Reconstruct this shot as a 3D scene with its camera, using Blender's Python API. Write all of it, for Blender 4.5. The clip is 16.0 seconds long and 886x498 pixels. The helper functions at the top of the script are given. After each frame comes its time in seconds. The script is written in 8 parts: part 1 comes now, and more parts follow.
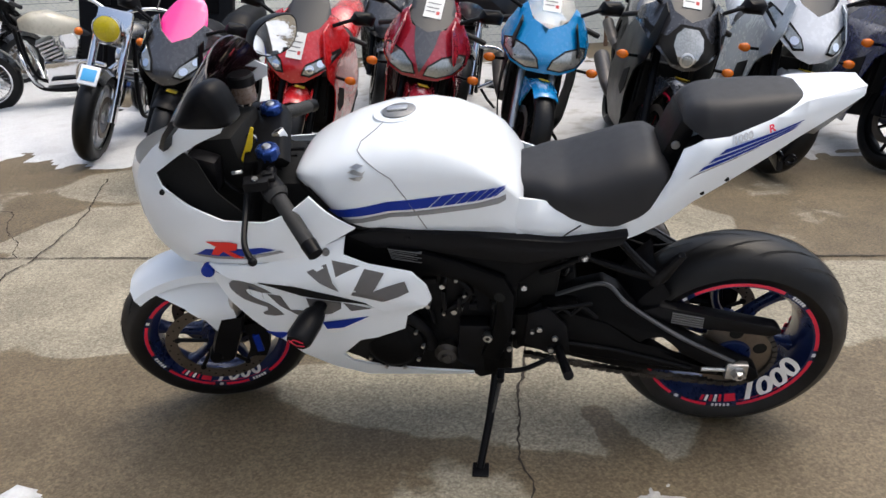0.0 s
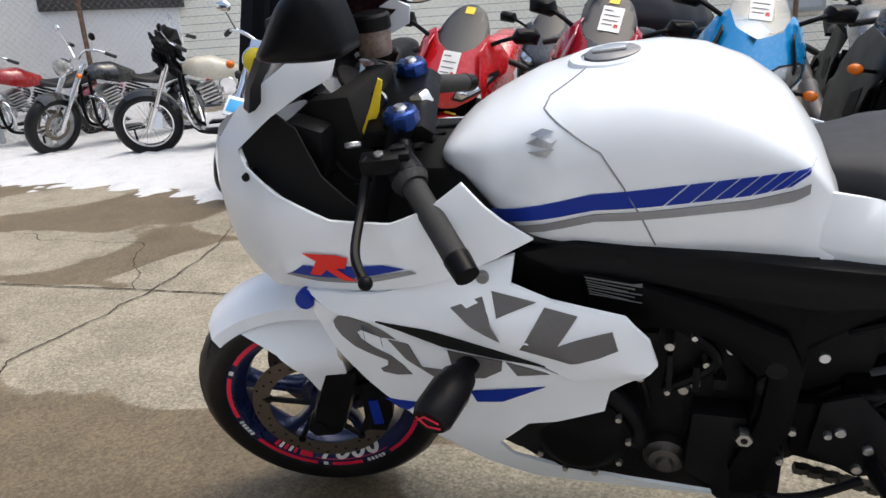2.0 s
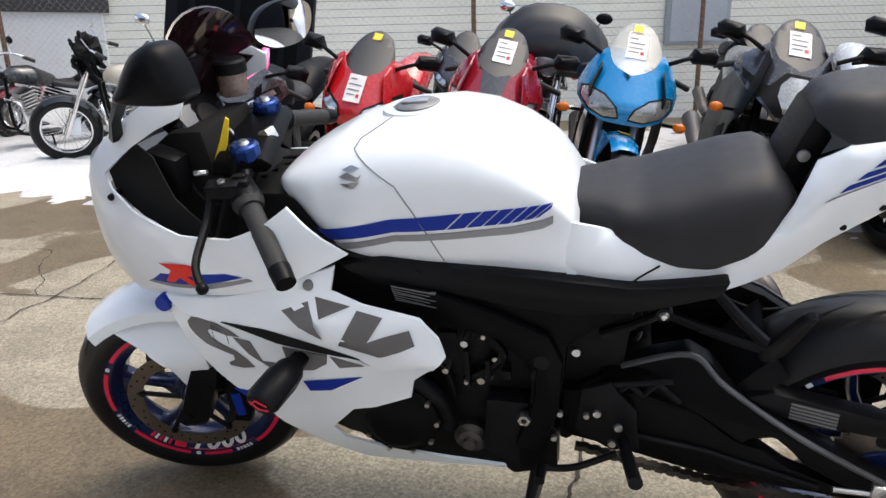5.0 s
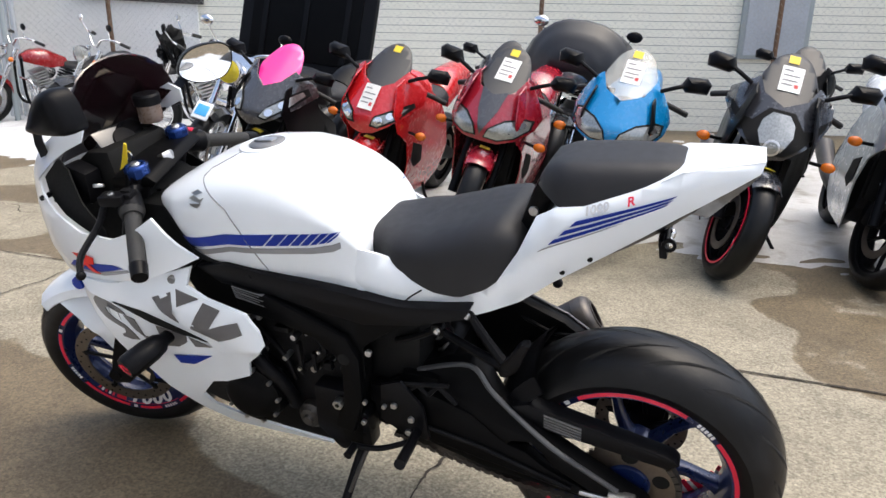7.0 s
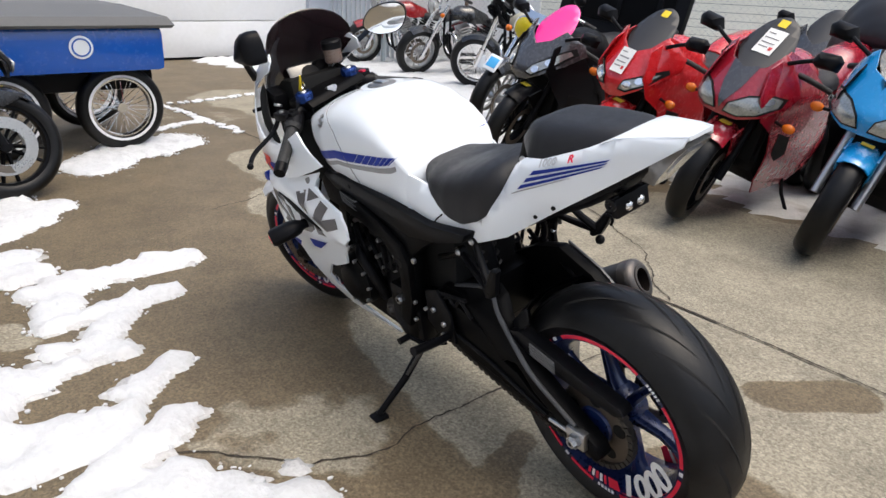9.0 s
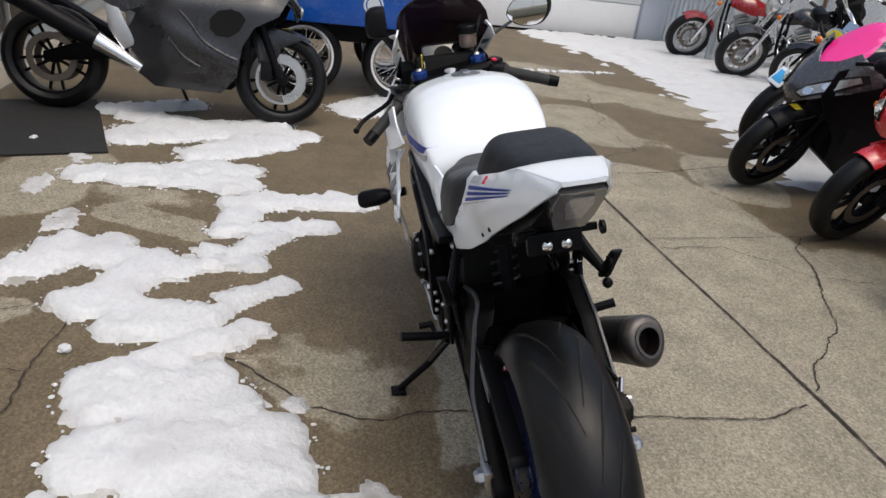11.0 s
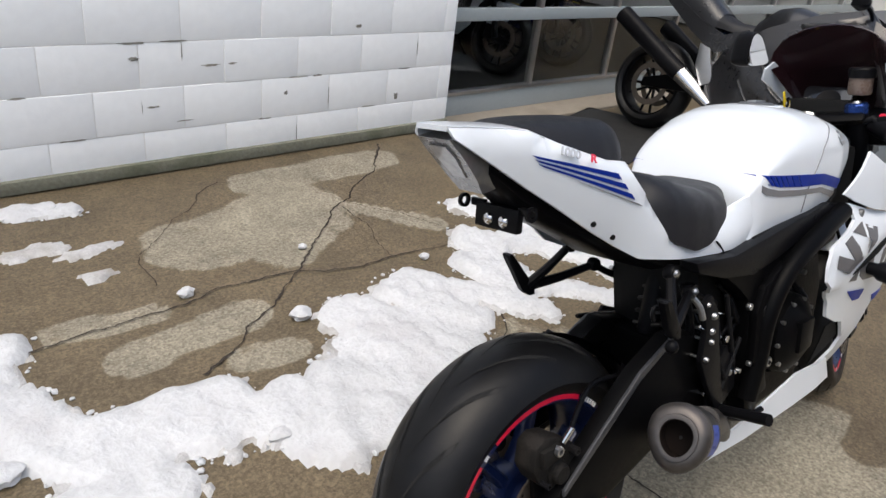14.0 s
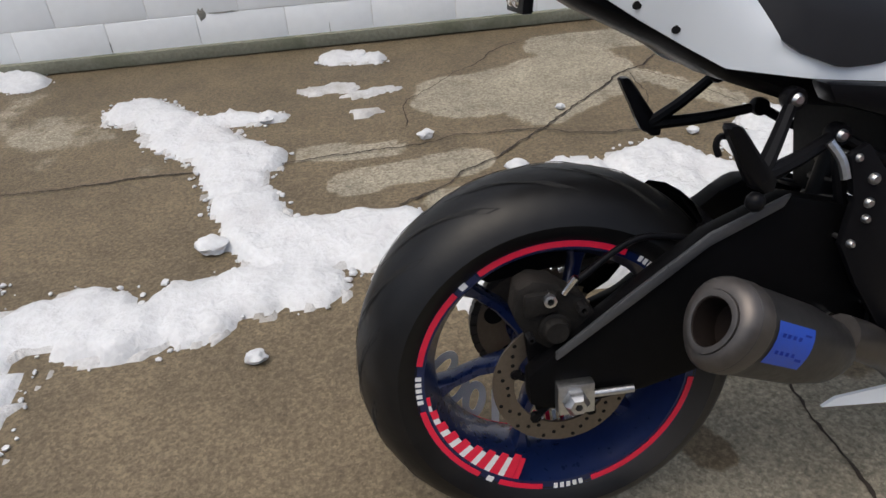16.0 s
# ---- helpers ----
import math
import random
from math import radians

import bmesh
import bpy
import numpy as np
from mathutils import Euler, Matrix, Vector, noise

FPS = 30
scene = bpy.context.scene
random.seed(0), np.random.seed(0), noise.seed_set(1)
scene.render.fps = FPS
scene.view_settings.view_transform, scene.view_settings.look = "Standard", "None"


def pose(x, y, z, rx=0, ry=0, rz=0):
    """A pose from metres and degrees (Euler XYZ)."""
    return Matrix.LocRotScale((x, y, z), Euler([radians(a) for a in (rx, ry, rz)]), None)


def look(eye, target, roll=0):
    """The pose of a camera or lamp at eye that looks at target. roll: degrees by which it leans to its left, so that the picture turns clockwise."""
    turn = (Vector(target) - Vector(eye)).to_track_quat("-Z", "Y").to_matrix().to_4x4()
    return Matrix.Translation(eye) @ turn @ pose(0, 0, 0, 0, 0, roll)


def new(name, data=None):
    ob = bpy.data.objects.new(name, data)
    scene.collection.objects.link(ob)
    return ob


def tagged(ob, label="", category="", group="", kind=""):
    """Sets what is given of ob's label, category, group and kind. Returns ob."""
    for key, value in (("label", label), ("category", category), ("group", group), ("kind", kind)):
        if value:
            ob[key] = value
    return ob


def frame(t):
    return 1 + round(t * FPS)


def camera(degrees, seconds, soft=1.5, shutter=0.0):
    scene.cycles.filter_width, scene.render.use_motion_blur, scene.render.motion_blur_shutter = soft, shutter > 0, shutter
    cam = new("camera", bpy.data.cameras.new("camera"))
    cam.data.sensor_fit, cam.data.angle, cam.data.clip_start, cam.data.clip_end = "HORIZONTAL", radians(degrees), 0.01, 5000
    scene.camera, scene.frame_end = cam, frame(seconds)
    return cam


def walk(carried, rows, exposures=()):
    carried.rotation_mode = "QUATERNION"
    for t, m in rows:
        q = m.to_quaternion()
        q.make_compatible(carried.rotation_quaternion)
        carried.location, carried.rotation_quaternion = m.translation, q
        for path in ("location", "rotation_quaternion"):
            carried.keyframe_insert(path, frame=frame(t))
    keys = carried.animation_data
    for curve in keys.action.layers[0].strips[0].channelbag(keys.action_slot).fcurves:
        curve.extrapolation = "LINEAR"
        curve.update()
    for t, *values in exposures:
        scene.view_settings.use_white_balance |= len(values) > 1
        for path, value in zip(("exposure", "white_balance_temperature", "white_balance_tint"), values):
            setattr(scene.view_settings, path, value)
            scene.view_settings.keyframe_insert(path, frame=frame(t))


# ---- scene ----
cam = camera(64.6, 16.0)
PATH = [
    (0, (0.309, 0.122, 1.316), (0.118, 2.044, 0.492), -2.5),
    (0.5, (0.281, 0.24, 1.293), (-0.034, 2.186, 0.568), -5.7),
    (1, (0.188, 0.387, 1.23), (-0.197, 2.352, 0.592), -2.9),
    (1.5, (0.139, 0.567, 1.112), (-0.405, 2.474, 0.422), -3.0),
    (2, (0.117, 0.681, 1.014), (-0.484, 2.594, 0.391), -3.9),
    (2.5, (0.104, 0.707, 0.991), (-0.506, 2.652, 0.488), -4.5),
    (3, (0.121, 0.712, 0.986), (-0.488, 2.65, 0.455), -5.3),
    (3.5, (0.174, 0.717, 1.01), (-0.422, 2.648, 0.44), -5.2),
    (4, (0.231, 0.7, 1.032), (-0.364, 2.62, 0.423), -5.3),
    (4.5, (0.281, 0.581, 1.068), (-0.24, 2.528, 0.481), -3.5),
    (5, (0.363, 0.523, 1.075), (-0.06, 2.492, 0.478), -1.4),
    (5.2, (0.416, 0.526, 1.084), (-0.007, 2.489, 0.469), -1.4),
    (7.5, (1.148, 0.421, 1.222), (0.211, 2.192, 0.592), 2.9),
    (8, (1.332, 0.492, 1.206), (0.153, 1.963, 0.528), 2.8),
    (8.2, (1.405, 0.502, 1.212), (0.158, 1.94, 0.52), 2.5),
    (10.3, (1.999, 0.99, 1.326), (0.27, 1.783, 0.436), 7.6),
    (10.5, (1.992, 1.076, 1.336), (0.234, 1.776, 0.424), 8.8),
    (11, (2.018, 1.3, 1.347), (0.166, 1.75, 0.467), 7.3),
    (11.5, (2.156, 1.561, 1.358), (0.237, 1.728, 0.52), 7.4),
    (12, (2.139, 1.744, 1.357), (0.246, 1.685, 0.45), 9.6),
    (12.5, (2.017, 1.928, 1.362), (0.187, 1.598, 0.386), 13.5),
    (12.8, (1.994, 2.064, 1.364), (0.227, 1.477, 0.394), 12.5),
    (13, (1.999, 2.161, 1.367), (0.276, 1.392, 0.444), 12.1),
    (13.5, (1.956, 2.407, 1.362), (0.427, 1.309, 0.429), 9.3),
    (14, (1.779, 2.487, 1.325), (0.442, 1.162, 0.395), 7.1),
    (14.5, (1.643, 2.617, 1.326), (0.495, 1.148, 0.359), 5.4),
    (15, (1.502, 2.774, 1.302), (0.662, 1.178, 0.226), 3.2),
    (15.5, (1.344, 2.76, 1.225), (0.846, 1.047, 0.118), 0.2),
    (16, (1.177, 2.717, 1.119), (0.958, 1.009, -0.083), -3.5),
]
walk(cam, [(t, look(eye, target, roll)) for t, eye, target, roll in PATH],
     [(t, stops, 6330, 7.0) for t, stops in ((0, 0.70), (1.5, 0.72), (3.5, 0.76), (5, 0.88), (7.4, 0.98), (8, 0.88), (10, 0.62), (10.5, 0.50), (11, 0.26), (12.5, 0.32), (14, 0.40), (16, 0.24))])


# ---- world and sun: an overcast winter day
world = bpy.data.worlds.new("sky")
scene.world = world
world.use_nodes = True
wn = world.node_tree
sky = wn.nodes.new("ShaderNodeTexSky")
sky.sky_type, sky.sun_disc, sky.sun_elevation, sky.sun_rotation = "NISHITA", False, radians(70), radians(66)
sky.air_density, sky.dust_density, sky.ozone_density = 1.0, 6.0, 0.5
wn.links.new(sky.outputs[0], wn.nodes["Background"].inputs[0])
wn.nodes["Background"].inputs[1].default_value = 0.15
sun = new("sun", bpy.data.lights.new("sun", "SUN"))
sun.data.energy, sun.data.angle, sun.data.color = 0.6, radians(70), (0.985, 0.985, 0.97)
sun.matrix_world = look((2.83, 1.26, 8.5), (0, 0, 0))


# ---- materials
def mat(name, colour, rough=0.5, metal=0.0, var=0.12, scale=25.0, bump=0.0, coat=0.0, second=None, amount=0.5, gloss=0.5, deep=0.004):
    """A surface with fine and coarse variation; second: a dirt or wear colour laid over in patches."""
    m = bpy.data.materials.new(name)
    m.use_nodes = True
    t = m.node_tree
    n, l = t.nodes, t.links
    b = n["Principled BSDF"]
    b.inputs["Metallic"].default_value = metal
    b.inputs["Coat Weight"].default_value = coat
    b.inputs["Coat Roughness"].default_value = 0.06
    b.inputs["Specular IOR Level"].default_value = gloss
    co = n.new("ShaderNodeTexCoord")
    fine, coarse = n.new("ShaderNodeTexNoise"), n.new("ShaderNodeTexNoise")
    fine.inputs["Scale"].default_value, coarse.inputs["Scale"].default_value = scale * 6, scale * 0.35
    fine.inputs["Detail"].default_value = 4
    coarse.inputs["Detail"].default_value = 5
    for x in (fine, coarse):
        l.new(co.outputs["Object"], x.inputs["Vector"])
    add = n.new("ShaderNodeMath")
    add.operation = "ADD"
    l.new(fine.outputs[0], add.inputs[0]), l.new(coarse.outputs[0], add.inputs[1])
    ramp = n.new("ShaderNodeMapRange")
    ramp.inputs[1].default_value, ramp.inputs[2].default_value = 0.6, 1.4
    ramp.inputs[3].default_value, ramp.inputs[4].default_value = 1 - var, 1 + var
    l.new(add.outputs[0], ramp.inputs[0])
    mul = n.new("ShaderNodeVectorMath")
    mul.operation = "SCALE"
    mul.inputs[0].default_value = colour
    l.new(ramp.outputs[0], mul.inputs["Scale"])
    out = mul.outputs[0]
    if second:
        mix = n.new("ShaderNodeMix")
        mix.data_type = "RGBA"
        mix.inputs["B"].default_value = (*second, 1)
        cut = n.new("ShaderNodeMapRange")
        cut.inputs[1].default_value, cut.inputs[2].default_value, cut.inputs[4].default_value = 0.52, 0.68, amount
        l.new(coarse.outputs[0], cut.inputs[0])
        l.new(cut.outputs[0], mix.inputs["Factor"])
        l.new(out, mix.inputs["A"])
        out = mix.outputs["Result"]
    l.new(out, b.inputs["Base Color"])
    r = n.new("ShaderNodeMapRange")
    r.inputs[1].default_value, r.inputs[2].default_value = 0.6, 1.4
    r.inputs[3].default_value, r.inputs[4].default_value = max(rough - 0.08, 0.02), min(rough + 0.1, 1)
    l.new(add.outputs[0], r.inputs[0])
    l.new(r.outputs[0], b.inputs["Roughness"])
    if bump:
        bp = n.new("ShaderNodeBump")
        bp.inputs["Strength"].default_value, bp.inputs["Distance"].default_value = bump, deep
        l.new(fine.outputs[0], bp.inputs["Height"])
        l.new(bp.outputs[0], b.inputs["Normal"])
    return m


PEARL = mat("pearl white paint", (0.755, 0.795, 0.835), 0.3, 0, 0.012, 3, coat=0.7)
for k in list(PEARL.node_tree.nodes["Principled BSDF"].inputs["Roughness"].links):
    PEARL.node_tree.links.remove(k)
PEARL.node_tree.nodes["Principled BSDF"].inputs["Roughness"].default_value = 0.3
SILVER_PAINT = mat("silver grey paint", (0.50, 0.51, 0.53), 0.35, 0.2, 0.04, 8, coat=0.5)
BLACK = mat("satin black plastic", (0.005, 0.005, 0.006), 0.34, 0, 0.25, 20, 0.05, gloss=0.10)
BLACK_PAINT = mat("black frame paint", (0.0032, 0.0032, 0.0036), 0.36, 0, 0.2, 15, 0.02, gloss=0.055)
DUSTY = mat("brake dust on cast metal", (0.014, 0.013, 0.012), 0.7, 0.1, 0.4, 35, 0.3, second=(0.045, 0.039, 0.034), amount=0.5, gloss=0.12)
CAST = mat("dark cast metal", (0.009, 0.009, 0.010), 0.5, 0.1, 0.35, 30, 0.2, second=(0.03, 0.026, 0.022), amount=0.3, gloss=0.08)
# greyer than the frame black: paints the highlight along the swingarm edges
EDGE_HIGHLIGHT = mat("black edge with painted highlight", (0.045, 0.046, 0.05), 0.35, 0, 0.2, 20)
RUBBER = mat("worn tyre rubber", (0.006, 0.006, 0.0065), 0.38, 0, 0.3, 7, 0.15, second=(0.036, 0.034, 0.032), amount=0.65, gloss=0.24)
GROOVE = mat("tread groove", (0.004, 0.004, 0.004), 0.9)
VINYL = mat("black seat vinyl", (0.011, 0.011, 0.013), 0.5, 0, 0.12, 150, 0.12, gloss=0.34)
GRIP = mat("grip rubber", (0.018, 0.018, 0.018), 0.7, 0, 0.2, 80, 0.4)
RIM_BLUE = mat("dark blue rim paint", (0.006, 0.016, 0.075), 0.3, 0.3, 0.15, 15, coat=0.4)
DECAL_RED = mat("red rim tape", (0.68, 0.012, 0.05), 0.35, 0, 0.1, 20)
DECAL_WHITE = mat("white rim tape", (0.75, 0.75, 0.76), 0.4, 0, 0.06, 20)
DECAL_BLUE = mat("blue vinyl stripe", (0.003, 0.024, 0.26), 0.42, 0, 0.06, 15, gloss=0.2)
DECAL_GREY = mat("grey vinyl lettering", (0.105, 0.10, 0.10), 0.35, 0, 0.08, 15, coat=0.12, gloss=0.3)
DECAL_MID = mat("mid grey vinyl stripe", (0.2, 0.2, 0.21), 0.35, 0, 0.08, 15, coat=0.5)
CHROME = mat("chrome", (0.75, 0.75, 0.76), 0.1, 1.0, 0.05, 20)
ALU = mat("bare aluminium", (0.5, 0.5, 0.5), 0.35, 1.0, 0.2, 30, 0.05)
DULL_ALU = mat("dull cast aluminium", (0.22, 0.22, 0.22), 0.5, 0.8, 0.3, 30, 0.15, second=(0.1, 0.09, 0.08), amount=0.5)
STEEL = mat("brake disc steel", (0.17, 0.145, 0.12), 0.42, 0.85, 0.2, 25, second=(0.10, 0.07, 0.05), amount=0.5)
DARK_STEEL = mat("oiled chain steel", (0.07, 0.065, 0.06), 0.5, 0.8, 0.3, 40, 0.2)
MUFFLER = mat("heat-stained muffler metal", (0.085, 0.078, 0.074), 0.42, 0.7, 0.25, 12, 0.05, second=(0.2, 0.17, 0.15), amount=0.6)
MUFFLER_IN = mat("sooty muffler bore", (0.012, 0.009, 0.008), 0.95, gloss=0.05)
MUFFLER_BODY = mat("black muffler sleeve", (0.022, 0.021, 0.021), 0.45, 0.2, 0.25, 12, 0.05)
LABEL_BLUE = mat("blue maker label", (0.01, 0.06, 0.42), 0.35)
ANO_BLUE = mat("blue anodised cap", (0.01, 0.035, 0.16), 0.28, 0.7, 0.1, 20)
YELLOW = mat("yellow tag", (0.75, 0.55, 0.01), 0.5)
PAPER = mat("white paper tag", (0.78, 0.77, 0.74), 0.7)
INK = mat("print on paper", (0.2, 0.19, 0.19), 0.8)
RED_INK = mat("red print", (0.5, 0.03, 0.03), 0.6)
LIGHT_PRINT = mat("pale printed notice", (0.13, 0.13, 0.13), 0.7)
LENS = mat("smoked lamp lens", (0.11, 0.107, 0.105), 0.14, 0, 0.3, 10, coat=1.0)
CLEAR_LENS = mat("pale lamp lens", (0.26, 0.26, 0.265), 0.12, 0.2, 0.3, 14, coat=1.0)
DECAL_ORANGE = mat("orange red emblem", (0.72, 0.022, 0.012), 0.4, 0, 0.06, 20, gloss=0.2)
LAMP_GLASS = mat("clear headlamp lens", (0.30, 0.31, 0.30), 0.12, 0.5, 0.4, 16, coat=1.0, second=(0.62, 0.61, 0.58), amount=0.6)
ORANGE = mat("orange signal lens", (0.7, 0.16, 0.01), 0.2)
RESERVOIR = mat("cloudy fluid reservoir", (0.17, 0.125, 0.10), 0.25)
GLOSS_BLACK = mat("glossy black instrument glass", (0.006, 0.006, 0.007), 0.07, coat=0.6)
# for black plastic, and for deep shade painted into gaps and holes
SHADOW_BLACK = mat("black plastic and painted shade", (0.005, 0.005, 0.005), 0.7, gloss=0.2)


def plain(name, **values):
    m = bpy.data.materials.new(name)
    m.use_nodes = True
    for key, value in values.items():
        m.node_tree.nodes["Principled BSDF"].inputs[key.replace("_", " ")].default_value = value
    return m


SCREEN = plain("dark tinted windscreen", Base_Color=(0.02, 0.008, 0.01, 1), Roughness=0.06, Alpha=0.9, Coat_Weight=0.6)
CLEAR = plain("clear windscreen", Base_Color=(0.45, 0.45, 0.41, 1), Roughness=0.12, Alpha=0.42, Coat_Weight=0.2)
MIRROR = plain("mirror glass", Base_Color=(0.9, 0.92, 0.94, 1), Roughness=0.02, Metallic=1.0)
WINDOW = plain("shop window glass", Base_Color=(0.8, 0.85, 0.85, 1), Roughness=0.02, Transmission_Weight=1.0, IOR=1.45)


# ---- mesh helpers; a thing's axes: x to its tail, y to its right-hand side, z up
def mesh_of(name, bm, material, sharp=38, smooth=True):
    bmesh.ops.recalc_face_normals(bm, faces=bm.faces)
    me = bpy.data.meshes.new(name)
    bm.to_mesh(me)
    bm.free()
    me.materials.append(material)
    if smooth:
        me.shade_smooth()
        me.set_sharp_from_angle(angle=radians(sharp))
    return me


def part(name, bm, material, parent=None, label="", sharp=38, smooth=True):
    ob = new(name, mesh_of(name, bm, material, sharp, smooth))
    if parent:
        ob.parent = parent
    if label:
        ob["label"] = label
    return ob


def pieces(name, bm, material, parent=None, label="", sharp=38):
    """Each separate body of the bmesh as a part of its own."""
    bm.verts.ensure_lookup_table()
    left = set(bm.verts)
    for seed in list(bm.verts):
        if seed not in left:
            continue
        body, stack = {seed}, [seed]
        while stack:
            v = stack.pop()
            for e in v.link_edges:
                o = e.other_vert(v)
                if o not in body:
                    body.add(o)
                    stack.append(o)
        left -= body
        one = bmesh.new()
        at = {v: one.verts.new(v.co) for v in sorted(body, key=lambda v: tuple(v.co))}
        for f in sorted({f for v in body for f in v.link_faces}, key=lambda f: tuple(f.calc_center_median())):
            one.faces.new([at[v] for v in f.verts])
        part(name, one, material, parent, label, sharp)
    bm.free()


def thing(name, at, label, category, group="", kind=""):
    ob = new(name)
    ob.empty_display_size = 0.2
    ob.matrix_world = at
    return tagged(ob, label, category, group, kind)


def box(bm, lo, hi, m=None, bevel=0.0):
    made = bmesh.ops.create_cube(bm, size=1)["verts"]
    for v in made:
        v.co = Vector(lo[i] + (v.co[i] + 0.5) * (hi[i] - lo[i]) for i in range(3))
    if bevel:
        edges = list({e for v in made for e in v.link_edges})
        made = bmesh.ops.bevel(bm, geom=edges, offset=bevel, segments=2, affect="EDGES", profile=0.6)["verts"]
    if m:
        bmesh.ops.transform(bm, matrix=m, verts=made)
    return bm


def slab(bm, outline, y0, y1, bevel=0.0):
    """A plate with the outline (x, z), from y0 to y1, its edges rounded."""
    vs = [bm.verts.new((x, y0, z)) for x, z in outline]
    f = bm.faces.new(vs)
    made = bmesh.ops.extrude_face_region(bm, geom=[f])["geom"]
    top = [g for g in made if isinstance(g, bmesh.types.BMVert)]
    for v in top:
        v.co.y = y1
    if bevel:
        edges = {e for v in vs + top for e in v.link_edges}
        bmesh.ops.bevel(bm, geom=list(edges), offset=bevel, segments=2, affect="EDGES", profile=0.6)
    return bm


def clip_cell(poly, axis, at, keep_above):
    out = []
    for p, q in zip(poly, poly[1:] + poly[:1]):
        ip, iq = (p[axis] >= at) == keep_above, (q[axis] >= at) == keep_above
        if ip:
            out.append(p)
        if ip != iq:
            t = (at - p[axis]) / (q[axis] - p[axis])
            out.append((at, p[1] + (q[1] - p[1]) * t) if axis == 0 else (p[0] + (q[0] - p[0]) * t, at))
    return out


def skin(bm, outline, surf, thick=0.004, step=0.035):
    """A curved panel: the outline (x, z) laid on y = surf(x, z), thick towards y = 0."""
    tmp = bmesh.new()
    xs, zs = [p[0] for p in outline], [p[1] for p in outline]
    x0, z0 = min(xs) - 0.0037, min(zs) - 0.0041
    for i in range(int((max(xs) - x0) / step) + 1):
        strip = clip_cell(clip_cell(list(outline), 0, x0 + i * step, True), 0, x0 + (i + 1) * step, False)
        for k in range(int((max(zs) - z0) / step) + 1) if len(strip) > 2 else ():
            cell = clip_cell(clip_cell(strip, 1, z0 + k * step, True), 1, z0 + (k + 1) * step, False)
            cell = [p for p, q in zip(cell, cell[1:] + cell[:1]) if math.dist(p, q) > 1e-6]
            if len(cell) > 2:
                tmp.faces.new([tmp.verts.new((x, 0, z)) for x, z in cell])
    bmesh.ops.remove_doubles(tmp, verts=tmp.verts, dist=0.0006)
    bmesh.ops.triangulate(tmp, faces=[f for f in tmp.faces if len(f.verts) > 4])
    bmesh.ops.dissolve_degenerate(tmp, edges=tmp.edges, dist=0.0003)
    base = {}
    side = 1 if surf(sum(xs) / len(xs), sum(zs) / len(zs)) > 0 else -1
    for v in tmp.verts:
        y = surf(v.co.x, v.co.z)
        base[v] = (bm.verts.new((v.co.x, y, v.co.z)), bm.verts.new((v.co.x, y - side * thick, v.co.z)))
    for f in tmp.faces:
        bm.faces.new([base[v][0] for v in f.verts])
        bm.faces.new([base[v][1] for v in reversed(f.verts)])
    for e in tmp.edges:
        if e.is_boundary:
            a, b = e.verts
            bm.faces.new((base[a][0], base[b][0], base[b][1], base[a][1]))
    tmp.free()
    return bm


def decal(bm, outline, surf, lift=0.0022, step=0.03):
    side = 1 if surf(outline[0][0], outline[0][1]) > 0 else -1
    return skin(bm, outline, lambda x, z: surf(x, z) + side * lift, 0.0015, step)


def loft(bm, rings, closed=True, caps=True):
    rows = [[bm.verts.new(p) for p in ring] for ring in rings]
    n = len(rows[0])
    for a, b in zip(rows, rows[1:]):
        for i in range(n if closed else n - 1):
            j = (i + 1) % n
            bm.faces.new((a[i], a[j], b[j], b[i]))
    if caps and closed:
        bm.faces.new(rows[0][::-1]), bm.faces.new(rows[-1])
    return bm


def bent(points, steps=6):
    """A smooth line through the points."""
    p = [Vector(q) for q in points]
    if len(p) < 3:
        return p
    out = []
    for i in range(len(p) - 1):
        a, b, c, d = p[max(i - 1, 0)], p[i], p[i + 1], p[min(i + 2, len(p) - 1)]
        for k in range(steps):
            t = k / steps
            out.append(0.5 * (2 * b + (c - a) * t + (2 * a - 5 * b + 4 * c - d) * t * t + (3 * b - a - 3 * c + d) * t ** 3))
    return out + [p[-1]]


def tube(bm, points, r, n=10, smooth=True):
    """A round bar along the points; r: a radius, or one at each end."""
    pts = bent(points) if smooth else [Vector(q) for q in points]
    r0, r1 = r if isinstance(r, tuple) else (r, r)
    rings, up = [], Vector((0.13, 0.2, 0.97))
    for i, p in enumerate(pts):
        d = (pts[min(i + 1, len(pts) - 1)] - pts[max(i - 1, 0)]).normalized()
        if abs(d.dot(up)) > 0.97:
            up = Vector((0.97, 0.2, 0.13))
        a = d.cross(up).normalized()
        b = d.cross(a)
        up = -b if b.dot(up) < 0 else b
        k = r0 + (r1 - r0) * i / max(len(pts) - 1, 1)
        rings.append([p + k * (math.cos(s * math.tau / n) * a + math.sin(s * math.tau / n) * b) for s in range(n)])
    return loft(bm, rings)


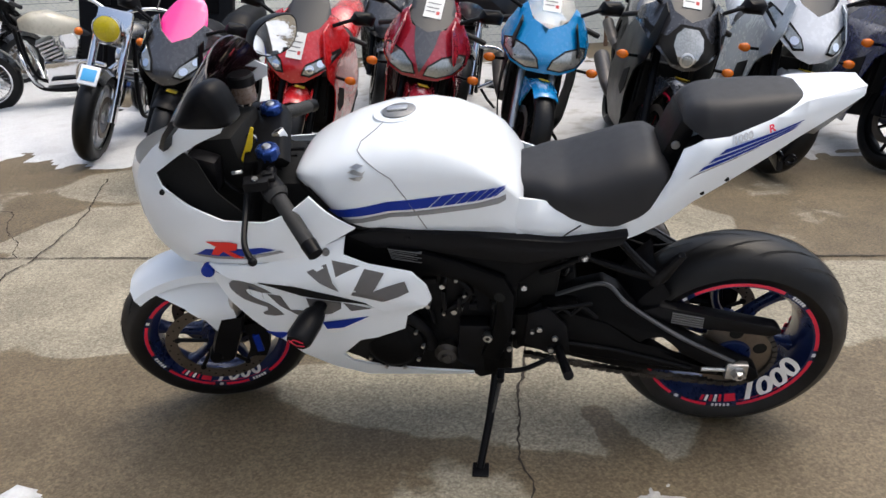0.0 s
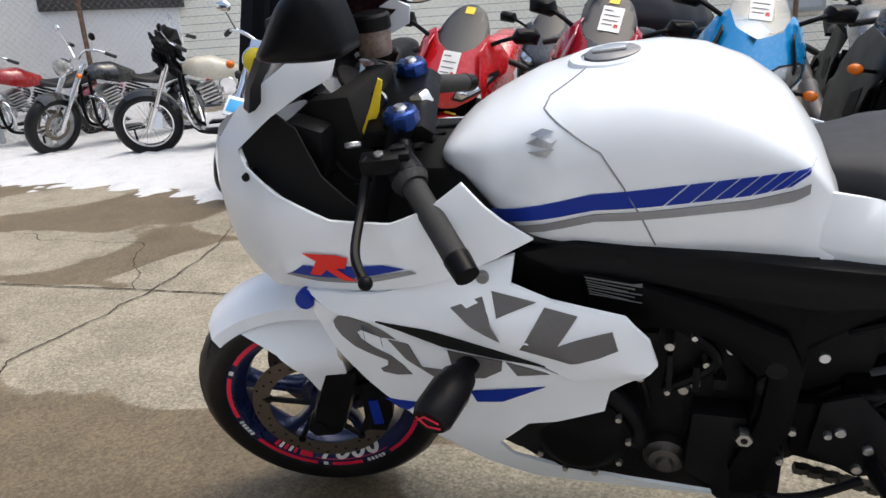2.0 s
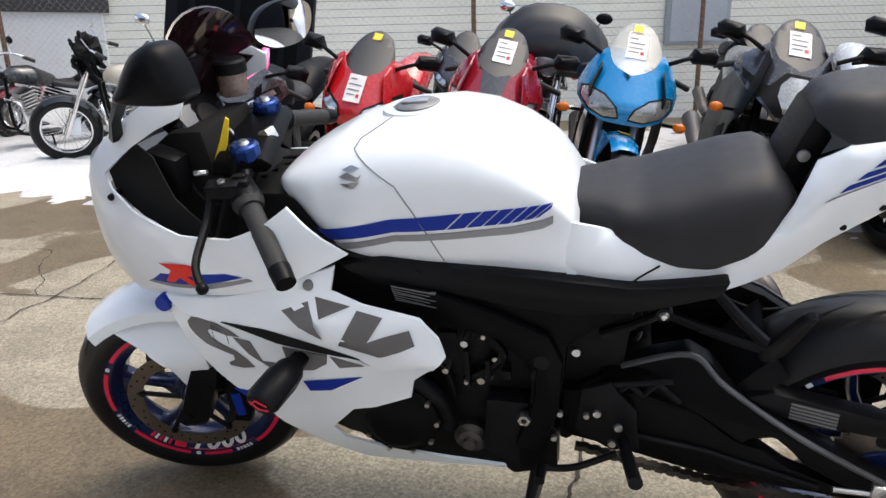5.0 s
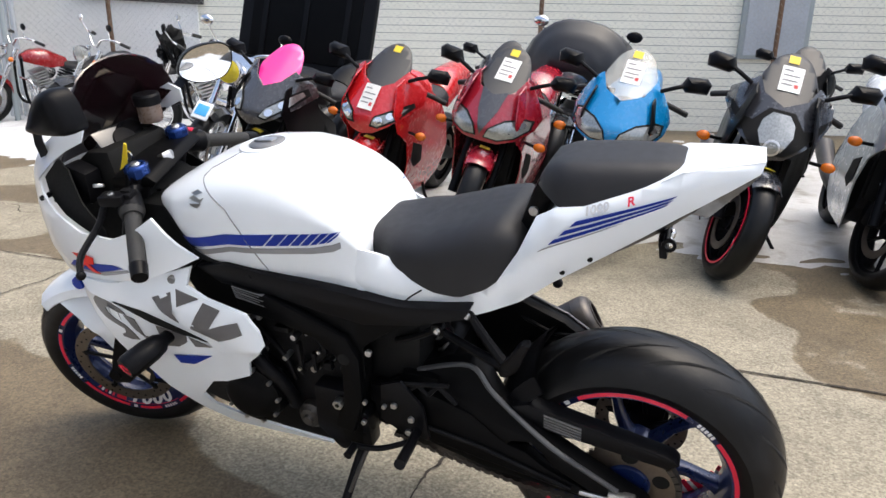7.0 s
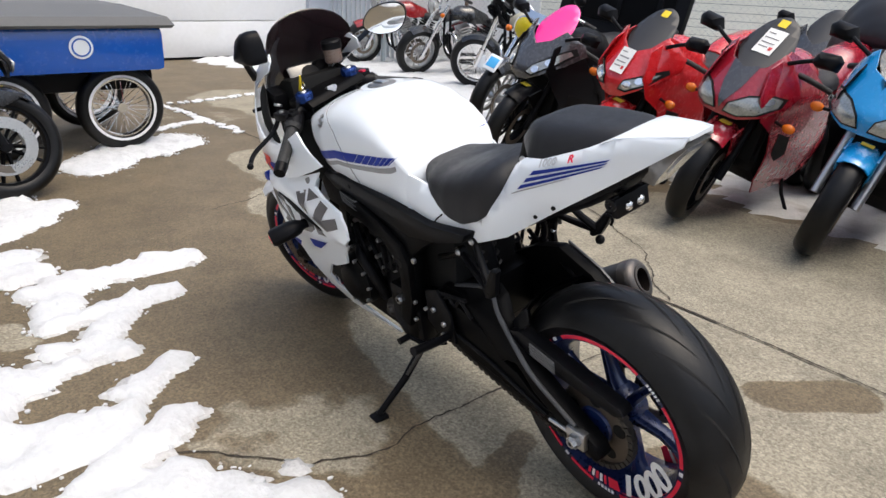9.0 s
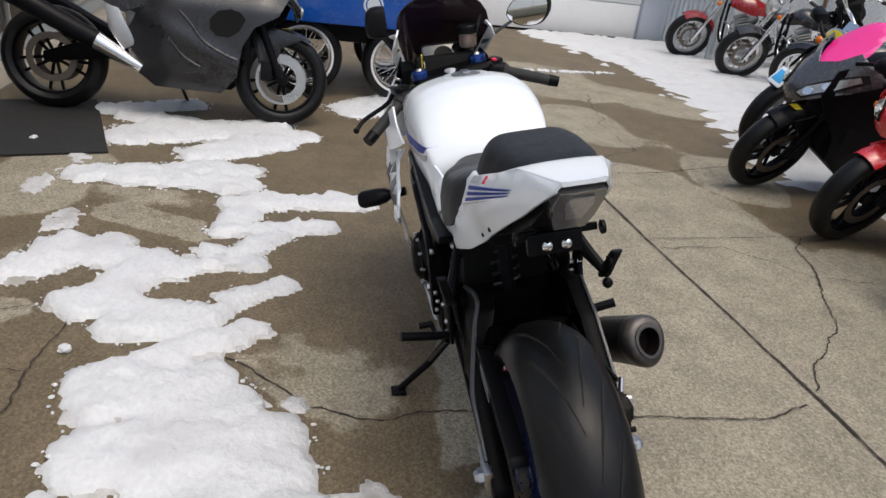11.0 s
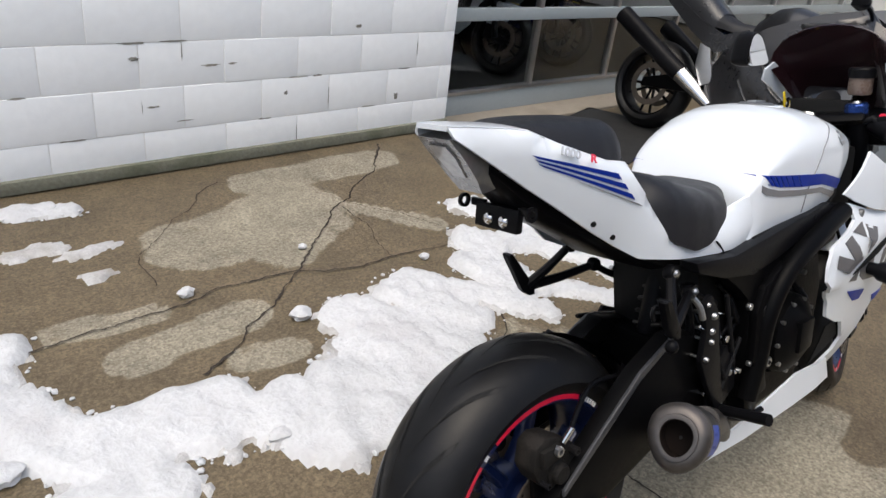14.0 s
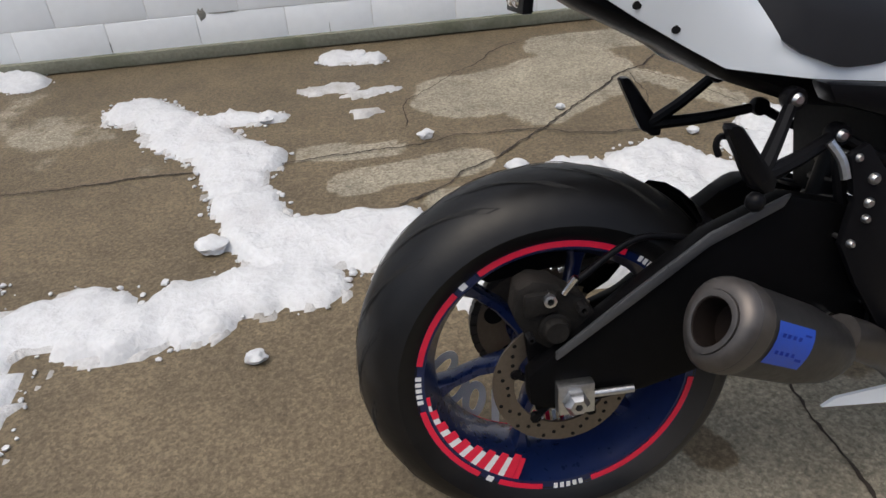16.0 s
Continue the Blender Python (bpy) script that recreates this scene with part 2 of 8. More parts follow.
def lathe(bm, profile, at=(0, 0, 0), m=None, n=48, start=0.0, turn=math.tau):
    """A body turned about the y axis: the profile is (radius, y)."""
    full = abs(turn - math.tau) < 1e-6
    rows = []
    for i in range(n if full else n + 1):
        a = start + turn * i / n
        rows.append([bm.verts.new((m or Matrix()) @ Vector((at[0] + r * math.cos(a), at[1] + y, at[2] + r * math.sin(a)))) for r, y in profile])
    for i in range(n):
        a, b = rows[i], rows[(i + 1) % len(rows)]
        for k in range(len(profile) - 1):
            if profile[k][0] < 1e-5 and profile[k + 1][0] < 1e-5:
                continue
            bm.faces.new((a[k], a[k + 1], b[k + 1], b[k]))
    bmesh.ops.remove_doubles(bm, verts=bm.verts, dist=1e-5)
    return bm


def disc(bm, at, r, y0, y1, n=20, m=None):
    return lathe(bm, [(0, y0), (r * 0.9, y0), (r, y0 + (y1 - y0) * 0.2), (r, y1 - (y1 - y0) * 0.2), (r * 0.9, y1), (0, y1)], at, m, n)


def rod(bm, a, b, r, n=10):
    return tube(bm, [a, b], r, n, False)


def blob(bm, at, size, seed=0, rough=0.2, sub=2):
    """An uneven lump."""
    made = bmesh.ops.create_icosphere(bm, subdivisions=sub, radius=1)["verts"]
    for v in made:
        k = 1 + rough * noise.noise(v.co * 1.7 + Vector((seed * 3.1, seed, 0)))
        v.co = Vector(at[i] + v.co[i] * size[i] * k for i in range(3))
    return bm


def curve_at(points, x):
    """Value at x on a smooth curve through (x, value) points."""
    if x <= points[0][0]:
        return points[0][1]
    for (a, va), (b, vb) in zip(points, points[1:]):
        if x <= b:
            t = (x - a) / (b - a)
            return va + (vb - va) * t
    return points[-1][1]


# ---- ground: one sheet of old concrete, damp and dry, with cracks
def ellipse_field(x, y, shapes):
    f = np.full_like(x, -9.0)
    for cx, cy, rx, ry in shapes:
        f = np.maximum(f, 1 - ((x - cx) / rx) ** 2 - ((y - cy) / ry) ** 2)
    return f


def noise_grid(x, y, scale, seed, octaves=4):
    out = np.empty(x.size)
    for i, (a, b) in enumerate(zip(x.ravel(), y.ravel())):
        out[i] = noise.fractal(Vector((a * scale + seed, b * scale, seed * 0.7)), 0.9, 2.1, octaves)
    return out.reshape(x.shape)


def stroke_field(x, y, strokes):
    """1 along each stroke (x0, y0, x1, y1, radius), 0 at its rim, below 0 outside."""
    f = np.full_like(x, -9.0)
    for x0, y0, x1, y1, r in strokes:
        dx, dy = x1 - x0, y1 - y0
        k = np.clip(((x - x0) * dx + (y - y0) * dy) / max(dx * dx + dy * dy, 1e-6), 0, 1)
        f = np.maximum(f, 1 - ((x - x0 - k * dx) ** 2 + (y - y0 - k * dy) ** 2) / (r * r))
    return f


# runs of snow left lying in the yard, then dry and wet stretches of the concrete
DRIFT = [(1.12, 0.98, 0.89, 1.33, 0.09), (0.93, 1.12, 0.75, 1.32, 0.10), (0.70, 1.09, 0.46, 1.25, 0.12), (0.53, 0.84, 0.30, 1.13, 0.105), (0.26, 0.79, 0.16, 1.05, 0.10), (0.16, 0.72, -0.11, 1.18, 0.07), (-0.14, 0.74, -0.14, 0.94, 0.075), (-0.21, 1.04, -0.44, 1.26, 0.045),
         (-0.28, 0.61, -0.64, 0.78, 0.10), (-0.52, 0.31, -0.79, 0.59, 0.09), (-0.62, 1.01, -0.89, 1.24, 0.07), (-0.96, 1.04, -1.31, 1.13, 0.09), (-1.59, 0.48, -1.52, 1.03, 0.11), (-2.30, 0.37, -2.57, 1.13, 0.17), (-2.82, 0.15, -3.04, 0.62, 0.10), (-1.27, 1.04, -1.33, 1.66, 0.08),
         (-0.95, 1.16, -1.01, 1.46, 0.06), (-0.73, 0.98, -0.62, 1.15, 0.075), (-0.74, 0.40, -0.58, 0.88, 0.10), (-0.31, 0.57, -0.20, 0.99, 0.09), (-0.35, 1.08, -0.43, 1.29, 0.05), (0.48, 0.81, 0.56, 1.28, 0.10), (2.03, -0.12, 1.86, 0.06, 0.115), (1.84, 0.07, 1.47, 0.09, 0.05),
         (1.84, 0.12, 1.60, 0.42, 0.125), (1.66, 0.40, 1.52, 0.45, 0.09), (1.62, 0.44, 1.55, 0.74, 0.095), (1.53, 0.75, 1.46, 0.98, 0.09), (1.42, 1.02, 1.09, 0.98, 0.095), (1.66, 1.22, 1.33, 1.20, 0.10), (1.89, 1.30, 1.62, 1.30, 0.09), (2.11, 1.25, 1.92, 1.21, 0.11), (1.50, 0.93, 1.13, 1.11, 0.09), (0.61, 1.0, 0.23, 0.98, 0.10)]
FAR = [(-2.68, 0.30, -2.45, 1.37, 0.10), (-1.60, 0.29, -1.74, 1.04, 0.11), (-2.0, 0.80, -2.3, 1.2, 0.14), (-3.7, 2.2, -3.2, 1.78, 0.2), (-3.7, 2.5, -3.5, 2.2, 0.22), (2.35, 1.45, 3.2, 1.5, 0.35), (2.9, 0.6, 3.1, 0.6, 0.25), (1.24, -0.50, 1.04, -0.46, 0.055), (2.74, -0.64, 2.6, -0.6, 0.09)]
DRY = [(0.70, 0.05, 0.15, -0.10, 0.21), (0.45, 0.30, 0.15, 0.12, 0.12), (0.2, -0.40, -0.57, -0.44, 0.14), (1.33, 0.43, 1.06, 0.47, 0.075), (1.20, 0.67, 0.80, 0.62, 0.10), (0.93, 0.85, 0.78, 0.87, 0.07), (-0.05, 0.05, -0.27, 0.38, 0.07), (-1.12, 0.54, -0.95, 0.89, 0.11), (0.62, 1.98, -0.25, 2.12, 0.26), (-1.9, 3.08, 1.0, 3.06, 0.26), (-1.8, 3.5, -0.8, 3.6, 0.42), (-1.8, 2.78, -0.4, 2.76, 0.30), (-0.3, 2.32, 0.7, 2.45, 0.24),
       (-1.75, 0.15, -1.3, 0.1, 0.25), (-0.9, 2.62, 2.4, 2.72, 0.36), (-1.9, 2.62, -1.0, 2.66, 0.36), (-1.3, 2.42, -0.8, 2.55, 0.22), (-2.9, 2.85, -1.9, 2.82, 0.26), (-0.8, 3.5, 1.0, 3.5, 0.48), (-2.1, 3.5, -1.0, 3.55, 0.34), (-0.4, 4.2, 1.0, 4.2, 0.5), (1.2, 3.2, 1.3, 2.9, 0.25),
       (-2.3, 4.3, -1.9, 4.2, 0.3), (-3.6, 3.6, -3.0, 3.6, 0.35), (-5.4, 3.9, -4.6, 4.0, 0.5), (-4.5, 4.5, -4.1, 5.0, 0.4)]
WET = [(-1.35, 2.02, -0.75, 2.10, 0.16), (0.92, 2.78, 1.08, 3.0, 0.13), (1.7, 3.35, 2.8, 3.3, 0.32), (1.5, 3.85, 2.3, 3.9, 0.24), (-0.35, 2.25, -0.9, 2.28, 0.10), (-2.5, 3.3, -2.3, 3.75, 0.16), (0.58, 1.92, 0.66, 1.74, 0.08)]
gx, gy = np.meshgrid(np.linspace(-9.5, 4.5, 401), np.linspace(-1.2, 9.0, 293))
n1 = noise_grid(gx, gy, 2.2, 3.0)
n2 = noise_grid(gx, gy, 0.7, 11.0, 3)
field = np.clip(stroke_field(gx, gy, DRY), -3, 0.7) - 1.4 * np.clip(stroke_field(gx, gy, WET), 0, 1)
dry = np.maximum(field + 0.45 * n1 + 0.10, 0.8 * (n2 + 0.5 * n1 - 0.62))
dry = np.clip(dry - 2.5 * np.clip(stroke_field(gx, gy, [(a, b, c, d, r * 1.15) for a, b, c, d, r in DRIFT + FAR]) + 0.2, 0, 1), -1, 1)
dry = np.where(gy < 1.3, np.minimum(dry, 0.16), dry)
height = -0.004 + 0.004 * n2
verts = [(float(a), float(b), float(c)) for a, b, c in zip(gx.ravel(), gy.ravel(), height.ravel())]
rows, cols = gx.shape
faces = [(r * cols + c, r * cols + c + 1, (r + 1) * cols + c + 1, (r + 1) * cols + c) for r in range(rows - 1) for c in range(cols - 1)]
# the outer sheet to the horizon, welded to the rim of the near part
rim = [c for c in range(cols)] + [r * cols + cols - 1 for r in range(1, rows)] + [(rows - 1) * cols + c for c in range(cols - 2, -1, -1)] + [r * cols for r in range(rows - 2, 0, -1)]
start = len(verts)
for i in rim:
    x, y, _ = verts[i]
    verts.append((x + (x + 2.5) * 80, y + (y - 3.9) * 80, 0.0))
for k in range(len(rim)):
    j = (k + 1) % len(rim)
    faces.append((rim[k], start + k, start + j, rim[j]))
me = bpy.data.meshes.new("ground")
me.from_pydata(verts, [], faces)
att = me.attributes.new("dry", "FLOAT", "POINT")
att.data.foreach_set("value", np.concatenate([dry.ravel(), np.full(len(rim), 0.5)]).astype(np.float32))
me.shade_smooth()

CONCRETE = bpy.data.materials.new("weathered concrete")
CONCRETE.use_nodes = True
t = CONCRETE.node_tree
n, l = t.nodes, t.links
b = n["Principled BSDF"]
co = n.new("ShaderNodeTexCoord")
at = n.new("ShaderNodeAttribute")
at.attribute_name = "dry"
grain, stain, stone = n.new("ShaderNodeTexNoise"), n.new("ShaderNodeTexNoise"), n.new("ShaderNodeTexVoronoi")
grain.inputs["Scale"].default_value, grain.inputs["Detail"].default_value, grain.inputs["Roughness"].default_value = 95, 6, 0.75
stain.inputs["Scale"].default_value, stain.inputs["Detail"].default_value, stain.inputs["Roughness"].default_value = 3.2, 12, 0.68
stone.inputs["Scale"].default_value = 110
for x in (grain, stain, stone):
    l.new(co.outputs["Object"], x.inputs["Vector"])
wet = n.new("ShaderNodeMix")
wet.data_type = "RGBA"
wet.inputs["A"].default_value, wet.inputs["B"].default_value = (0.137, 0.107, 0.066, 1), (0.268, 0.240, 0.182, 1)
damp, rag = n.new("ShaderNodeMapRange"), n.new("ShaderNodeTexNoise")
rag.inputs["Scale"].default_value, rag.inputs["Detail"].default_value, rag.inputs["Roughness"].default_value = 7, 9, 0.65
l.new(co.outputs["Object"], rag.inputs["Vector"])
ragged = n.new("ShaderNodeMath")
ragged.operation, ragged.inputs[1].default_value = "MULTIPLY_ADD", 0.8
l.new(rag.outputs[0], ragged.inputs[0]), l.new(at.outputs["Fac"], ragged.inputs[2])
damp.inputs[1].default_value, damp.inputs[2].default_value = 0.37, 0.50
l.new(ragged.outputs[0], damp.inputs[0])
l.new(damp.outputs[0], wet.inputs["Factor"])
speck = n.new("ShaderNodeMapRange")
speck.inputs[1].default_value, speck.inputs[2].default_value, speck.inputs[3].default_value, speck.inputs[4].default_value = 0.3, 0.7, 0.52, 1.48
l.new(grain.outputs[0], speck.inputs[0])
blotch = n.new("ShaderNodeMapRange")
blotch.inputs[1].default_value, blotch.inputs[2].default_value, blotch.inputs[3].default_value, blotch.inputs[4].default_value = 0.3, 0.7, 0.72, 1.22
l.new(stain.outputs[0], blotch.inputs[0])
k = n.new("ShaderNodeMath")
k.operation = "MULTIPLY"
l.new(speck.outputs[0], k.inputs[0]), l.new(blotch.outputs[0], k.inputs[1])
peb = n.new("ShaderNodeMapRange")
peb.inputs[1].default_value, peb.inputs[2].default_value, peb.inputs[3].default_value, peb.inputs[4].default_value = 0.0, 0.35, 1.12, 0.95
l.new(stone.outputs["Distance"], peb.inputs[0])
k2 = n.new("ShaderNodeMath")
k2.operation = "MULTIPLY"
l.new(k.outputs[0], k2.inputs[0]), l.new(peb.outputs[0], k2.inputs[1])
chips, chip_tone = n.new("ShaderNodeTexVoronoi"), n.new("ShaderNodeMapRange")
chips.inputs["Scale"].default_value = 150
l.new(co.outputs["Object"], chips.inputs["Vector"])
sep = n.new("ShaderNodeSeparateColor")
l.new(chips.outputs["Color"], sep.inputs[0])
chip_tone.inputs[3].default_value, chip_tone.inputs[4].default_value = 0.80, 1.22
l.new(sep.outputs[0], chip_tone.inputs[0])
k3 = n.new("ShaderNodeMath")
k3.operation = "MULTIPLY"
l.new(k2.outputs[0], k3.inputs[0]), l.new(chip_tone.outputs[0], k3.inputs[1])
sc = n.new("ShaderNodeVectorMath")
sc.operation = "SCALE"
l.new(wet.outputs["Result"], sc.inputs[0]), l.new(k3.outputs[0], sc.inputs["Scale"])
l.new(sc.outputs[0], b.inputs["Base Color"])
ro = n.new("ShaderNodeMapRange")
ro.inputs[3].default_value, ro.inputs[4].default_value = 0.58, 0.9
b.inputs["Specular IOR Level"].default_value = 0.3
l.new(damp.outputs[0], ro.inputs[0])
l.new(ro.outputs[0], b.inputs["Roughness"])
bp = n.new("ShaderNodeBump")
bp.inputs["Strength"].default_value, bp.inputs["Distance"].default_value = 0.5, 0.003
l.new(grain.outputs[0], bp.inputs["Height"])
l.new(bp.outputs[0], b.inputs["Normal"])
me.materials.append(CONCRETE)
ground = tagged(new("ground", me), "old cracked concrete yard, partly damp", "ground", kind="structure")

CRACK = mat("dirt-filled crack", (0.035, 0.027, 0.02), 0.95, 0, 0.4, 40, 0.3)


def crack(points, width, rough=0.02, seed=0):
    """A ragged dark line in the concrete."""
    rng = random.Random(seed)
    fine = []
    for p, q in zip(points, points[1:]):
        steps = max(2, int(math.dist(p, q) / 0.014))
        for i in range(steps):
            k = i / steps
            fine.append((p[0] + (q[0] - p[0]) * k, p[1] + (q[1] - p[1]) * k))
    fine.append(points[-1])
    bm = bmesh.new()
    prev = None
    for i, (x, y) in enumerate(fine):
        a, c = fine[max(i - 1, 0)], fine[min(i + 1, len(fine) - 1)]
        d = Vector((c[0] - a[0], c[1] - a[1], 0)).normalized()
        s = Vector((-d.y, d.x, 0))
        o = rough * noise.noise(Vector((x * 5, y * 5, seed))) + min(rough, 0.02) * 0.45 * noise.fractal(Vector((x * 26, y * 26, seed + 3)), 0.8, 2.1, 3)
        w = 0.62 * width * (0.35 + 0.7 * rng.random() + 0.9 * max(0, noise.noise(Vector((x * 3, y * 3, seed + 9)))))
        mid = Vector((x, y, 0.0015)) + s * o
        row = [bm.verts.new(mid - s * w), bm.verts.new(mid + Vector((0, 0, 0.0005))), bm.verts.new(mid + s * w)]
        if prev:
            bm.faces.new((prev[0], prev[1], row[1], row[0])), bm.faces.new((prev[1], prev[2], row[2], row[1]))
        prev = row
    return tagged(part("ground_crack", bm, CRACK), kind="structure")


crack([(-5.4, 3.06), (-2.1, 3.10), (-1.0, 3.10), (0.3, 3.12), (1.2, 3.1), (4.4, 3.08)], 0.010, 0.006, 1)
crack([(-0.72, -0.62), (-0.44, -0.32), (0.0, 0.0), (0.5, 0.455), (0.81, 0.69), (1.06, 0.87)], 0.008, 0.03, 2)
crack([(4.2, 0.52), (2.36, 0.49), (1.82, 0.47), (1.43, 0.48), (1.04, 0.48), (0.81, 0.43), (0.5, 0.46), (0.28, 0.57), (0.13, 0.54), (-0.3, 0.6)], 0.006, 0.03, 3)
crack([(0.0, 1.05), (0.1, 1.2), (0.31, 1.36), (0.37, 1.58), (0.35, 1.80), (0.345, 2.0), (0.37, 2.25), (0.40, 2.46), (0.42, 2.8), (0.36, 3.05)], 0.007, 0.03, 4)
crack([(0.27, 3.13), (-0.19, 3.6), (-0.67, 3.85), (-1.09, 4.05)], 0.006, 0.05, 5)
crack([(-1.0, 3.1), (-1.04, 3.37), (-1.09, 4.05), (-1.2, 4.7)], 0.005, 0.02, 6)
crack([(-1.92, 2.05), (-2.06, 2.39), (-2.04, 2.6), (-2.01, 2.82), (-2.03, 2.92), (-2.0, 3.05), (-2.11, 3.76), (-2.35, 4.4)], 0.007, 0.03, 7)
crack([(0.0, 0.0), (0.01, 0.23), (0.13, 0.54)], 0.003, 0.04, 9)
crack([(0.37, -0.49), (0.73, -0.14), (0.94, 0.06), (1.0, 0.3)], 0.004, 0.04, 10)
crack([(-2.1, 3.1), (-2.6, 3.75), (-3.3, 3.8), (-4.4, 4.1)], 0.005, 0.06, 11)
crack([(-5.2, 2.9), (-5.35, 3.7), (-5.7, 4.95)], 0.006, 0.03, 12)

crack([(-0.07, 0.02), (-0.19, 0.2), (-0.28, 0.42)], 0.003, 0.03, 13)
crack([(-0.9, 3.12), (-0.95, 3.5), (-0.6, 3.8), (-0.55, 4.1)], 0.005, 0.05, 15)

# ---- snow
SNOW = mat("old wet snow", (0.58, 0.592, 0.605), 0.5, 0, 0.14, 9, 0.9, second=(0.47, 0.47, 0.48), amount=0.7, deep=0.006)
SNOW.node_tree.nodes["Principled BSDF"].inputs["Subsurface Weight"].default_value = 0.0
SLUSH = mat("thin grey slush", (0.50, 0.50, 0.50), 0.45, 0, 0.25, 14, 0.8, second=(0.25, 0.23, 0.20), amount=0.8, deep=0.008)


def snow_sheet(name, x0, x1, y0, y1, step, make, depth, material, seed, label, freq=5.0, crumbs=0):
    """A sheet of snow where make(x, y) is above 0, thicker inward, its edge ragged."""
    xs, ys = np.arange(x0, x1, step), np.arange(y0, y1, step)
    gx, gy = np.meshgrid(xs, ys)
    rag = noise_grid(gx, gy, freq, seed, 5)
    lump = noise_grid(gx, gy, 13.0, seed + 5, 3)
    f = make(gx, gy) + 0.62 * rag + 0.30 * lump + 0.10
    pit = noise_grid(gx, gy, 31.0, seed + 9, 2)
    f = f + 0.07 * pit
    h = depth * np.clip(f * 1.1, 0, 1) ** 0.7 * (0.7 + 0.3 * rag + 0.28 * lump + 0.4 * pit) + np.where(f > 0, 0.004, -0.02)
    keep = f > -0.06
    idx = -np.ones(f.shape, int)
    vs, fs = [], []
    for r in range(f.shape[0] - 1):
        for c in range(f.shape[1] - 1):
            if keep[r:r + 2, c:c + 2].any():
                q = []
                for dr, dc in ((0, 0), (0, 1), (1, 1), (1, 0)):
                    i = (r + dr, c + dc)
                    if idx[i] < 0:
                        idx[i] = len(vs)
                        vs.append((float(gx[i]), float(gy[i]), float(h[i])))
                    q.append(idx[i])
                fs.append(q)
    if crumbs:
        rng, bm = random.Random(int(seed)), bmesh.new()
        spots = np.argwhere((f < -0.02) & (f > -0.42))
        for k in range(crumbs):
            r, c = spots[rng.randrange(len(spots))]
            s = rng.uniform(0.003, 0.011) * (1.0 if f[r, c] > -0.2 else 0.7)
            blob(bm, (float(gx[r, c]) + rng.uniform(-0.02, 0.02), float(gy[r, c]) + rng.uniform(-0.02, 0.02), s * 0.3), (s * rng.uniform(0.7, 1.5), s * rng.uniform(0.7, 1.5), s * 0.7), k, 0.5, 1)
        tagged(part("snow_crumbs", bm, material), "scattered crumbs of snow", "snow", kind="stuff")
    me = bpy.data.meshes.new(name)
    me.from_pydata(vs, [], fs)
    me.materials.append(material)
    me.shade_smooth()
    return tagged(new(name, me), label, "snow", kind="stuff")


near = lambda x, y: np.maximum(stroke_field(x, y, DRIFT), stroke_field(x, y, FAR))
snow_sheet("snow_patch", -4.2, 4.1, -0.7, 2.9, 0.021, near, 0.036, SNOW, 2.0, "patch of old white snow on the concrete", 5.0, 1500)
thin = lambda x, y: ellipse_field(x, y, [(1.24, -0.15, 0.20, 0.08), (1.08, -0.06, 0.16, 0.06), (1.1, 0.14, 0.14, 0.06), (0.71, 1.53, 0.11, 0.12), (0.29, 1.34, 0.05, 0.07), (-1.0, 0.35, 0.2, 0.1), (-1.45, 0.12, 0.2, 0.07), (-2.0, 0.2, 0.3, 0.1)]) - 0.62
margin = lambda x, y: np.maximum(thin(x, y), np.minimum(0.55 * near(x, y) - 0.10, 0.2))
snow_sheet("thin_snow", -2.6, 2.8, -0.5, 1.8, 0.016, margin, 0.008, SLUSH, 7.0, "thin half-melted snow on the concrete", 16.0)
edge = [(-9, 4.7), (-8.2, 4.75), (-7.0, 5.1), (-6.0, 5.4), (-5.3, 5.35), (-4.4, 5.3), (-3.4, 5.1), (-2.7, 4.75), (-2.1, 4.75), (-1.6, 5.0), (0.0, 4.75), (1.5, 4.6), (5, 4.55)]
back = lambda x, y: np.clip((y - np.interp(x, [p[0] for p in edge], [p[1] for p in edge])) * 2.5, -3, 1.0)
left_mask = lambda x, y: np.where(x < -1.9, back(x, y), -2.0)
right_mask = lambda x, y: np.where(x >= -2.1, back(x, y) - 0.25 - np.clip((x - 2.6) * 0.75, 0, 3) - np.clip((y - 8.4) * 1.2, 0, 3), -2.0)
snow_sheet("snow_bank", -8.6, -1.6, 4.2, 9.6, 0.07, left_mask, 0.06, SNOW, 4.0, "trodden white snow along the row of motorcycles")
snow_sheet("slush", -2.3, 5.0, 4.0, 9.6, 0.08, right_mask, 0.02, SLUSH, 9.0, "grey slush under the row of motorcycles")
bm = bmesh.new()
lines = [((-5.3, 2.95), (-3.7, 3.08)), ((-5.25, 2.9), (-5.7, 5.0)), ((-4.4, 3.05), (-4.1, 2.4))]
rng = random.Random(8)
for (x0, y0), (x1, y1) in lines:
    for k in range(26):
        q = k / 26 + rng.uniform(-0.01, 0.01)
        blob(bm, (x0 + (x1 - x0) * q + rng.uniform(-0.03, 0.03), y0 + (y1 - y0) * q + rng.uniform(-0.03, 0.03), 0.002), (rng.uniform(0.03, 0.08), rng.uniform(0.03, 0.06), 0.014), k, 0.4, 1)
tagged(part("snow_line", bm, SNOW), "line of snow left in a concrete joint", "snow", kind="stuff")
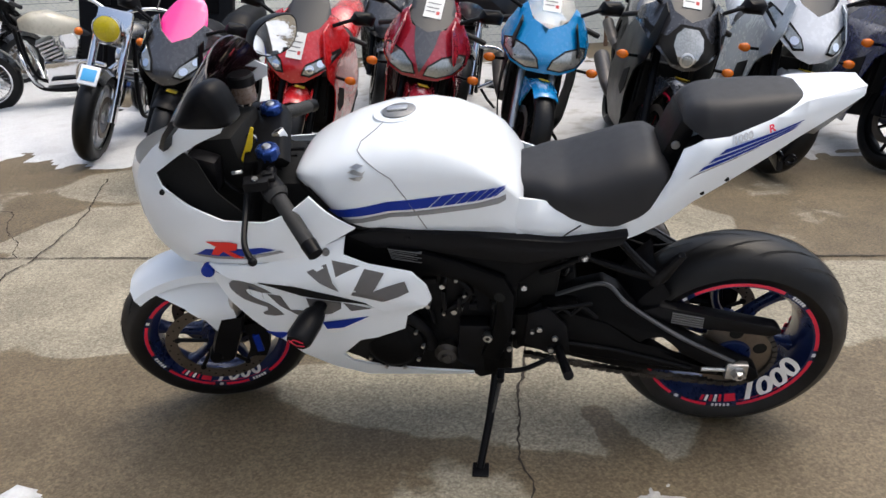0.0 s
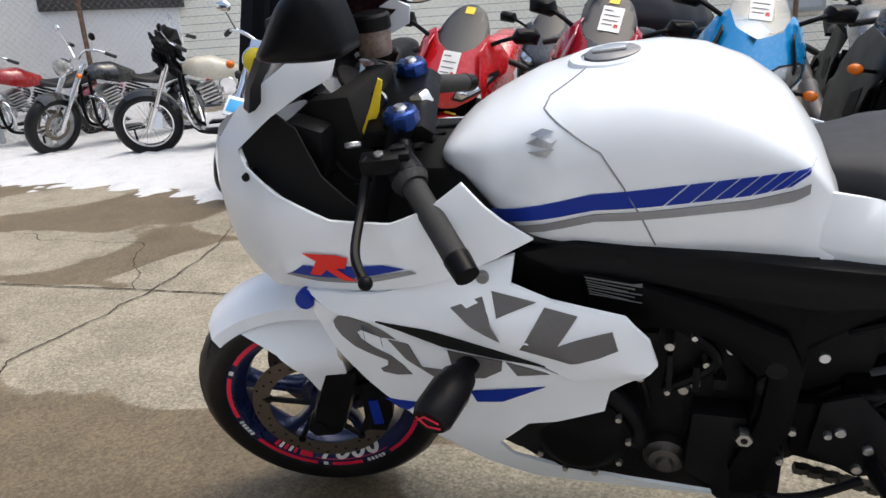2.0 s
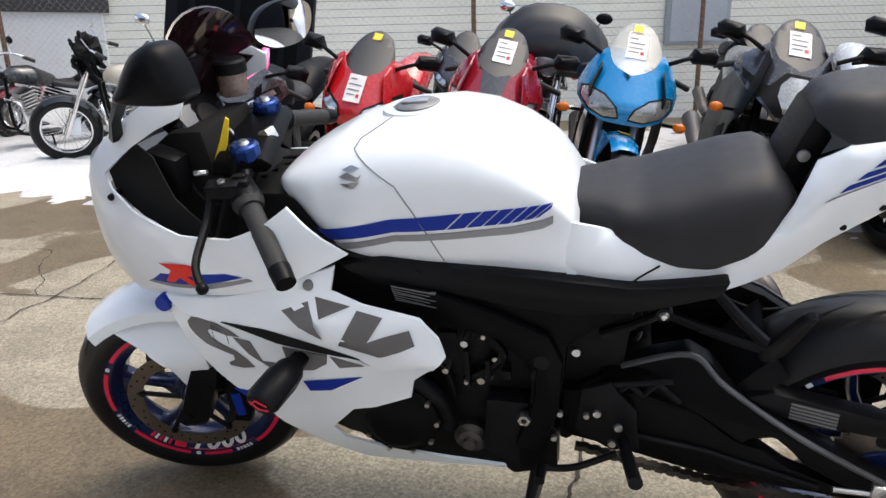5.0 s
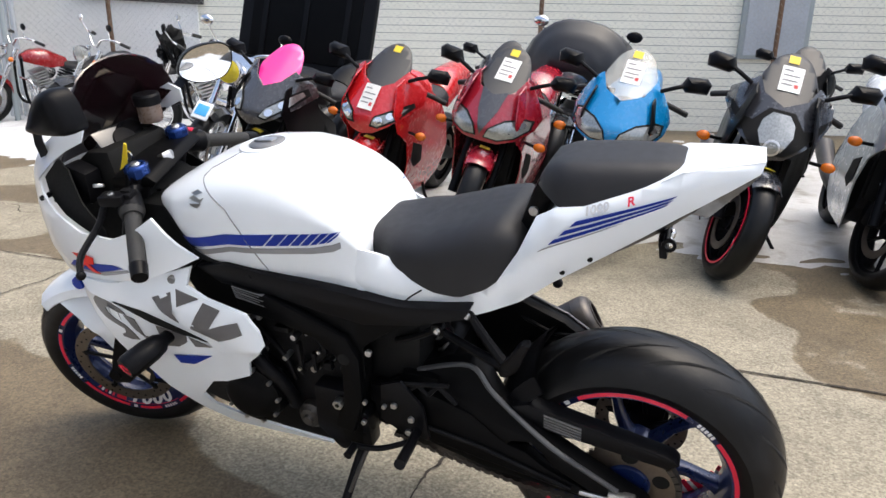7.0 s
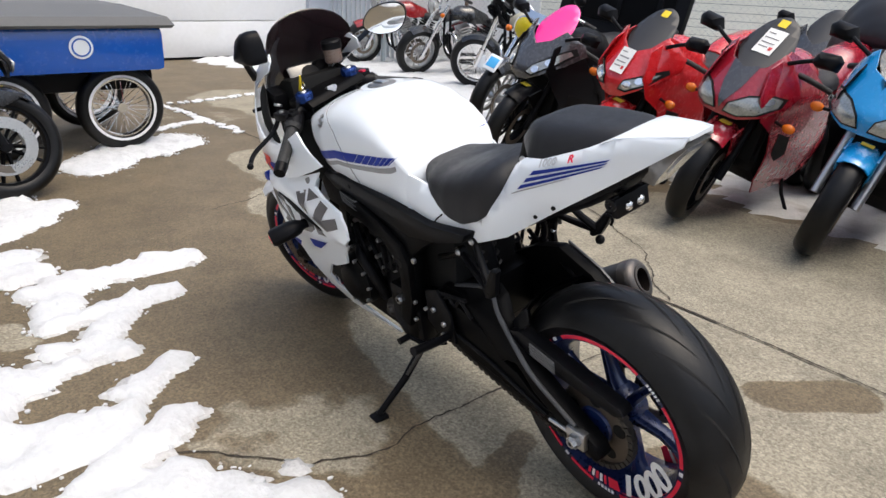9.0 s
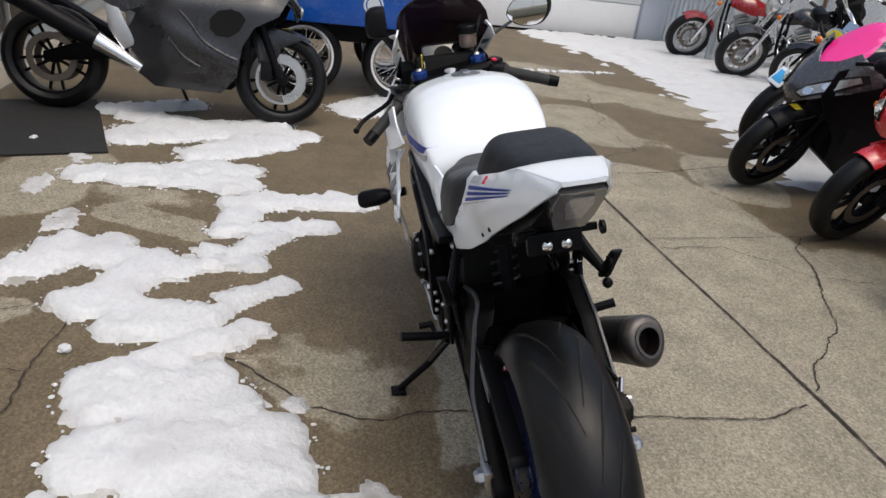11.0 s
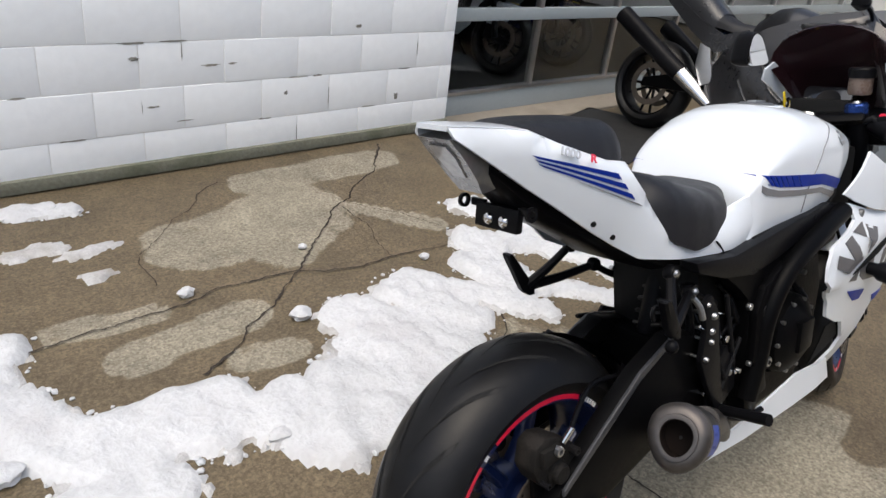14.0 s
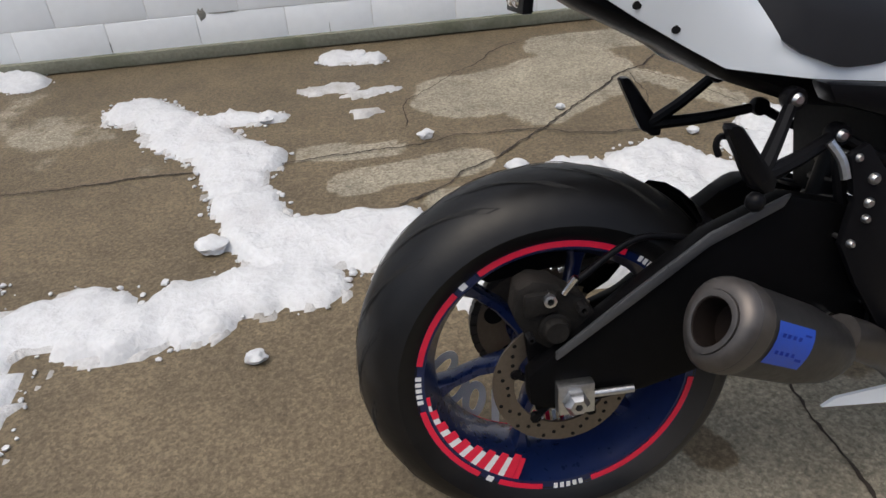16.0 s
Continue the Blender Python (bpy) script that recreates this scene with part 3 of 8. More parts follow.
for x, y, s in ((0.92, 0.41, 0.045), (0.66, 0.74, 0.06), (1.02, 1.22, 0.055), (1.47, 1.47, 0.04), (1.62, 0.98, 0.07), (0.38, 0.30, 0.03), (-1.0, -0.42, 0.04), (-1.6, -0.2, 0.045), (1.50, 0.12, 0.04), (1.1, -0.5, 0.06), (-0.62, 0.28, 0.05), (0.0, 0.62, 0.035), (0.30, 1.22, 0.035), (-2.1, -0.1, 0.04)):
    tagged(part("snow_lump", blob(bmesh.new(), (x, y, s * 0.24), (s * 0.62, s * 0.5, s * 0.36), x * 9, 0.42, 3), SNOW), "small lump of white snow on the concrete", "snow", "snow lumps")

# ---- painted block wall, shop window, garage door
BLOCK = mat("white painted block", (0.89, 0.91, 0.915), 0.6, 0, 0.035, 4, 0.35, second=(0.82, 0.82, 0.79), amount=0.3)
MORTAR = mat("painted mortar", (0.82, 0.82, 0.80), 0.8, 0, 0.12, 20, 0.4)
PLINTH = mat("mossy plinth", (0.20, 0.20, 0.15), 0.9, 0, 0.3, 10, 0.6, second=(0.09, 0.10, 0.06), amount=0.7)
GREY_METAL = mat("grey painted metal", (0.33, 0.37, 0.38), 0.45, 0, 0.06, 8)
DOOR_WHITE = mat("white door panel", (0.72, 0.73, 0.74), 0.5, 0, 0.05, 3, second=(0.6, 0.6, 0.56), amount=0.4)
# near black: the unlit look of the room is put into the colour
DARK_ROOM = mat("shop interior with the dimness painted in", (0.025, 0.025, 0.025), 0.6)
SIDING = mat("cream siding", (0.90, 0.88, 0.77), 0.6, 0, 0.05, 6, 0.2, second=(0.82, 0.79, 0.67), amount=0.4)
RUST = mat("rusty fence steel", (0.17, 0.10, 0.06), 0.8, 0.2, 0.3, 20, 0.3)
WIRE = mat("galvanised wire", (0.42, 0.42, 0.40), 0.5, 0.3, 0.1, 30)
# for the dark board, and for painted shade behind the siding gaps
BOARD_AND_SHADE = mat("dark weathered board", (0.06, 0.055, 0.055), 0.8, 0, 0.25, 6, 0.3)
PALE_WALL = mat("pale rendered wall", (0.86, 0.855, 0.83), 0.8, 0, 0.05, 5, 0.3)

wall = tagged(part("wall_south", box(bmesh.new(), (-1.33, -1.05, 0), (6.0, -0.732, 3.4)), MORTAR), "white painted concrete block wall", "wall", kind="structure")
tagged(part("plinth", box(bmesh.new(), (-1.34, -0.74, 0), (6.0, -0.703, 0.062), None, 0.012), PLINTH), "mossy base of the wall", kind="structure")
shapes = {}
rng = random.Random(3)
for c in range(16):
    z0 = -0.002 + c * 0.206 if c else 0.045
    z1 = -0.002 + (c + 1) * 0.206 - 0.004
    x = 6.0 - (0.1 if c % 2 else 0.305)
    edges = [6.0]
    first = 0.60 + 0.41 * 14 if c % 2 == 0 else 0.81 + 0.41 * 13
    e = first
    xs = []
    while e > -1.33:
        if e < 6.0:
            xs.append(e)
        e -= 0.41
    xs = [6.0] + xs + [-1.335]
    for a, d in zip(xs, xs[1:]):
        w = a - d - 0.004
        if w < 0.03:
            continue
        key = (round(w, 3), round(z1 - z0, 3), rng.randrange(3))
        if key not in shapes:
            bm = box(bmesh.new(), (-w / 2, -0.012, -(z1 - z0) / 2), (w / 2, 0.012, (z1 - z0) / 2), None, 0.004)
            shapes[key] = mesh_of("block", bm, BLOCK)
        ob = new("block", shapes[key])
        ob.parent = wall
        ob.location = ((a + d) / 2, -0.7405 + rng.uniform(-0.0015, 0.002), (z0 + z1) / 2)
CHIP = mat("bare chipped block", (0.24, 0.23, 0.20), 0.9, 0, 0.3, 20, 0.5)
for x, z, w, h in ((0.62, 0.545, 0.03, 0.012), (0.15, 0.5, 0.03, 0.008), (0.55, 0.32, 0.04, 0.006), (-0.6, 0.66, 0.03, 0.015), (-0.15, 0.33, 0.015, 0.02), (1.15, 0.62, 0.02, 0.008), (0.4, 0.24, 0.05, 0.004), (1.8, 0.2, 0.02, 0.05), (2.0, 0.42, 0.05, 0.01), (-0.9, 0.25, 0.02, 0.03)):
    tagged(part("paint_chip", blob(bmesh.new(), (x, -0.7275, z), (w * 0.6, 0.003, h * 0.55), x * 7, 1.3, 3), CHIP), kind="structure")

# paint broken along the joints
rng = random.Random(21)
for x, z, w in ((1.24, 0.412, 0.05), (1.10, 0.41, 0.04), (0.26, 0.5, 0.06), (-0.02, 0.206, 0.05), (-0.22, 0.41, 0.09), (-0.34, 0.41, 0.04), (0.62, 0.616, 0.07), (0.44, 0.62, 0.10), (0.9, 0.206, 0.08), (1.7, 0.206, 0.10), (1.9, 0.412, 0.06), (-0.7, 0.206, 0.06), (-0.95, 0.412, 0.05), (2.3, 0.412, 0.08), (0.1, 0.824, 0.09), (1.5, 0.824, 0.06)):
    tagged(part("paint_chip", blob(bmesh.new(), (x, -0.7285, z - 0.003), (w * 0.6, 0.0022, rng.uniform(0.0022, 0.0042)), x * 5, 1.2, 3), CHIP), kind="structure")
for k in range(9):
    tagged(part("paint_chip", blob(bmesh.new(), (0.60 - 0.41 * (k - 4) + (0.21 if k % 2 else 0), -0.7285, 0.206 * (k % 3) + rng.uniform(0.06, 0.15) + 0.01), (0.0018, 0.0022, rng.uniform(0.02, 0.05)), k, 1.2, 3), CHIP), kind="structure")

# recessed shop front
tagged(part("shop_step", box(bmesh.new(), (-9.0, -0.90, -0.05), (-1.335, -0.60, 0.012), None, 0.008), mat("step concrete", (0.27, 0.235, 0.19), 0.85, 0, 0.15, 6, 0.4, second=(0.16, 0.13, 0.1), amount=0.6)), "concrete step below the shop front", kind="structure")
front = tagged(new("window_1"), "grey-framed shop window beside the block wall", "window", kind="structure")
part("window_sill", box(bmesh.new(), (-9.0, -0.93, 0.0), (-1.335, -0.88, 0.155), None, 0.006), GREY_METAL, front)
part("window_sill", box(bmesh.new(), (-9.0, -0.93, 0.155), (-1.335, -0.865, 0.18), None, 0.005), ALU, front)
part("window_frame", box(bmesh.new(), (-9.0, -0.93, 0.64), (-1.335, -0.87, 0.72), None, 0.006), GREY_METAL, front)
part("window_frame", box(bmesh.new(), (-9.0, -0.95, 2.3), (-1.335, -0.85, 3.4), None, 0.006), GREY_METAL, front)
x = -1.345
while x > -9:
    part("mullion", box(bmesh.new(), (x - 0.035, -0.93, 0.17), (x, -0.872, 2.32), None, 0.005), ALU, front)
    for z0, z1 in ((0.18, 0.64), (0.72, 2.3)):
        p = part("pane", box(bmesh.new(), (x - 0.95, -0.905, z0), (x - 0.035, -0.899, z1)), WINDOW, front)
        p.visible_shadow = False
    x -= 0.95
# room shell added behind the glass, its dimness painted in
tagged(part("shop_floor", box(bmesh.new(), (-9.0, -6.0, -0.05), (-1.06, -0.93, 0.02)), DARK_ROOM), "shop interior with the dimness painted in", kind="structure")
tagged(part("shop_wall", box(bmesh.new(), (-9.0, -6.1, 0.0), (-1.06, -6.0, 3.4)), DARK_ROOM), "inner wall of the shop, painted dark for dimness", kind="structure")
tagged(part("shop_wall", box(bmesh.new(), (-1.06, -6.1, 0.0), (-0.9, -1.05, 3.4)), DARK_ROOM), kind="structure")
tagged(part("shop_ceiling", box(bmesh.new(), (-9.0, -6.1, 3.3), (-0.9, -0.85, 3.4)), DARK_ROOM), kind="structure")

# garage door on the far side
tagged(part("wall_west", box(bmesh.new(), (-9.4, -6.1, 0), (-8.85, 8.2, 4.0)), PALE_WALL), "pale wall behind the garage door", "wall", kind="structure")
gd = tagged(new("door_1"), "closed white sectional garage door", "garage door", kind="structure")
for k in range(6):
    part("door_panel", box(bmesh.new(), (-8.85, 0.2, 0.02 + k * 0.52), (-8.79, 6.6, 0.02 + k * 0.52 + 0.51), None, 0.012), DOOR_WHITE, gd)
part("door_seal", box(bmesh.new(), (-8.84, 0.2, 0.0), (-8.785, 6.6, 0.03)), BLACK, gd)
post = tagged(part("corner_post", box(bmesh.new(), (-8.95, 6.6, 0), (-8.7, 7.0, 4.0), None, 0.01), mat("grey blue post", (0.42, 0.46, 0.52), 0.5, 0, 0.06, 4)), "grey-blue corner post beside the garage door", "post", kind="structure")
bm = bmesh.new()
for k in range(14):
    rod(bm, (-8.72 + k * 0.09, 7.02 + k * 0.03, 0), (-8.72 + k * 0.09, 7.02 + k * 0.03, 4.0), 0.035, 8)
tagged(part("corrugated_panel", bm, mat("corrugated sheet", (0.5, 0.54, 0.58), 0.45, 0.2, 0.06, 4)), "grey corrugated metal panel", "panel", kind="structure")

# siding wall and chain-link fence behind the row
YARD = pose(-6.6, 8.6, 0, 0, 0, 14)
wn_ = tagged(new("wall_north"), "cream lap-siding wall behind the fence", "wall", kind="structure")
wn_.matrix_world = YARD
# dark core shows through the board gaps as painted shade under the laps
part("wall_core", box(bmesh.new(), (-3, 0.06, 0), (14, 0.3, 4.2)), BOARD_AND_SHADE, wn_)
for k in range(40):
    z = k * 0.1
    part("siding_board", slab(bmesh.new(), [(0.85, z), (14, z), (14, z + 0.095), (0.85, z + 0.095)], 0.045, 0.06), SIDING, wn_)
    b_ = wn_.children[-1]
    for v in b_.data.vertices:
        if v.co.z < z + 0.01 and v.co.y < 0.05:
            v.co.y = 0.034
part("wall_panel", box(bmesh.new(), (-3, 0.02, 0), (0.85, 0.06, 4.0)), PALE_WALL, wn_)
part("dark_board", box(bmesh.new(), (-1.0, -0.03, 1.55), (0.9, 0.03, 2.5), pose(0, 0, 0, 0, 2, 0), 0.01), BOARD_AND_SHADE, wn_, "dark weathered board fixed to the wall")
wd = part("wall_window", box(bmesh.new(), (8.1, -0.02, 0.95), (8.95, 0.05, 2.2), None, 0.006), GREY_METAL, wn_, "small window in the siding wall")
part("window_glass", box(bmesh.new(), (8.16, -0.03, 1.0), (8.89, -0.02, 2.14)), mat("frosted pane", (0.45, 0.48, 0.52), 0.2, 0, 0.15, 6), wd)

fence = thing("chain_link_fence", pose(-6.75, 8.2, 0, 0, 0, 14), "galvanised chain-link fence with rusty posts", "fence", kind="structure")
bm = bmesh.new()
H, L = 1.85, 13.0
for s in (-1, 1):
    k = -H
    while k < L:
        a0, a1 = (k, k + H) if s > 0 else (k + H, k)
        p, q = Vector((a0, 0.006 * s, 0.03)), Vector((a1, 0.006 * s, H))
        if s < 0:
            p, q = Vector((k + H, -0.006, 0.03)), Vector((k, -0.006, H))
        lo, hi = (p, q) if p.x < q.x else (q, p)
        d = hi - lo
        if hi.x > 0 and lo.x < L:
            t0, t1 = max(0, (0 - lo.x) / d.x), min(1, (L - lo.x) / d.x)
            rod(bm, lo + d * t0, lo + d * t1, 0.0012, 3)
        k += 0.085
part("wire_mesh", bm, WIRE, fence, "", smooth=False)
for x in (0, 2.9, 5.8, 8.7, 11.6):
    part("fence_post", rod(bmesh.new(), (x, 0.03, 0), (x, 0.03, 1.95), 0.03, 12), RUST, fence)
part("fence_rail", rod(bmesh.new(), (0, 0.02, H), (L, 0.02, H), 0.021, 10), RUST, fence)
f2 = thing("chain_link_gate", pose(-6.75, 8.2, 0, 0, 0, 250), "side length of rusty chain-link fence", "fence", kind="structure")
part("fence_rail", rod(bmesh.new(), (0, 0, H), (1.3, 0, H + 0.05), 0.02, 10), RUST, f2)
part("fence_post", rod(bmesh.new(), (1.3, 0, 0), (1.3, 0, 1.95), 0.035, 12), GREY_METAL, f2)
bm = bmesh.new()
for s in (-1, 1):
    k = -H
    while k < 1.3:
        lo, hi = Vector((k, 0, 0.03 if s > 0 else H)), Vector((k + H, 0, H if s > 0 else 0.03))
        d = hi - lo
        t0, t1 = max(0, -lo.x / d.x), min(1, (1.3 - lo.x) / d.x)
        if t1 > t0:
            rod(bm, lo + d * t0, lo + d * t1, 0.0012, 3)
        k += 0.085
part("wire_mesh", bm, WIRE, f2, "", smooth=False)
# plain walls that close the yard
tagged(part("wall_east", box(bmesh.new(), (12, -6, 0), (12.3, 16, 2.6)), PALE_WALL), "plain wall across the yard", "wall", kind="structure")


# ---- the white sports motorcycle
HERO = pose(0, 1.985, 0, 12, 0, -1.8)
hero = thing("sport_motorcycle", HERO, "pearl white sport motorcycle with blue stripes leaning on its kickstand", "motorcycle")
REAR, FRONT = Vector((0.912, 0, 0.318)), Vector((-0.566, 0, 0.287))
STEM, STEM_UP = Vector((-0.275, 0, 0.95)), Vector((0.38, 0, 0.925)).normalized()
STEER = Matrix.Translation(STEM) @ Matrix.Rotation(radians(15), 4, STEM_UP) @ Matrix.Translation(-STEM)


def arc_band(bm, centre, r0, r1, a0, a1, y, thick=0.0015, n=None):
    """A flat curved strip of tape in the plane y, from angle a0 to a1 in degrees."""
    n = n or max(2, int(abs(a1 - a0) / 5))
    rows = []
    for i in range(n + 1):
        a = radians(a0 + (a1 - a0) * i / n)
        rows.append([bm.verts.new((centre[0] + r * math.cos(a), yy, centre[2] + r * math.sin(a))) for r, yy in ((r0, y), (r1, y), (r1, y + thick), (r0, y + thick))])
    for a, b in zip(rows, rows[1:]):
        for k in range(4):
            bm.faces.new((a[k], a[(k + 1) % 4], b[(k + 1) % 4], b[k]))
    bm.faces.new(rows[0]), bm.faces.new(rows[-1][::-1])
    return bm


def tyre_profile(R, half, rim):
    """(radius, y) from one bead over the crown to the other."""
    pts = []
    for k in range(17):
        a = radians(-72 + 144 * k / 16)
        pts.append((R - half * 0.92 + half * 0.92 * math.cos(a) ** 1 if math.cos(a) > 0 else R - half * 0.92 + half * 0.5 * math.cos(a), half * math.sin(a) / 0.951))
    return [(rim, -half * 0.82), (rim + 0.012, -half * 0.93)] + pts + [(rim + 0.012, half * 0.93), (rim, half * 0.82)]


def wheel(parent, centre, R, half, rim, m, rim_mat, name, spokes=6, tape=True, groove=True, tyre_mat=RUBBER):
    """A cast wheel: tyre with tread grooves, rim, spokes, hub, and tape on the rim."""
    w = part(name, lathe(bmesh.new(), [(0.001, -0.05), (0.03, -0.05), (0.035, -0.04), (0.035, 0.04), (0.03, 0.05), (0.001, 0.05)], centre, None, 20), rim_mat, parent)
    part("tyre", lathe(bmesh.new(), tyre_profile(R, half, rim), centre, None, 72), tyre_mat, w, "worn black road tyre")
    hw = half * 0.82
    part("rim", lathe(bmesh.new(), [(rim + 0.004, -hw), (rim + 0.004, -hw + 0.006), (rim - 0.006, -hw + 0.012), (rim - 0.022, -hw * 0.5), (rim - 0.026, 0), (rim - 0.022, hw * 0.5), (rim - 0.006, hw - 0.012),
                                     (rim + 0.004, hw - 0.006), (rim + 0.004, hw), (rim - 0.012, hw), (rim - 0.016, hw - 0.01), (rim - 0.032, hw * 0.5), (rim - 0.036, 0), (rim - 0.032, -hw * 0.5), (rim - 0.016, -hw + 0.01), (rim - 0.012, -hw), (rim + 0.004, -hw)], centre, None, 64), rim_mat, w)
    part("hub_flange", lathe(bmesh.new(), [(0.034, -0.034), (0.052, -0.03), (0.056, 0), (0.052, 0.03), (0.034, 0.034)], centre, None, 28), rim_mat, w)
    for k in range(spokes):
        a = k * math.tau / spokes + 0.79
        tang, rings = Vector((-math.sin(a), 0, math.cos(a))), []
        for t in (0, 0.2, 0.5, 0.8, 0.93, 1):
            r = 0.045 + (rim - 0.028 - 0.045) * t
            c = Vector((centre[0] + r * math.cos(a), centre[1], centre[2] + r * math.sin(a))) + tang * (0.010 * math.sin(math.pi * t))
            h, d = curve_at([(0, 0.015), (0.2, 0.0105), (0.8, 0.0085), (1, 0.018)], t), curve_at([(0, 0.026), (0.5, 0.017), (1, 0.022)], t)
            rings.append([c + tang * x + Vector((0, y, 0)) for x, y in ((-h, -d * 0.7), (-h * 0.6, -d), (h * 0.6, -d), (h, -d * 0.7), (h, d * 0.7), (h * 0.6, d), (-h * 0.6, d), (-h, d * 0.7))])
        part("spoke", loft(bmesh.new(), rings), rim_mat, w)
    if groove:
        bm = bmesh.new()
        prof = tyre_profile(R, half, rim)
        for k in range(14):
            for s in (-1, 1):
                a0 = k * math.tau / 14 + (0.17 if s > 0 else 0)
                strip = []
                for i in range(9):
                    t = i / 8
                    ph = radians(s * (3 + 66 * t))
                    rr = R - half * 0.92 + half * 0.92 * math.cos(ph) + 0.0022
                    yy = half * math.sin(ph) * 1.008
                    aa = a0 + 0.80 * t ** 0.8 + 0.10 * math.sin(t * 3)
                    wd = 0.011 * (1 - 0.75 * abs(2 * t - 1) ** 2) / rr
                    strip.append([Vector((centre[0] + rr * math.cos(aa + d), centre[1] + yy, centre[2] + rr * math.sin(aa + d))) for d in (-wd, wd)])
                vs = [[bm.verts.new(p) for p in r] for r in strip]
                for p, q in zip(vs, vs[1:]):
                    bm.faces.new((p[0], p[1], q[1], q[0]))
        pieces("tread_groove", bm, GROOVE, w)
    return w


def put_text(parent, words, size, m, material, name="lettering", shear=0.25):
    cu = bpy.data.curves.new(name, "FONT")
    cu.body, cu.size, cu.extrude, cu.offset, cu.shear, cu.align_x, cu.align_y = words, size, 0.0006, size * 0.028, shear, "CENTER", "CENTER"
    cu.materials.append(material)
    ob = new(name, cu)
    ob.parent, ob.matrix_local = parent, m
    return ob


# wheels with taped rims
rw = wheel(hero, REAR, 0.312, 0.096, 0.222, None, RIM_BLUE, "rear_wheel")
fw = wheel(hero, FRONT, 0.281, 0.060, 0.208, None, RIM_BLUE, "front_wheel")
for w, c, r, hw, seed in ((rw, REAR, 0.222, 0.0787, 0), (fw, FRONT, 0.208, 0.0492, 20)):
    for side in (-1, 1):
        y = side * (hw + 0.0008)
        flip = lambda a: a if side < 0 else 180 - a
        part("rim_line", arc_band(bmesh.new(), c, r + 0.0022, r + 0.0042, 0, 360, y, 0.0015 * side, 72), ANO_BLUE, w)
        for a0, a1, m in ((62, 122, DECAL_RED), (128, 131, DECAL_WHITE), (134, 168, DECAL_RED), (172, 186, DECAL_WHITE), (190, 232, DECAL_RED), (236, 239, DECAL_WHITE), (242, 262, DECAL_RED), (266, 280, DECAL_WHITE), (284, 350, DECAL_RED), (354, 357, DECAL_WHITE), (0, 40, DECAL_RED), (44, 56, DECAL_WHITE)):
            bm = bmesh.new()
            lo, hi = sorted((flip(a0 + seed), flip(a1 + seed)))
            if m is DECAL_WHITE and a1 - a0 > 5:
                for k in range(5):
                    q = (hi - lo) / 5
                    arc_band(bm, c, r - 0.0075, r + 0.0018, lo + k * q, lo + k * q + q * 0.6, y, 0.0015 * side, 2)
            else:
                arc_band(bm, c, r - 0.0075, r + 0.0018, lo, hi, y, 0.0015 * side)
            part("rim_tape", bm, m, w)
        # the wide flash low on the rim: a growing red wedge with white bars, or figures
        yi = y - side * 0.0035
        if side > 0:
            bars, red = 9, []
            for k in range(bars):
                a0, dr = 356 - k * 7.4, 0.010 + 0.0052 * k
                rows = [arc_band(bmesh.new(), c, r - 0.0085 - dr, r - 0.0085, a0 - 4.2, a0, yi, 0.0015 * side, 3), arc_band(bmesh.new(), c, r - 0.0085 - dr * 0.9, r - 0.0085, a0 - 7.2, a0 - 4.4, yi, 0.0015 * side, 2)]
                if w is rw:
                    part("rim_tape", rows[0], DECAL_RED, w), part("rim_tape", rows[1], DECAL_WHITE if k < 8 else DECAL_RED, w)
                else:
                    [q.free() for q in rows]
        else:
            mid = 290 if w is rw else 254
            for k in range(5):
                a0 = mid - 34 + k * 3.6
                part("rim_tape", arc_band(bmesh.new(), c, r - 0.034 - 0.002 * k, r - 0.0085, a0, a0 + 2.2, yi, 0.0015 * side, 2), DECAL_WHITE if k % 2 else DECAL_RED, w)
            part("rim_tape", arc_band(bmesh.new(), c, r - 0.044, r - 0.0085, mid - 15, mid - 6, yi, 0.0015 * side), DECAL_RED, w)
            part("rim_tape", arc_band(bmesh.new(), c, r - 0.0135, r - 0.0085, mid - 4, mid + 50, yi, 0.0015 * side), DECAL_RED, w)
            for k, ch in enumerate("1000"):
                a = radians(mid + 2 + k * (14.5 if w is rw else 12.5))
                at = Vector((c[0] + (r - 0.038) * math.cos(a), yi - 0.002, c[2] + (r - 0.038) * math.sin(a)))
                put_text(w, ch, 0.094 if w is rw else 0.068, Matrix.Translation(at) @ Matrix.Rotation(-(a + math.pi / 2), 4, "Y") @ Matrix.Rotation(math.pi / 2, 4, "X"), DECAL_WHITE, "rim_figure", 0.35)
fw.matrix_local = STEER

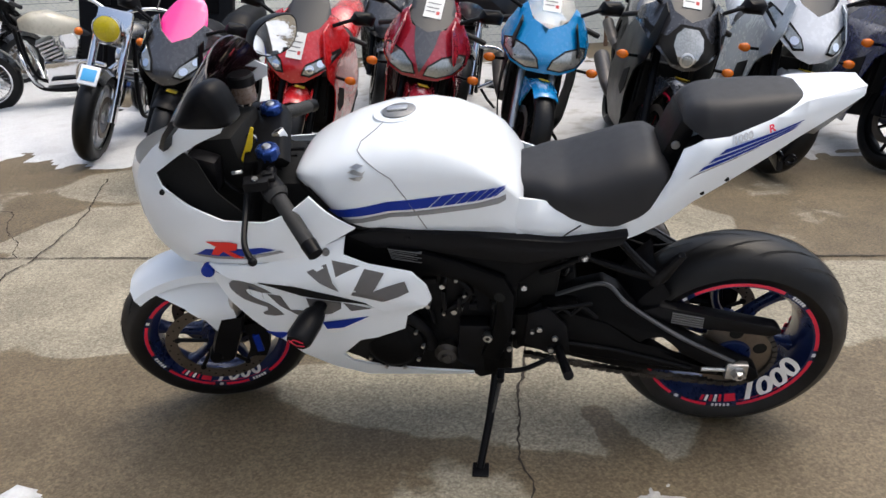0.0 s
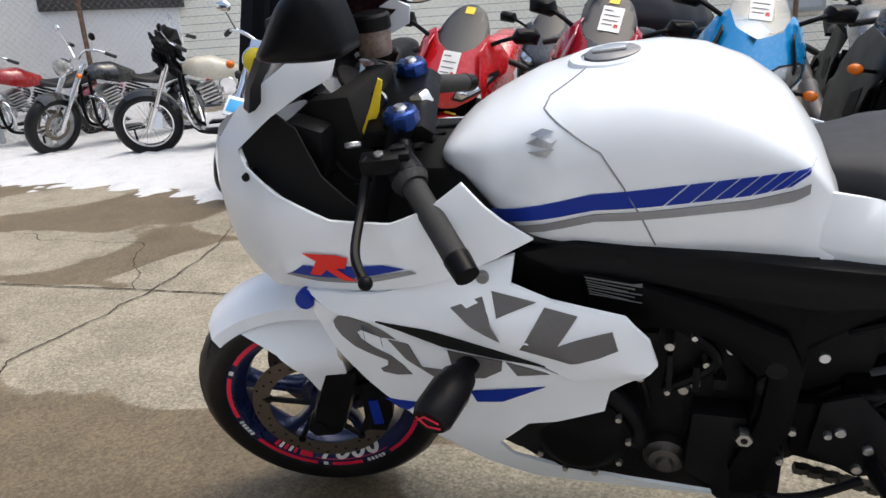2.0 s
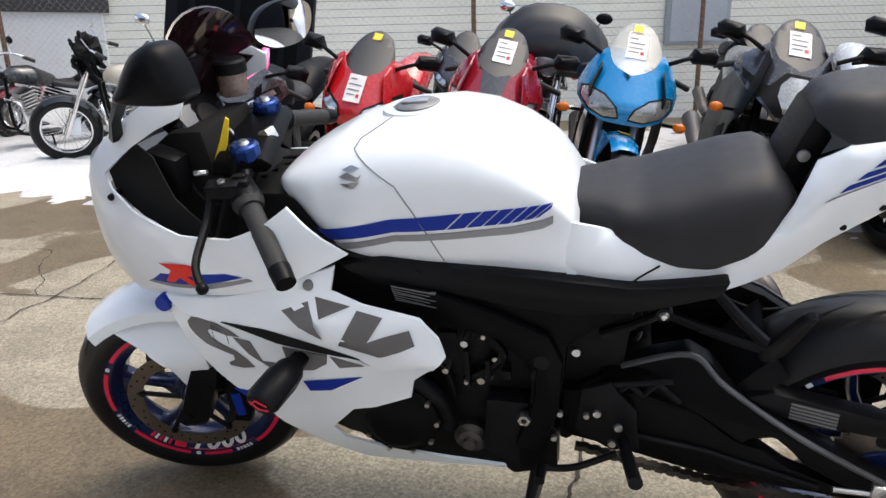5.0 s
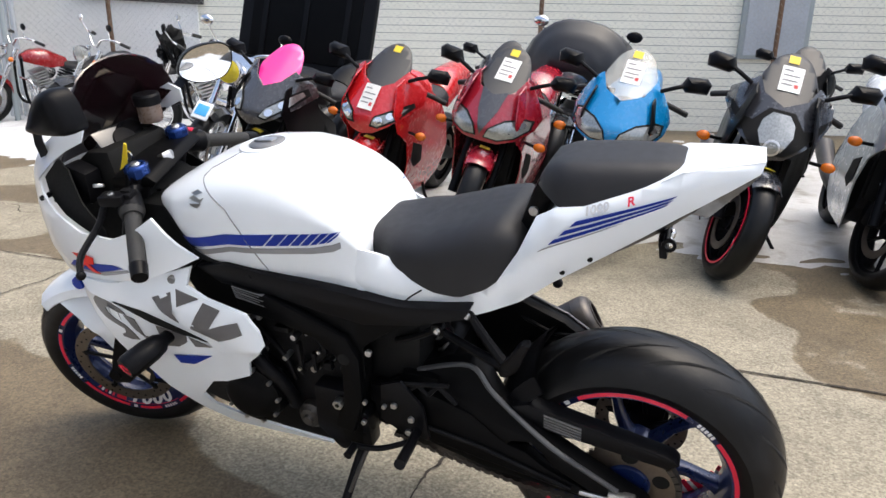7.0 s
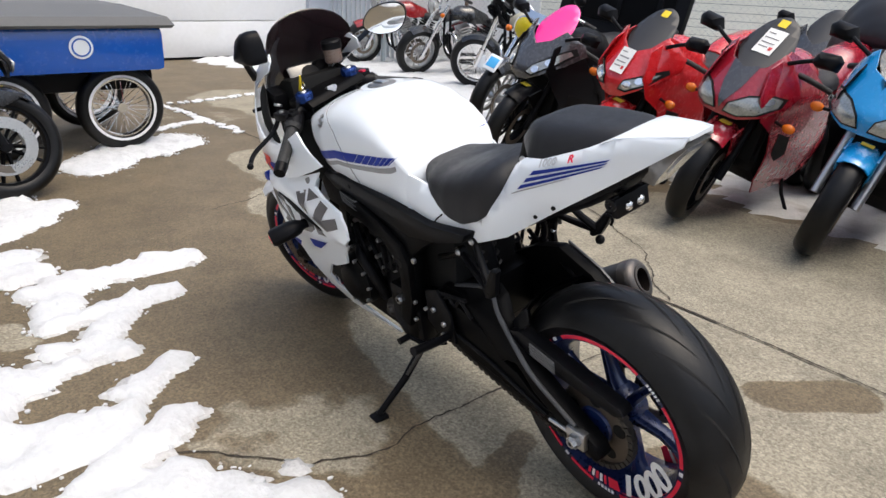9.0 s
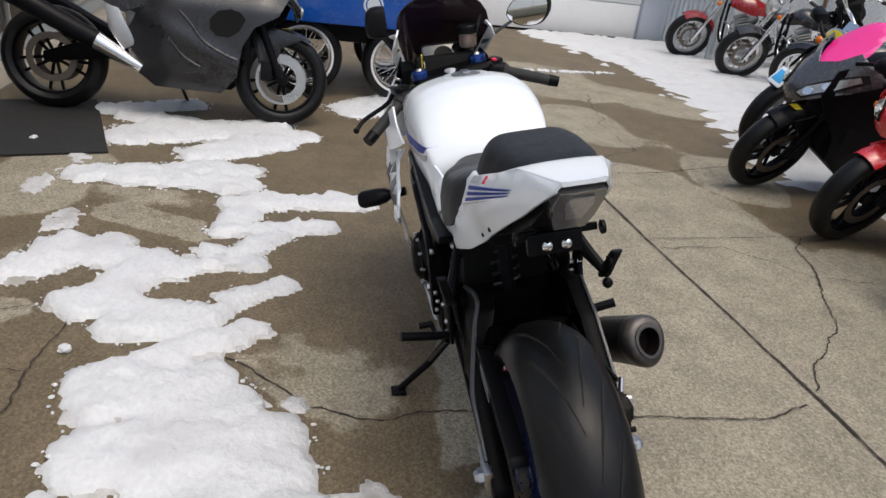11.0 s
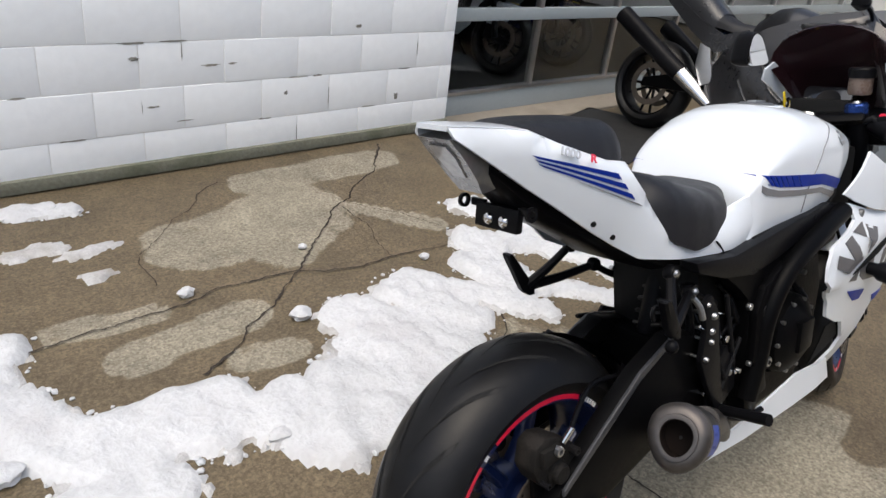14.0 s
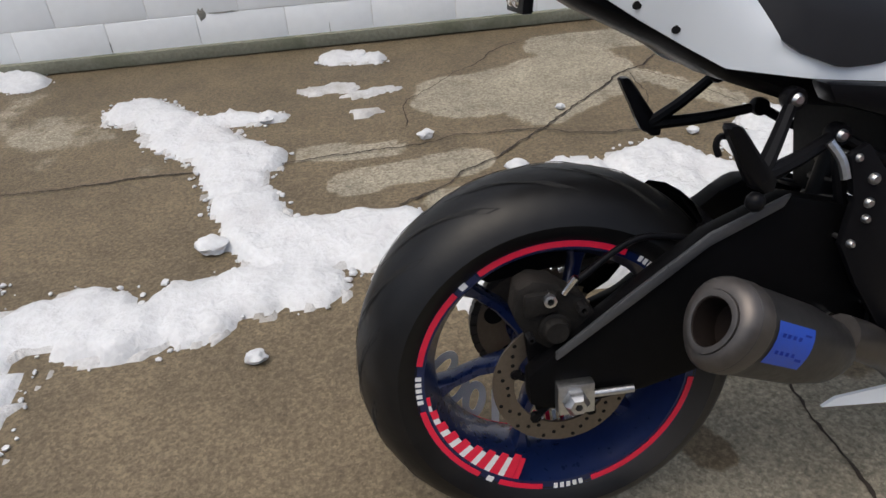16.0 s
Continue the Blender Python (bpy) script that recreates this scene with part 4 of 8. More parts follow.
# brake discs, sprocket, chain
def brake_disc(parent, centre, y, R, r, m=None):
    d = part("brake_disc", lathe(bmesh.new(), [(r, y - 0.0025), (R, y - 0.0025), (R, y + 0.0025), (r, y + 0.0025), (r, y - 0.0025)], centre, None, 48), STEEL, parent, "rust-tinged drilled steel disc")
    # drill holes are solid black discs, their shade painted on
    bm = bmesh.new()
    for k in range(40):
        a, rr = k * math.tau / 40, r + (R - r) * (0.3, 0.55, 0.8)[k % 3]
        disc(bm, (centre[0] + rr * math.cos(a), centre[1], centre[2] + rr * math.sin(a)), 0.0035, y - 0.003, y + 0.003, 8)
    pieces("drilling", bm, SHADOW_BLACK, d)
    bm = bmesh.new()
    for k in range(5):
        a = k * math.tau / 5
        rod(bm, (centre[0] + 0.03 * math.cos(a), y, centre[2] + 0.03 * math.sin(a)), (centre[0] + (r + 0.008) * math.cos(a + 0.3), y, centre[2] + (r + 0.008) * math.sin(a + 0.3)), 0.006, 6)
        disc(bm, (centre[0] + r * math.cos(a + 0.3), centre[1], centre[2] + r * math.sin(a + 0.3)), 0.009, y - 0.005, y + 0.005, 10)
    part("disc_carrier", bm, BLACK, d)
    return d


for side in (-1, 1):
    brake_disc(fw, FRONT, side * 0.066, 0.15, 0.115)
brake_disc(rw, REAR, 0.098, 0.108, 0.075)
bm = bmesh.new()
teeth = []
for k in range(84):
    a, rr = k * math.tau / 84, (0.108 if k % 2 else 0.1)
    teeth.append((REAR.x + rr * math.cos(a), REAR.z + rr * math.sin(a)))
slab(bm, teeth, -0.100, -0.094)
sprocket = part("sprocket", bm, STEEL, rw, "worn steel rear sprocket")
# black discs paint the shade of the sprocket's openings
bm = bmesh.new()
for k in range(5):
    a = k * math.tau / 5 + 0.3
    disc(bm, (REAR.x + 0.072 * math.cos(a), 0, REAR.z + 0.072 * math.sin(a)), 0.019, -0.1008, -0.0932, 14)
pieces("sprocket_opening", bm, SHADOW_BLACK, sprocket)
part("sprocket_hub", disc(bmesh.new(), REAR, 0.05, -0.106, -0.07, 24), RIM_BLUE, sprocket)

chain = part("chain", bmesh.new(), DARK_STEEL, hero)
bm = bmesh.new()
line = []
for k in range(37):
    a = radians(96 - k * 5.2)
    line.append((REAR.x + 0.107 * math.cos(a), REAR.z + 0.107 * math.sin(a)))
for k in range(48):
    t = (k + 1) / 48
    line.append((line[36][0] + (0.36 - line[36][0]) * t, line[36][1] + (0.302 - line[36][1]) * t - 0.012 * math.sin(math.pi * t)))
top = [(0.36 + (REAR.x - 0.36) * k / 44, 0.405 + (REAR.z + 0.107 - 0.405) * k / 44) for k in range(45)]
for run in (line, top):
    length = 0
    for i, ((x0, z0), (x1, z1)) in enumerate(zip(run, run[1:])):
        m = Matrix.Translation(((x0 + x1) / 2, -0.098 - (0.0035 if i % 2 else 0), (z0 + z1) / 2)) @ Matrix.Rotation(-math.atan2(z1 - z0, x1 - x0), 4, "Y")
        box(bm, (-0.0075, -0.008, -0.0062), (0.0075, 0.008, 0.0062), m)
bm.to_mesh(chain.data)
bm.free()
chain.data.materials.clear(), chain.data.materials.append(DARK_STEEL)

# swingarm
def lean_in(bm):
    """Leans the left arm inward, the more the higher."""
    for v in bm.verts:
        k = min(1, max(0, (v.co.z - 0.42) / 0.17))
        v.co.y += 0.060 * k
        v.co.z -= 0.045 * k
    return bm


arm = part("swingarm", lean_in(slab(bmesh.new(), [(0.36, 0.50), (0.423, 0.545), (0.496, 0.583), (0.56, 0.603), (0.60, 0.578), (0.64, 0.518), (0.755, 0.434), (0.906, 0.348), (0.962, 0.318), (0.975, 0.29), (0.96, 0.268), (0.90, 0.287), (0.765, 0.366), (0.738, 0.398), (0.711, 0.421), (0.67, 0.413), (0.66, 0.398), (0.58, 0.458), (0.482, 0.493), (0.40, 0.47)], -0.158, -0.114, 0.010)), BLACK_PAINT, hero, "black arched aluminium swingarm")
part("lower_arm", slab(bmesh.new(), [(0.33, 0.48), (0.48, 0.488), (0.58, 0.452), (0.652, 0.394), (0.70, 0.380), (0.748, 0.344), (0.87, 0.296), (0.93, 0.272), (0.80, 0.287), (0.60, 0.304), (0.45, 0.345), (0.34, 0.37)], -0.146, -0.112, 0.010), BLACK_PAINT, arm)
# rib in the lighter grey, a painted highlight on the arm's edge
part("arm_edge", lean_in(tube(bmesh.new(), [(0.44, -0.157, 0.556), (0.56, -0.158, 0.594), (0.625, -0.158, 0.528), (0.755, -0.158, 0.427), (0.90, -0.158, 0.344)], 0.006, 8)), EDGE_HIGHLIGHT, arm)
part("right_arm", slab(bmesh.new(), [(0.36, 0.40), (0.40, 0.50), (0.52, 0.575), (0.61, 0.60), (0.72, 0.555), (0.83, 0.478), (0.935, 0.40), (0.975, 0.365), (0.975, 0.315), (0.93, 0.30), (0.8, 0.318), (0.64, 0.36), (0.48, 0.37)], 0.112, 0.15, 0.012), BLACK_PAINT, arm)
part("edge_rib", slab(bmesh.new(), [(0.61, 0.603), (0.72, 0.558), (0.83, 0.481), (0.935, 0.403), (0.935, 0.39), (0.83, 0.462), (0.72, 0.54), (0.62, 0.585)], 0.148, 0.156, 0.003), EDGE_HIGHLIGHT, arm)
part("cross_tube", box(bmesh.new(), (0.40, -0.13, 0.37), (0.50, 0.13, 0.52), None, 0.02), BLACK_PAINT, arm)
bm = bmesh.new()
for a, b in (((0.40, 0.50), (0.53, 0.525)), ((0.43, 0.485), (0.455, 0.51)), ((0.455, 0.51), (0.48, 0.487)), ((0.48, 0.487), (0.505, 0.518)), ((0.505, 0.518), (0.545, 0.478)), ((0.42, 0.40), (0.60, 0.37)), ((0.60, 0.37), (0.80, 0.31))):
    rod(bm, (a[0], -0.150, a[1]), (b[0], -0.150, b[1]), 0.0055, 6)
pieces("web_rib", bm, CAST, arm)
for y0, y1, z in ((-0.17, -0.15, 0.0), (0.148, 0.168, 0.012)):
    plate = part("axle_block", box(bmesh.new(), (REAR.x - 0.03, y0, REAR.z - 0.025 + z), (REAR.x + 0.025, y1, REAR.z + 0.025 + z), None, 0.004), ALU, arm, "bare metal axle adjuster block")
    part("axle_nut", lathe(bmesh.new(), [(0.008, y0 * 1.0), (0.019, y0 - 0.012 if y0 < 0 else y1), (0.019, y1 + 0.012 if y0 > 0 else y0), (0.012, y1 + 0.02 if y0 > 0 else y0 - 0.02), (0.006, y1 + 0.02 if y0 > 0 else y0 - 0.02), (0.006, y0)], REAR + Vector((0, 0, z)), None, 6), ALU, plate)
    part("adjuster_bolt", rod(bmesh.new(), (REAR.x - 0.09, (y0 + y1) / 2, REAR.z + z), (REAR.x - 0.03, (y0 + y1) / 2, REAR.z + z), 0.006), ALU, plate)
# rear caliper on the right
cal = part("rear_caliper", slab(bmesh.new(), [(0.982, 0.497), (0.960, 0.508), (0.928, 0.500), (0.905, 0.482), (0.884, 0.470), (0.868, 0.442), (0.880, 0.418), (0.915, 0.398), (0.940, 0.396), (0.972, 0.420), (0.990, 0.455)], 0.082, 0.132, 0.008), DUSTY, hero, "dusty dark brake caliper")
part("caliper_body", lathe(bmesh.new(), [(0, 0.150), (0.016, 0.150), (0.0185, 0.147), (0.0195, 0.138), (0.024, 0.136), (0.025, 0.128)], (0.931, 0, 0.432), None, 18), DUSTY, cal)
part("caliper_bridge", slab(bmesh.new(), [(0.975, 0.490), (0.93, 0.492), (0.925, 0.462), (0.975, 0.455)], 0.128, 0.142, 0.005), DUSTY, cal)
part("caliper_arm", slab(bmesh.new(), [(0.915, 0.47), (0.880, 0.462), (0.862, 0.430), (0.875, 0.40), (0.92, 0.385)], 0.110, 0.126, 0.006), CAST, cal)
for x, z, r in ((0.940, 0.482, 0.0095), (0.893, 0.462, 0.0085), (0.968, 0.425, 0.006)):
    part("caliper_bolt", lathe(bmesh.new(), [(r * 0.45, 0.142), (r * 0.55, 0.150), (r, 0.149), (r, 0.12)], (x, 0, z), None, 8), ALU if r > 0.009 else CAST, cal)
part("bleed_nipple", rod(bmesh.new(), (0.918, 0.135, 0.486), (0.902, 0.142, 0.512), 0.0055), CHROME, cal)
part("brake_hose", tube(bmesh.new(), [(0.90, 0.135, 0.502), (0.80, 0.10, 0.54), (0.70, 0.1, 0.53), (0.60, 0.12, 0.56)], 0.005), BLACK, cal)
part("caliper_bracket", slab(bmesh.new(), [(REAR.x - 0.05, 0.29), (REAR.x + 0.045, 0.28), (REAR.x + 0.06, 0.42), (REAR.x - 0.02, 0.42)], 0.104, 0.114, 0.003), BLACK_PAINT, cal)
# hugger over the rear tyre
hug = part("rear_hugger", lathe(bmesh.new(), [(0.28, -0.118), (0.315, -0.1), (0.328, -0.05), (0.331, 0), (0.328, 0.05), (0.315, 0.1), (0.28, 0.118), (0.276, 0.112), (0.31, 0.094), (0.325, 0), (0.31, -0.094), (0.276, -0.112), (0.28, -0.118)], REAR, None, 20, radians(131), radians(44)), BLACK, hero, "black plastic rear tyre hugger")
part("chain_guard", slab(bmesh.new(), [(0.66, 0.485), (0.70, 0.50), (1.0, 0.435), (1.015, 0.42), (0.99, 0.405), (0.72, 0.44)], -0.128, -0.088, 0.006), BLACK, hug, "black chain guard with a pale warning label")
bm = bmesh.new()
for k in range(5):
    slab(bm, [(0.735, 0.483 - k * 0.0075), (0.815, 0.466 - k * 0.0075), (0.815, 0.462 - k * 0.0075), (0.735, 0.479 - k * 0.0075)], -0.1305, -0.128)
pieces("printed_notice", bm, LIGHT_PRINT, hug)

# frame, both sides
FRAME = [(-0.11, 0.71), (-0.07, 0.75), (0.02, 0.762), (0.143, 0.752), (0.338, 0.737), (0.48, 0.73), (0.47, 0.69), (0.40, 0.645), (0.345, 0.60), (0.34, 0.525), (0.322, 0.43), (0.31, 0.30), (0.25, 0.29), (0.245, 0.38), (0.275, 0.467), (0.279, 0.543), (0.206, 0.612), (0.075, 0.628), (-0.086, 0.65)]
COVER = [(-0.065, 0.748), (0.02, 0.766), (0.143, 0.757), (0.338, 0.741), (0.45, 0.733), (0.60, 0.752), (0.585, 0.725), (0.48, 0.69), (0.36, 0.668), (0.26, 0.68), (0.12, 0.705), (0.0, 0.712)]
for s, name in ((-1, "frame"), (1, "right_frame")):
    fr = part("frame", slab(bmesh.new(), FRAME, s * 0.128, s * 0.172, 0.012), BLACK_PAINT, hero, "black aluminium beam frame")
    part("frame_cover", slab(bmesh.new(), COVER, s * 0.14, s * 0.182, 0.008), BLACK, fr)
    bm = bmesh.new()
    for x, z, r in ((0.333, 0.452, 0.0072), (0.381, 0.452, 0.0065), (0.322, 0.390, 0.0072), (0.360, 0.596, 0.0095)):
        disc(bm, (x, 0, z), r * 0.85, s * 0.174, s * 0.184, 12)
    disc(bm, (0.267, 0, 0.438), 0.0135, s * 0.176, s * 0.196, 6)
    pieces("frame_bolt", bm, ALU, fr)
    # recess in the bolt head: a black disc for its shade
    part("axle_recess", disc(bmesh.new(), (0.267, 0, 0.438), 0.0055, s * 0.19, s * 0.1975, 10), SHADOW_BLACK, fr)
    part("cover_screw", disc(bmesh.new(), (0.084, 0, 0.742), 0.0065, s * 0.176, s * 0.1845, 12), CAST, fr)
    part("pivot_boss", disc(bmesh.new(), (0.30, 0, 0.53), 0.022, s * 0.165, s * 0.178, 18), SHADOW_BLACK, fr)
    # raised spar that bends down to the pivot
    part("spar_face", slab(bmesh.new(), [(0.03, 0.722), (0.09, 0.712), (0.216, 0.671), (0.312, 0.630), (0.338, 0.575), (0.331, 0.458), (0.297, 0.354), (0.246, 0.362), (0.283, 0.471), (0.291, 0.562), (0.228, 0.612), (0.129, 0.640), (0.04, 0.654)], s * 0.165, s * 0.189, 0.009), BLACK_PAINT, fr)
    # a black disc paints the shade of a hole in the spar
    part("spar_hole", disc(bmesh.new(), (0.30, 0, 0.572), 0.015, s * 0.184, s * 0.1905, 16), SHADOW_BLACK, fr)
    # hanger plate below the tail, with the folded pillion peg
    b1, b2, foot, tip = ((0.580, 0.137, 0.715), (0.506, 0.126, 0.655), (0.676, 0.181, 0.630), (0.718, 0.197, 0.712)) if s < 0 else ((0.615, 0.138, 0.727), (0.553, 0.146, 0.676), (0.680, 0.188, 0.642), (0.727, 0.196, 0.717))
    b1, b2, foot, tip = [Vector((x, s * y, z)) for x, y, z in (b1, b2, foot, tip)]
    for a, b, r in ((b1, foot, (0.0085, 0.012)), (b2, foot, (0.0085, 0.012)), (b2, Vector((0.40, s * 0.12, 0.598)), 0.008)):
        part("hanger_strut", tube(bmesh.new(), [a, a.lerp(b, 0.5) - Vector((0, 0, 0.004)), b], r, 8), BLACK, fr)
    for q in (b1, b2):
        part("hanger_eye", disc(bmesh.new(), (q.x, 0, q.z), 0.0155, q.y - s * 0.010, q.y + s * 0.010, 16), BLACK, fr)
    bm = bmesh.new()
    for q in (b1, b2):
        lathe(bm, [(0, s * 0.016), (0.005, s * 0.016), (0.0088, s * 0.012), (0.0088, 0)], q, None, 12)
    pieces("hanger_bolt", bm, ALU, fr)
    part("hanger_foot", blob(bmesh.new(), foot, (0.017, 0.012, 0.015), 3, 0.1), BLACK, fr)
    up = tip - foot
    part("folded_peg", loft(bmesh.new(), [[foot + up * k + Vector((dx * w, dy * 0.011, 0)) for dx, dy in ((-1, -0.6), (-0.6, -1), (0.6, -1), (1, -0.6), (1, 0.6), (0.6, 1), (-0.6, 1), (-1, 0.6))] for k, w in ((-0.22, 0.009), (-0.05, 0.019), (0.2, 0.0175), (0.45, 0.0145), (0.8, 0.012), (0.96, 0.010), (1.0, 0.006))]), BLACK, fr, "black folded pillion footpeg")
    if s > 0:
        part("peg_weight", blob(bmesh.new(), foot + Vector((0.004, 0.004, -0.030)), (0.013, 0.013, 0.014), 1, 0.05), BLACK, fr)
        h = foot + up * 0.72 - Vector((0, 0.014, 0))
        part("peg_hook", tube(bmesh.new(), [h, h + Vector((0.017, 0, 0.003)), h + Vector((0.022, 0, -0.008)), h + Vector((0.017, 0, -0.022))], 0.0042, 6), BLACK, fr)
bm = bmesh.new()
for k in range(7):
    slab(bm, [(0.035 + 0.001 * k, 0.716 - 0.0045 * k), (0.115 - 0.010 * (k % 3), 0.704 - 0.0045 * k), (0.115 - 0.010 * (k % 3), 0.7027 - 0.0045 * k), (0.035 + 0.001 * k, 0.7147 - 0.0045 * k)], -0.1902, -0.18)
pieces("printed_notice", bm, LIGHT_PRINT, hero)
# two near-black blocks added to fill the frame gaps with painted shade
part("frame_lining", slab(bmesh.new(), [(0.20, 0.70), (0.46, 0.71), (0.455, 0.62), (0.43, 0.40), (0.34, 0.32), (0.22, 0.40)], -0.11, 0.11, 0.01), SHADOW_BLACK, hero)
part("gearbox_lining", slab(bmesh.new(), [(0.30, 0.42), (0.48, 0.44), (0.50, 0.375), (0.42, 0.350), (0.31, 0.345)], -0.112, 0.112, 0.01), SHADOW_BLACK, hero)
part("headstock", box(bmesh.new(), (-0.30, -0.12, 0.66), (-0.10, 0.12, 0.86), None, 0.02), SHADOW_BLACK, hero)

# engine
eng = part("engine", slab(bmesh.new(), [(-0.12, 0.62), (0.22, 0.62), (0.28, 0.5), (0.34, 0.40), (0.30, 0.28), (0.22, 0.24), (-0.05, 0.25), (-0.15, 0.32), (-0.17, 0.5)], -0.125, 0.125, 0.02), CAST, hero, "dark cast-metal engine with bolts and hoses")
part("generator_cover", lathe(bmesh.new(), [(0, -0.212), (0.045, -0.212), (0.062, -0.203), (0.074, -0.19), (0.084, -0.188), (0.088, -0.17), (0.088, -0.12), (0, -0.12)], (0.015, 0, 0.405), None, 28), BLACK_PAINT, eng)
part("starter_cover", lathe(bmesh.new(), [(0, -0.168), (0.012, -0.168), (0.015, -0.160), (0.026, -0.157), (0.029, -0.150), (0.036, -0.146), (0.036, -0.12), (0, -0.12)], (0.152, 0, 0.335), None, 20), DARK_STEEL, eng, "dull metal round engine cover")
part("sprocket_cover", slab(bmesh.new(), [(0.19, 0.46), (0.27, 0.46), (0.33, 0.40), (0.33, 0.30), (0.24, 0.27), (0.18, 0.33)], -0.17, -0.12, 0.012), BLACK, eng)
part("clutch_cover", lathe(bmesh.new(), [(0, 0.205), (0.05, 0.205), (0.075, 0.192), (0.095, 0.18), (0.1, 0.16), (0.1, 0.12), (0, 0.12)], (0.115, 0, 0.455), None, 28), BLACK_PAINT, eng)
part("clutch_ridge", box(bmesh.new(), (0.085, 0.19, 0.425), (0.155, 0.215, 0.505), None, 0.008), BLACK_PAINT, eng)
part("sump", box(bmesh.new(), (-0.02, -0.09, 0.2), (0.24, 0.09, 0.27), None, 0.02), CAST, eng)
rng = random.Random(5)
bm, bh = bmesh.new(), bmesh.new()
for s in (-1, 1):
    for k in range(10):
        a = k * math.tau / 10
        c = (0.015, 0.405, 0.081, 0.191) if s < 0 else (0.115, 0.455, 0.09, 0.182)
        disc(bm, (c[0] + c[2] * math.cos(a), 0, c[1] + c[2] * math.sin(a)), 0.0055, s * (c[3] - 0.01), s * (c[3] + 0.006), 8)
    for k in range(16):
        disc(bm, (rng.uniform(-0.02, 0.26), 0, rng.uniform(0.47, 0.62)), rng.uniform(0.005, 0.009), s * 0.12, s * rng.uniform(0.14, 0.165), 8)
    for k in range(9):
        x, z = rng.uniform(-0.06, 0.22), rng.uniform(0.5, 0.62)
        tube(bh, [(x, s * 0.13, z), (x + rng.uniform(-0.05, 0.08), s * rng.uniform(0.135, 0.165), z - 0.06), (x + rng.uniform(-0.06, 0.1), s * 0.14, z - rng.uniform(0.1, 0.16))], rng.uniform(0.005, 0.011), 8)
    tube(bh, [(0.0, s * 0.13, 0.52), (0.05, s * 0.17, 0.50), (0.1, s * 0.165, 0.44), (0.11, s * 0.14, 0.36)], 0.017, 10)
pieces("engine_bolt", bm, ALU, eng)
pieces("hose", bh, BLACK, eng)
bm = bmesh.new()
for x0, x1, z0, z1 in ((0.15, 0.16, 0.47, 0.56), (0.19, 0.2, 0.49, 0.54), (0.10, 0.14, 0.585, 0.6), (0.22, 0.24, 0.5, 0.52)):
    for s in (-1, 1):
        box(bm, (x0, s * 0.148 - 0.008, z0), (x1, s * 0.148 + 0.008, z1), None, 0.003)
pieces("linkage", bm, CAST, eng)

# fairings
def side_surf(s):
    def f(x, z):
        v = 0.243 - 0.62 * max(0, 0.60 - z) ** 2 - 1.6 * max(0, -0.28 - x) ** 2 - 0.5 * max(0, z - 0.66)
        v += 0.010 * math.exp(-((z - 0.625 + 0.25 * x) / 0.02) ** 2)
        v += 0.005 * min(1, max(0, (x + 0.22) / 0.15)) * math.exp(-((z - 0.548 - 0.36 * (x + 0.05)) / 0.026) ** 2)
        v -= 0.005 * math.exp(-((z - 0.505 - 0.30 * (x + 0.05)) / 0.04) ** 2)
        return s * v
    return f


def upper_surf(s):
    def f(x, z):
        t = min(1, max(0, (-0.20 - x) / 0.46))
        v = 0.236 * math.sqrt(max(0.02, 1 - t * t)) - 0.55 * max(0, z - 0.80) ** 1.5 - 0.25 * max(0, 0.72 - z)
        if x > -0.2:
            v -= 0.25 * (x + 0.2)
        return s * max(v, 0.03)
    return f


UPPER = [(-0.305, 1.050), (-0.315, 1.018), (-0.37, 0.995), (-0.434, 0.960), (-0.515, 0.905), (-0.50, 0.878), (-0.44, 0.845), (-0.34, 0.816), (-0.237, 0.818), (-0.177, 0.84), (-0.13, 0.872), (-0.10, 0.835), (-0.075, 0.81), (-0.036, 0.778), (-0.088, 0.753), (-0.158, 0.726),
         (-0.277, 0.698), (-0.402, 0.676), (-0.51, 0.655), (-0.575, 0.70), (-0.60, 0.757), (-0.598, 0.82), (-0.59, 0.87), (-0.565, 0.915), (-0.51, 0.965), (-0.45, 1.005), (-0.38, 1.045), (-0.33, 1.068)]
SIDE_TOP = [(-0.425, 0.676), (-0.264, 0.699), (-0.147, 0.727), (-0.065, 0.753), (-0.07, 0.713), (-0.01, 0.694), (0.095, 0.678), (0.128, 0.648), (0.14, 0.612), (0.115, 0.580), (0.02, 0.568), (-0.032, 0.594), (-0.157, 0.626), (-0.272, 0.645), (-0.37, 0.655)]
SIDE_LOW = [(-0.43, 0.665), (-0.372, 0.652), (-0.272, 0.642), (-0.157, 0.612), (-0.03, 0.582), (0.02, 0.566), (0.115, 0.579), (0.072, 0.541), (0.063, 0.50), (-0.013, 0.463), (-0.06, 0.45), (-0.118, 0.385), (-0.10, 0.352), (-0.02, 0.328), (0.09, 0.314), (0.225, 0.306), (0.228, 0.297), (0.08, 0.286), (-0.066, 0.278), (-0.15, 0.318), (-0.225, 0.383), (-0.302, 0.481), (-0.385, 0.575)]
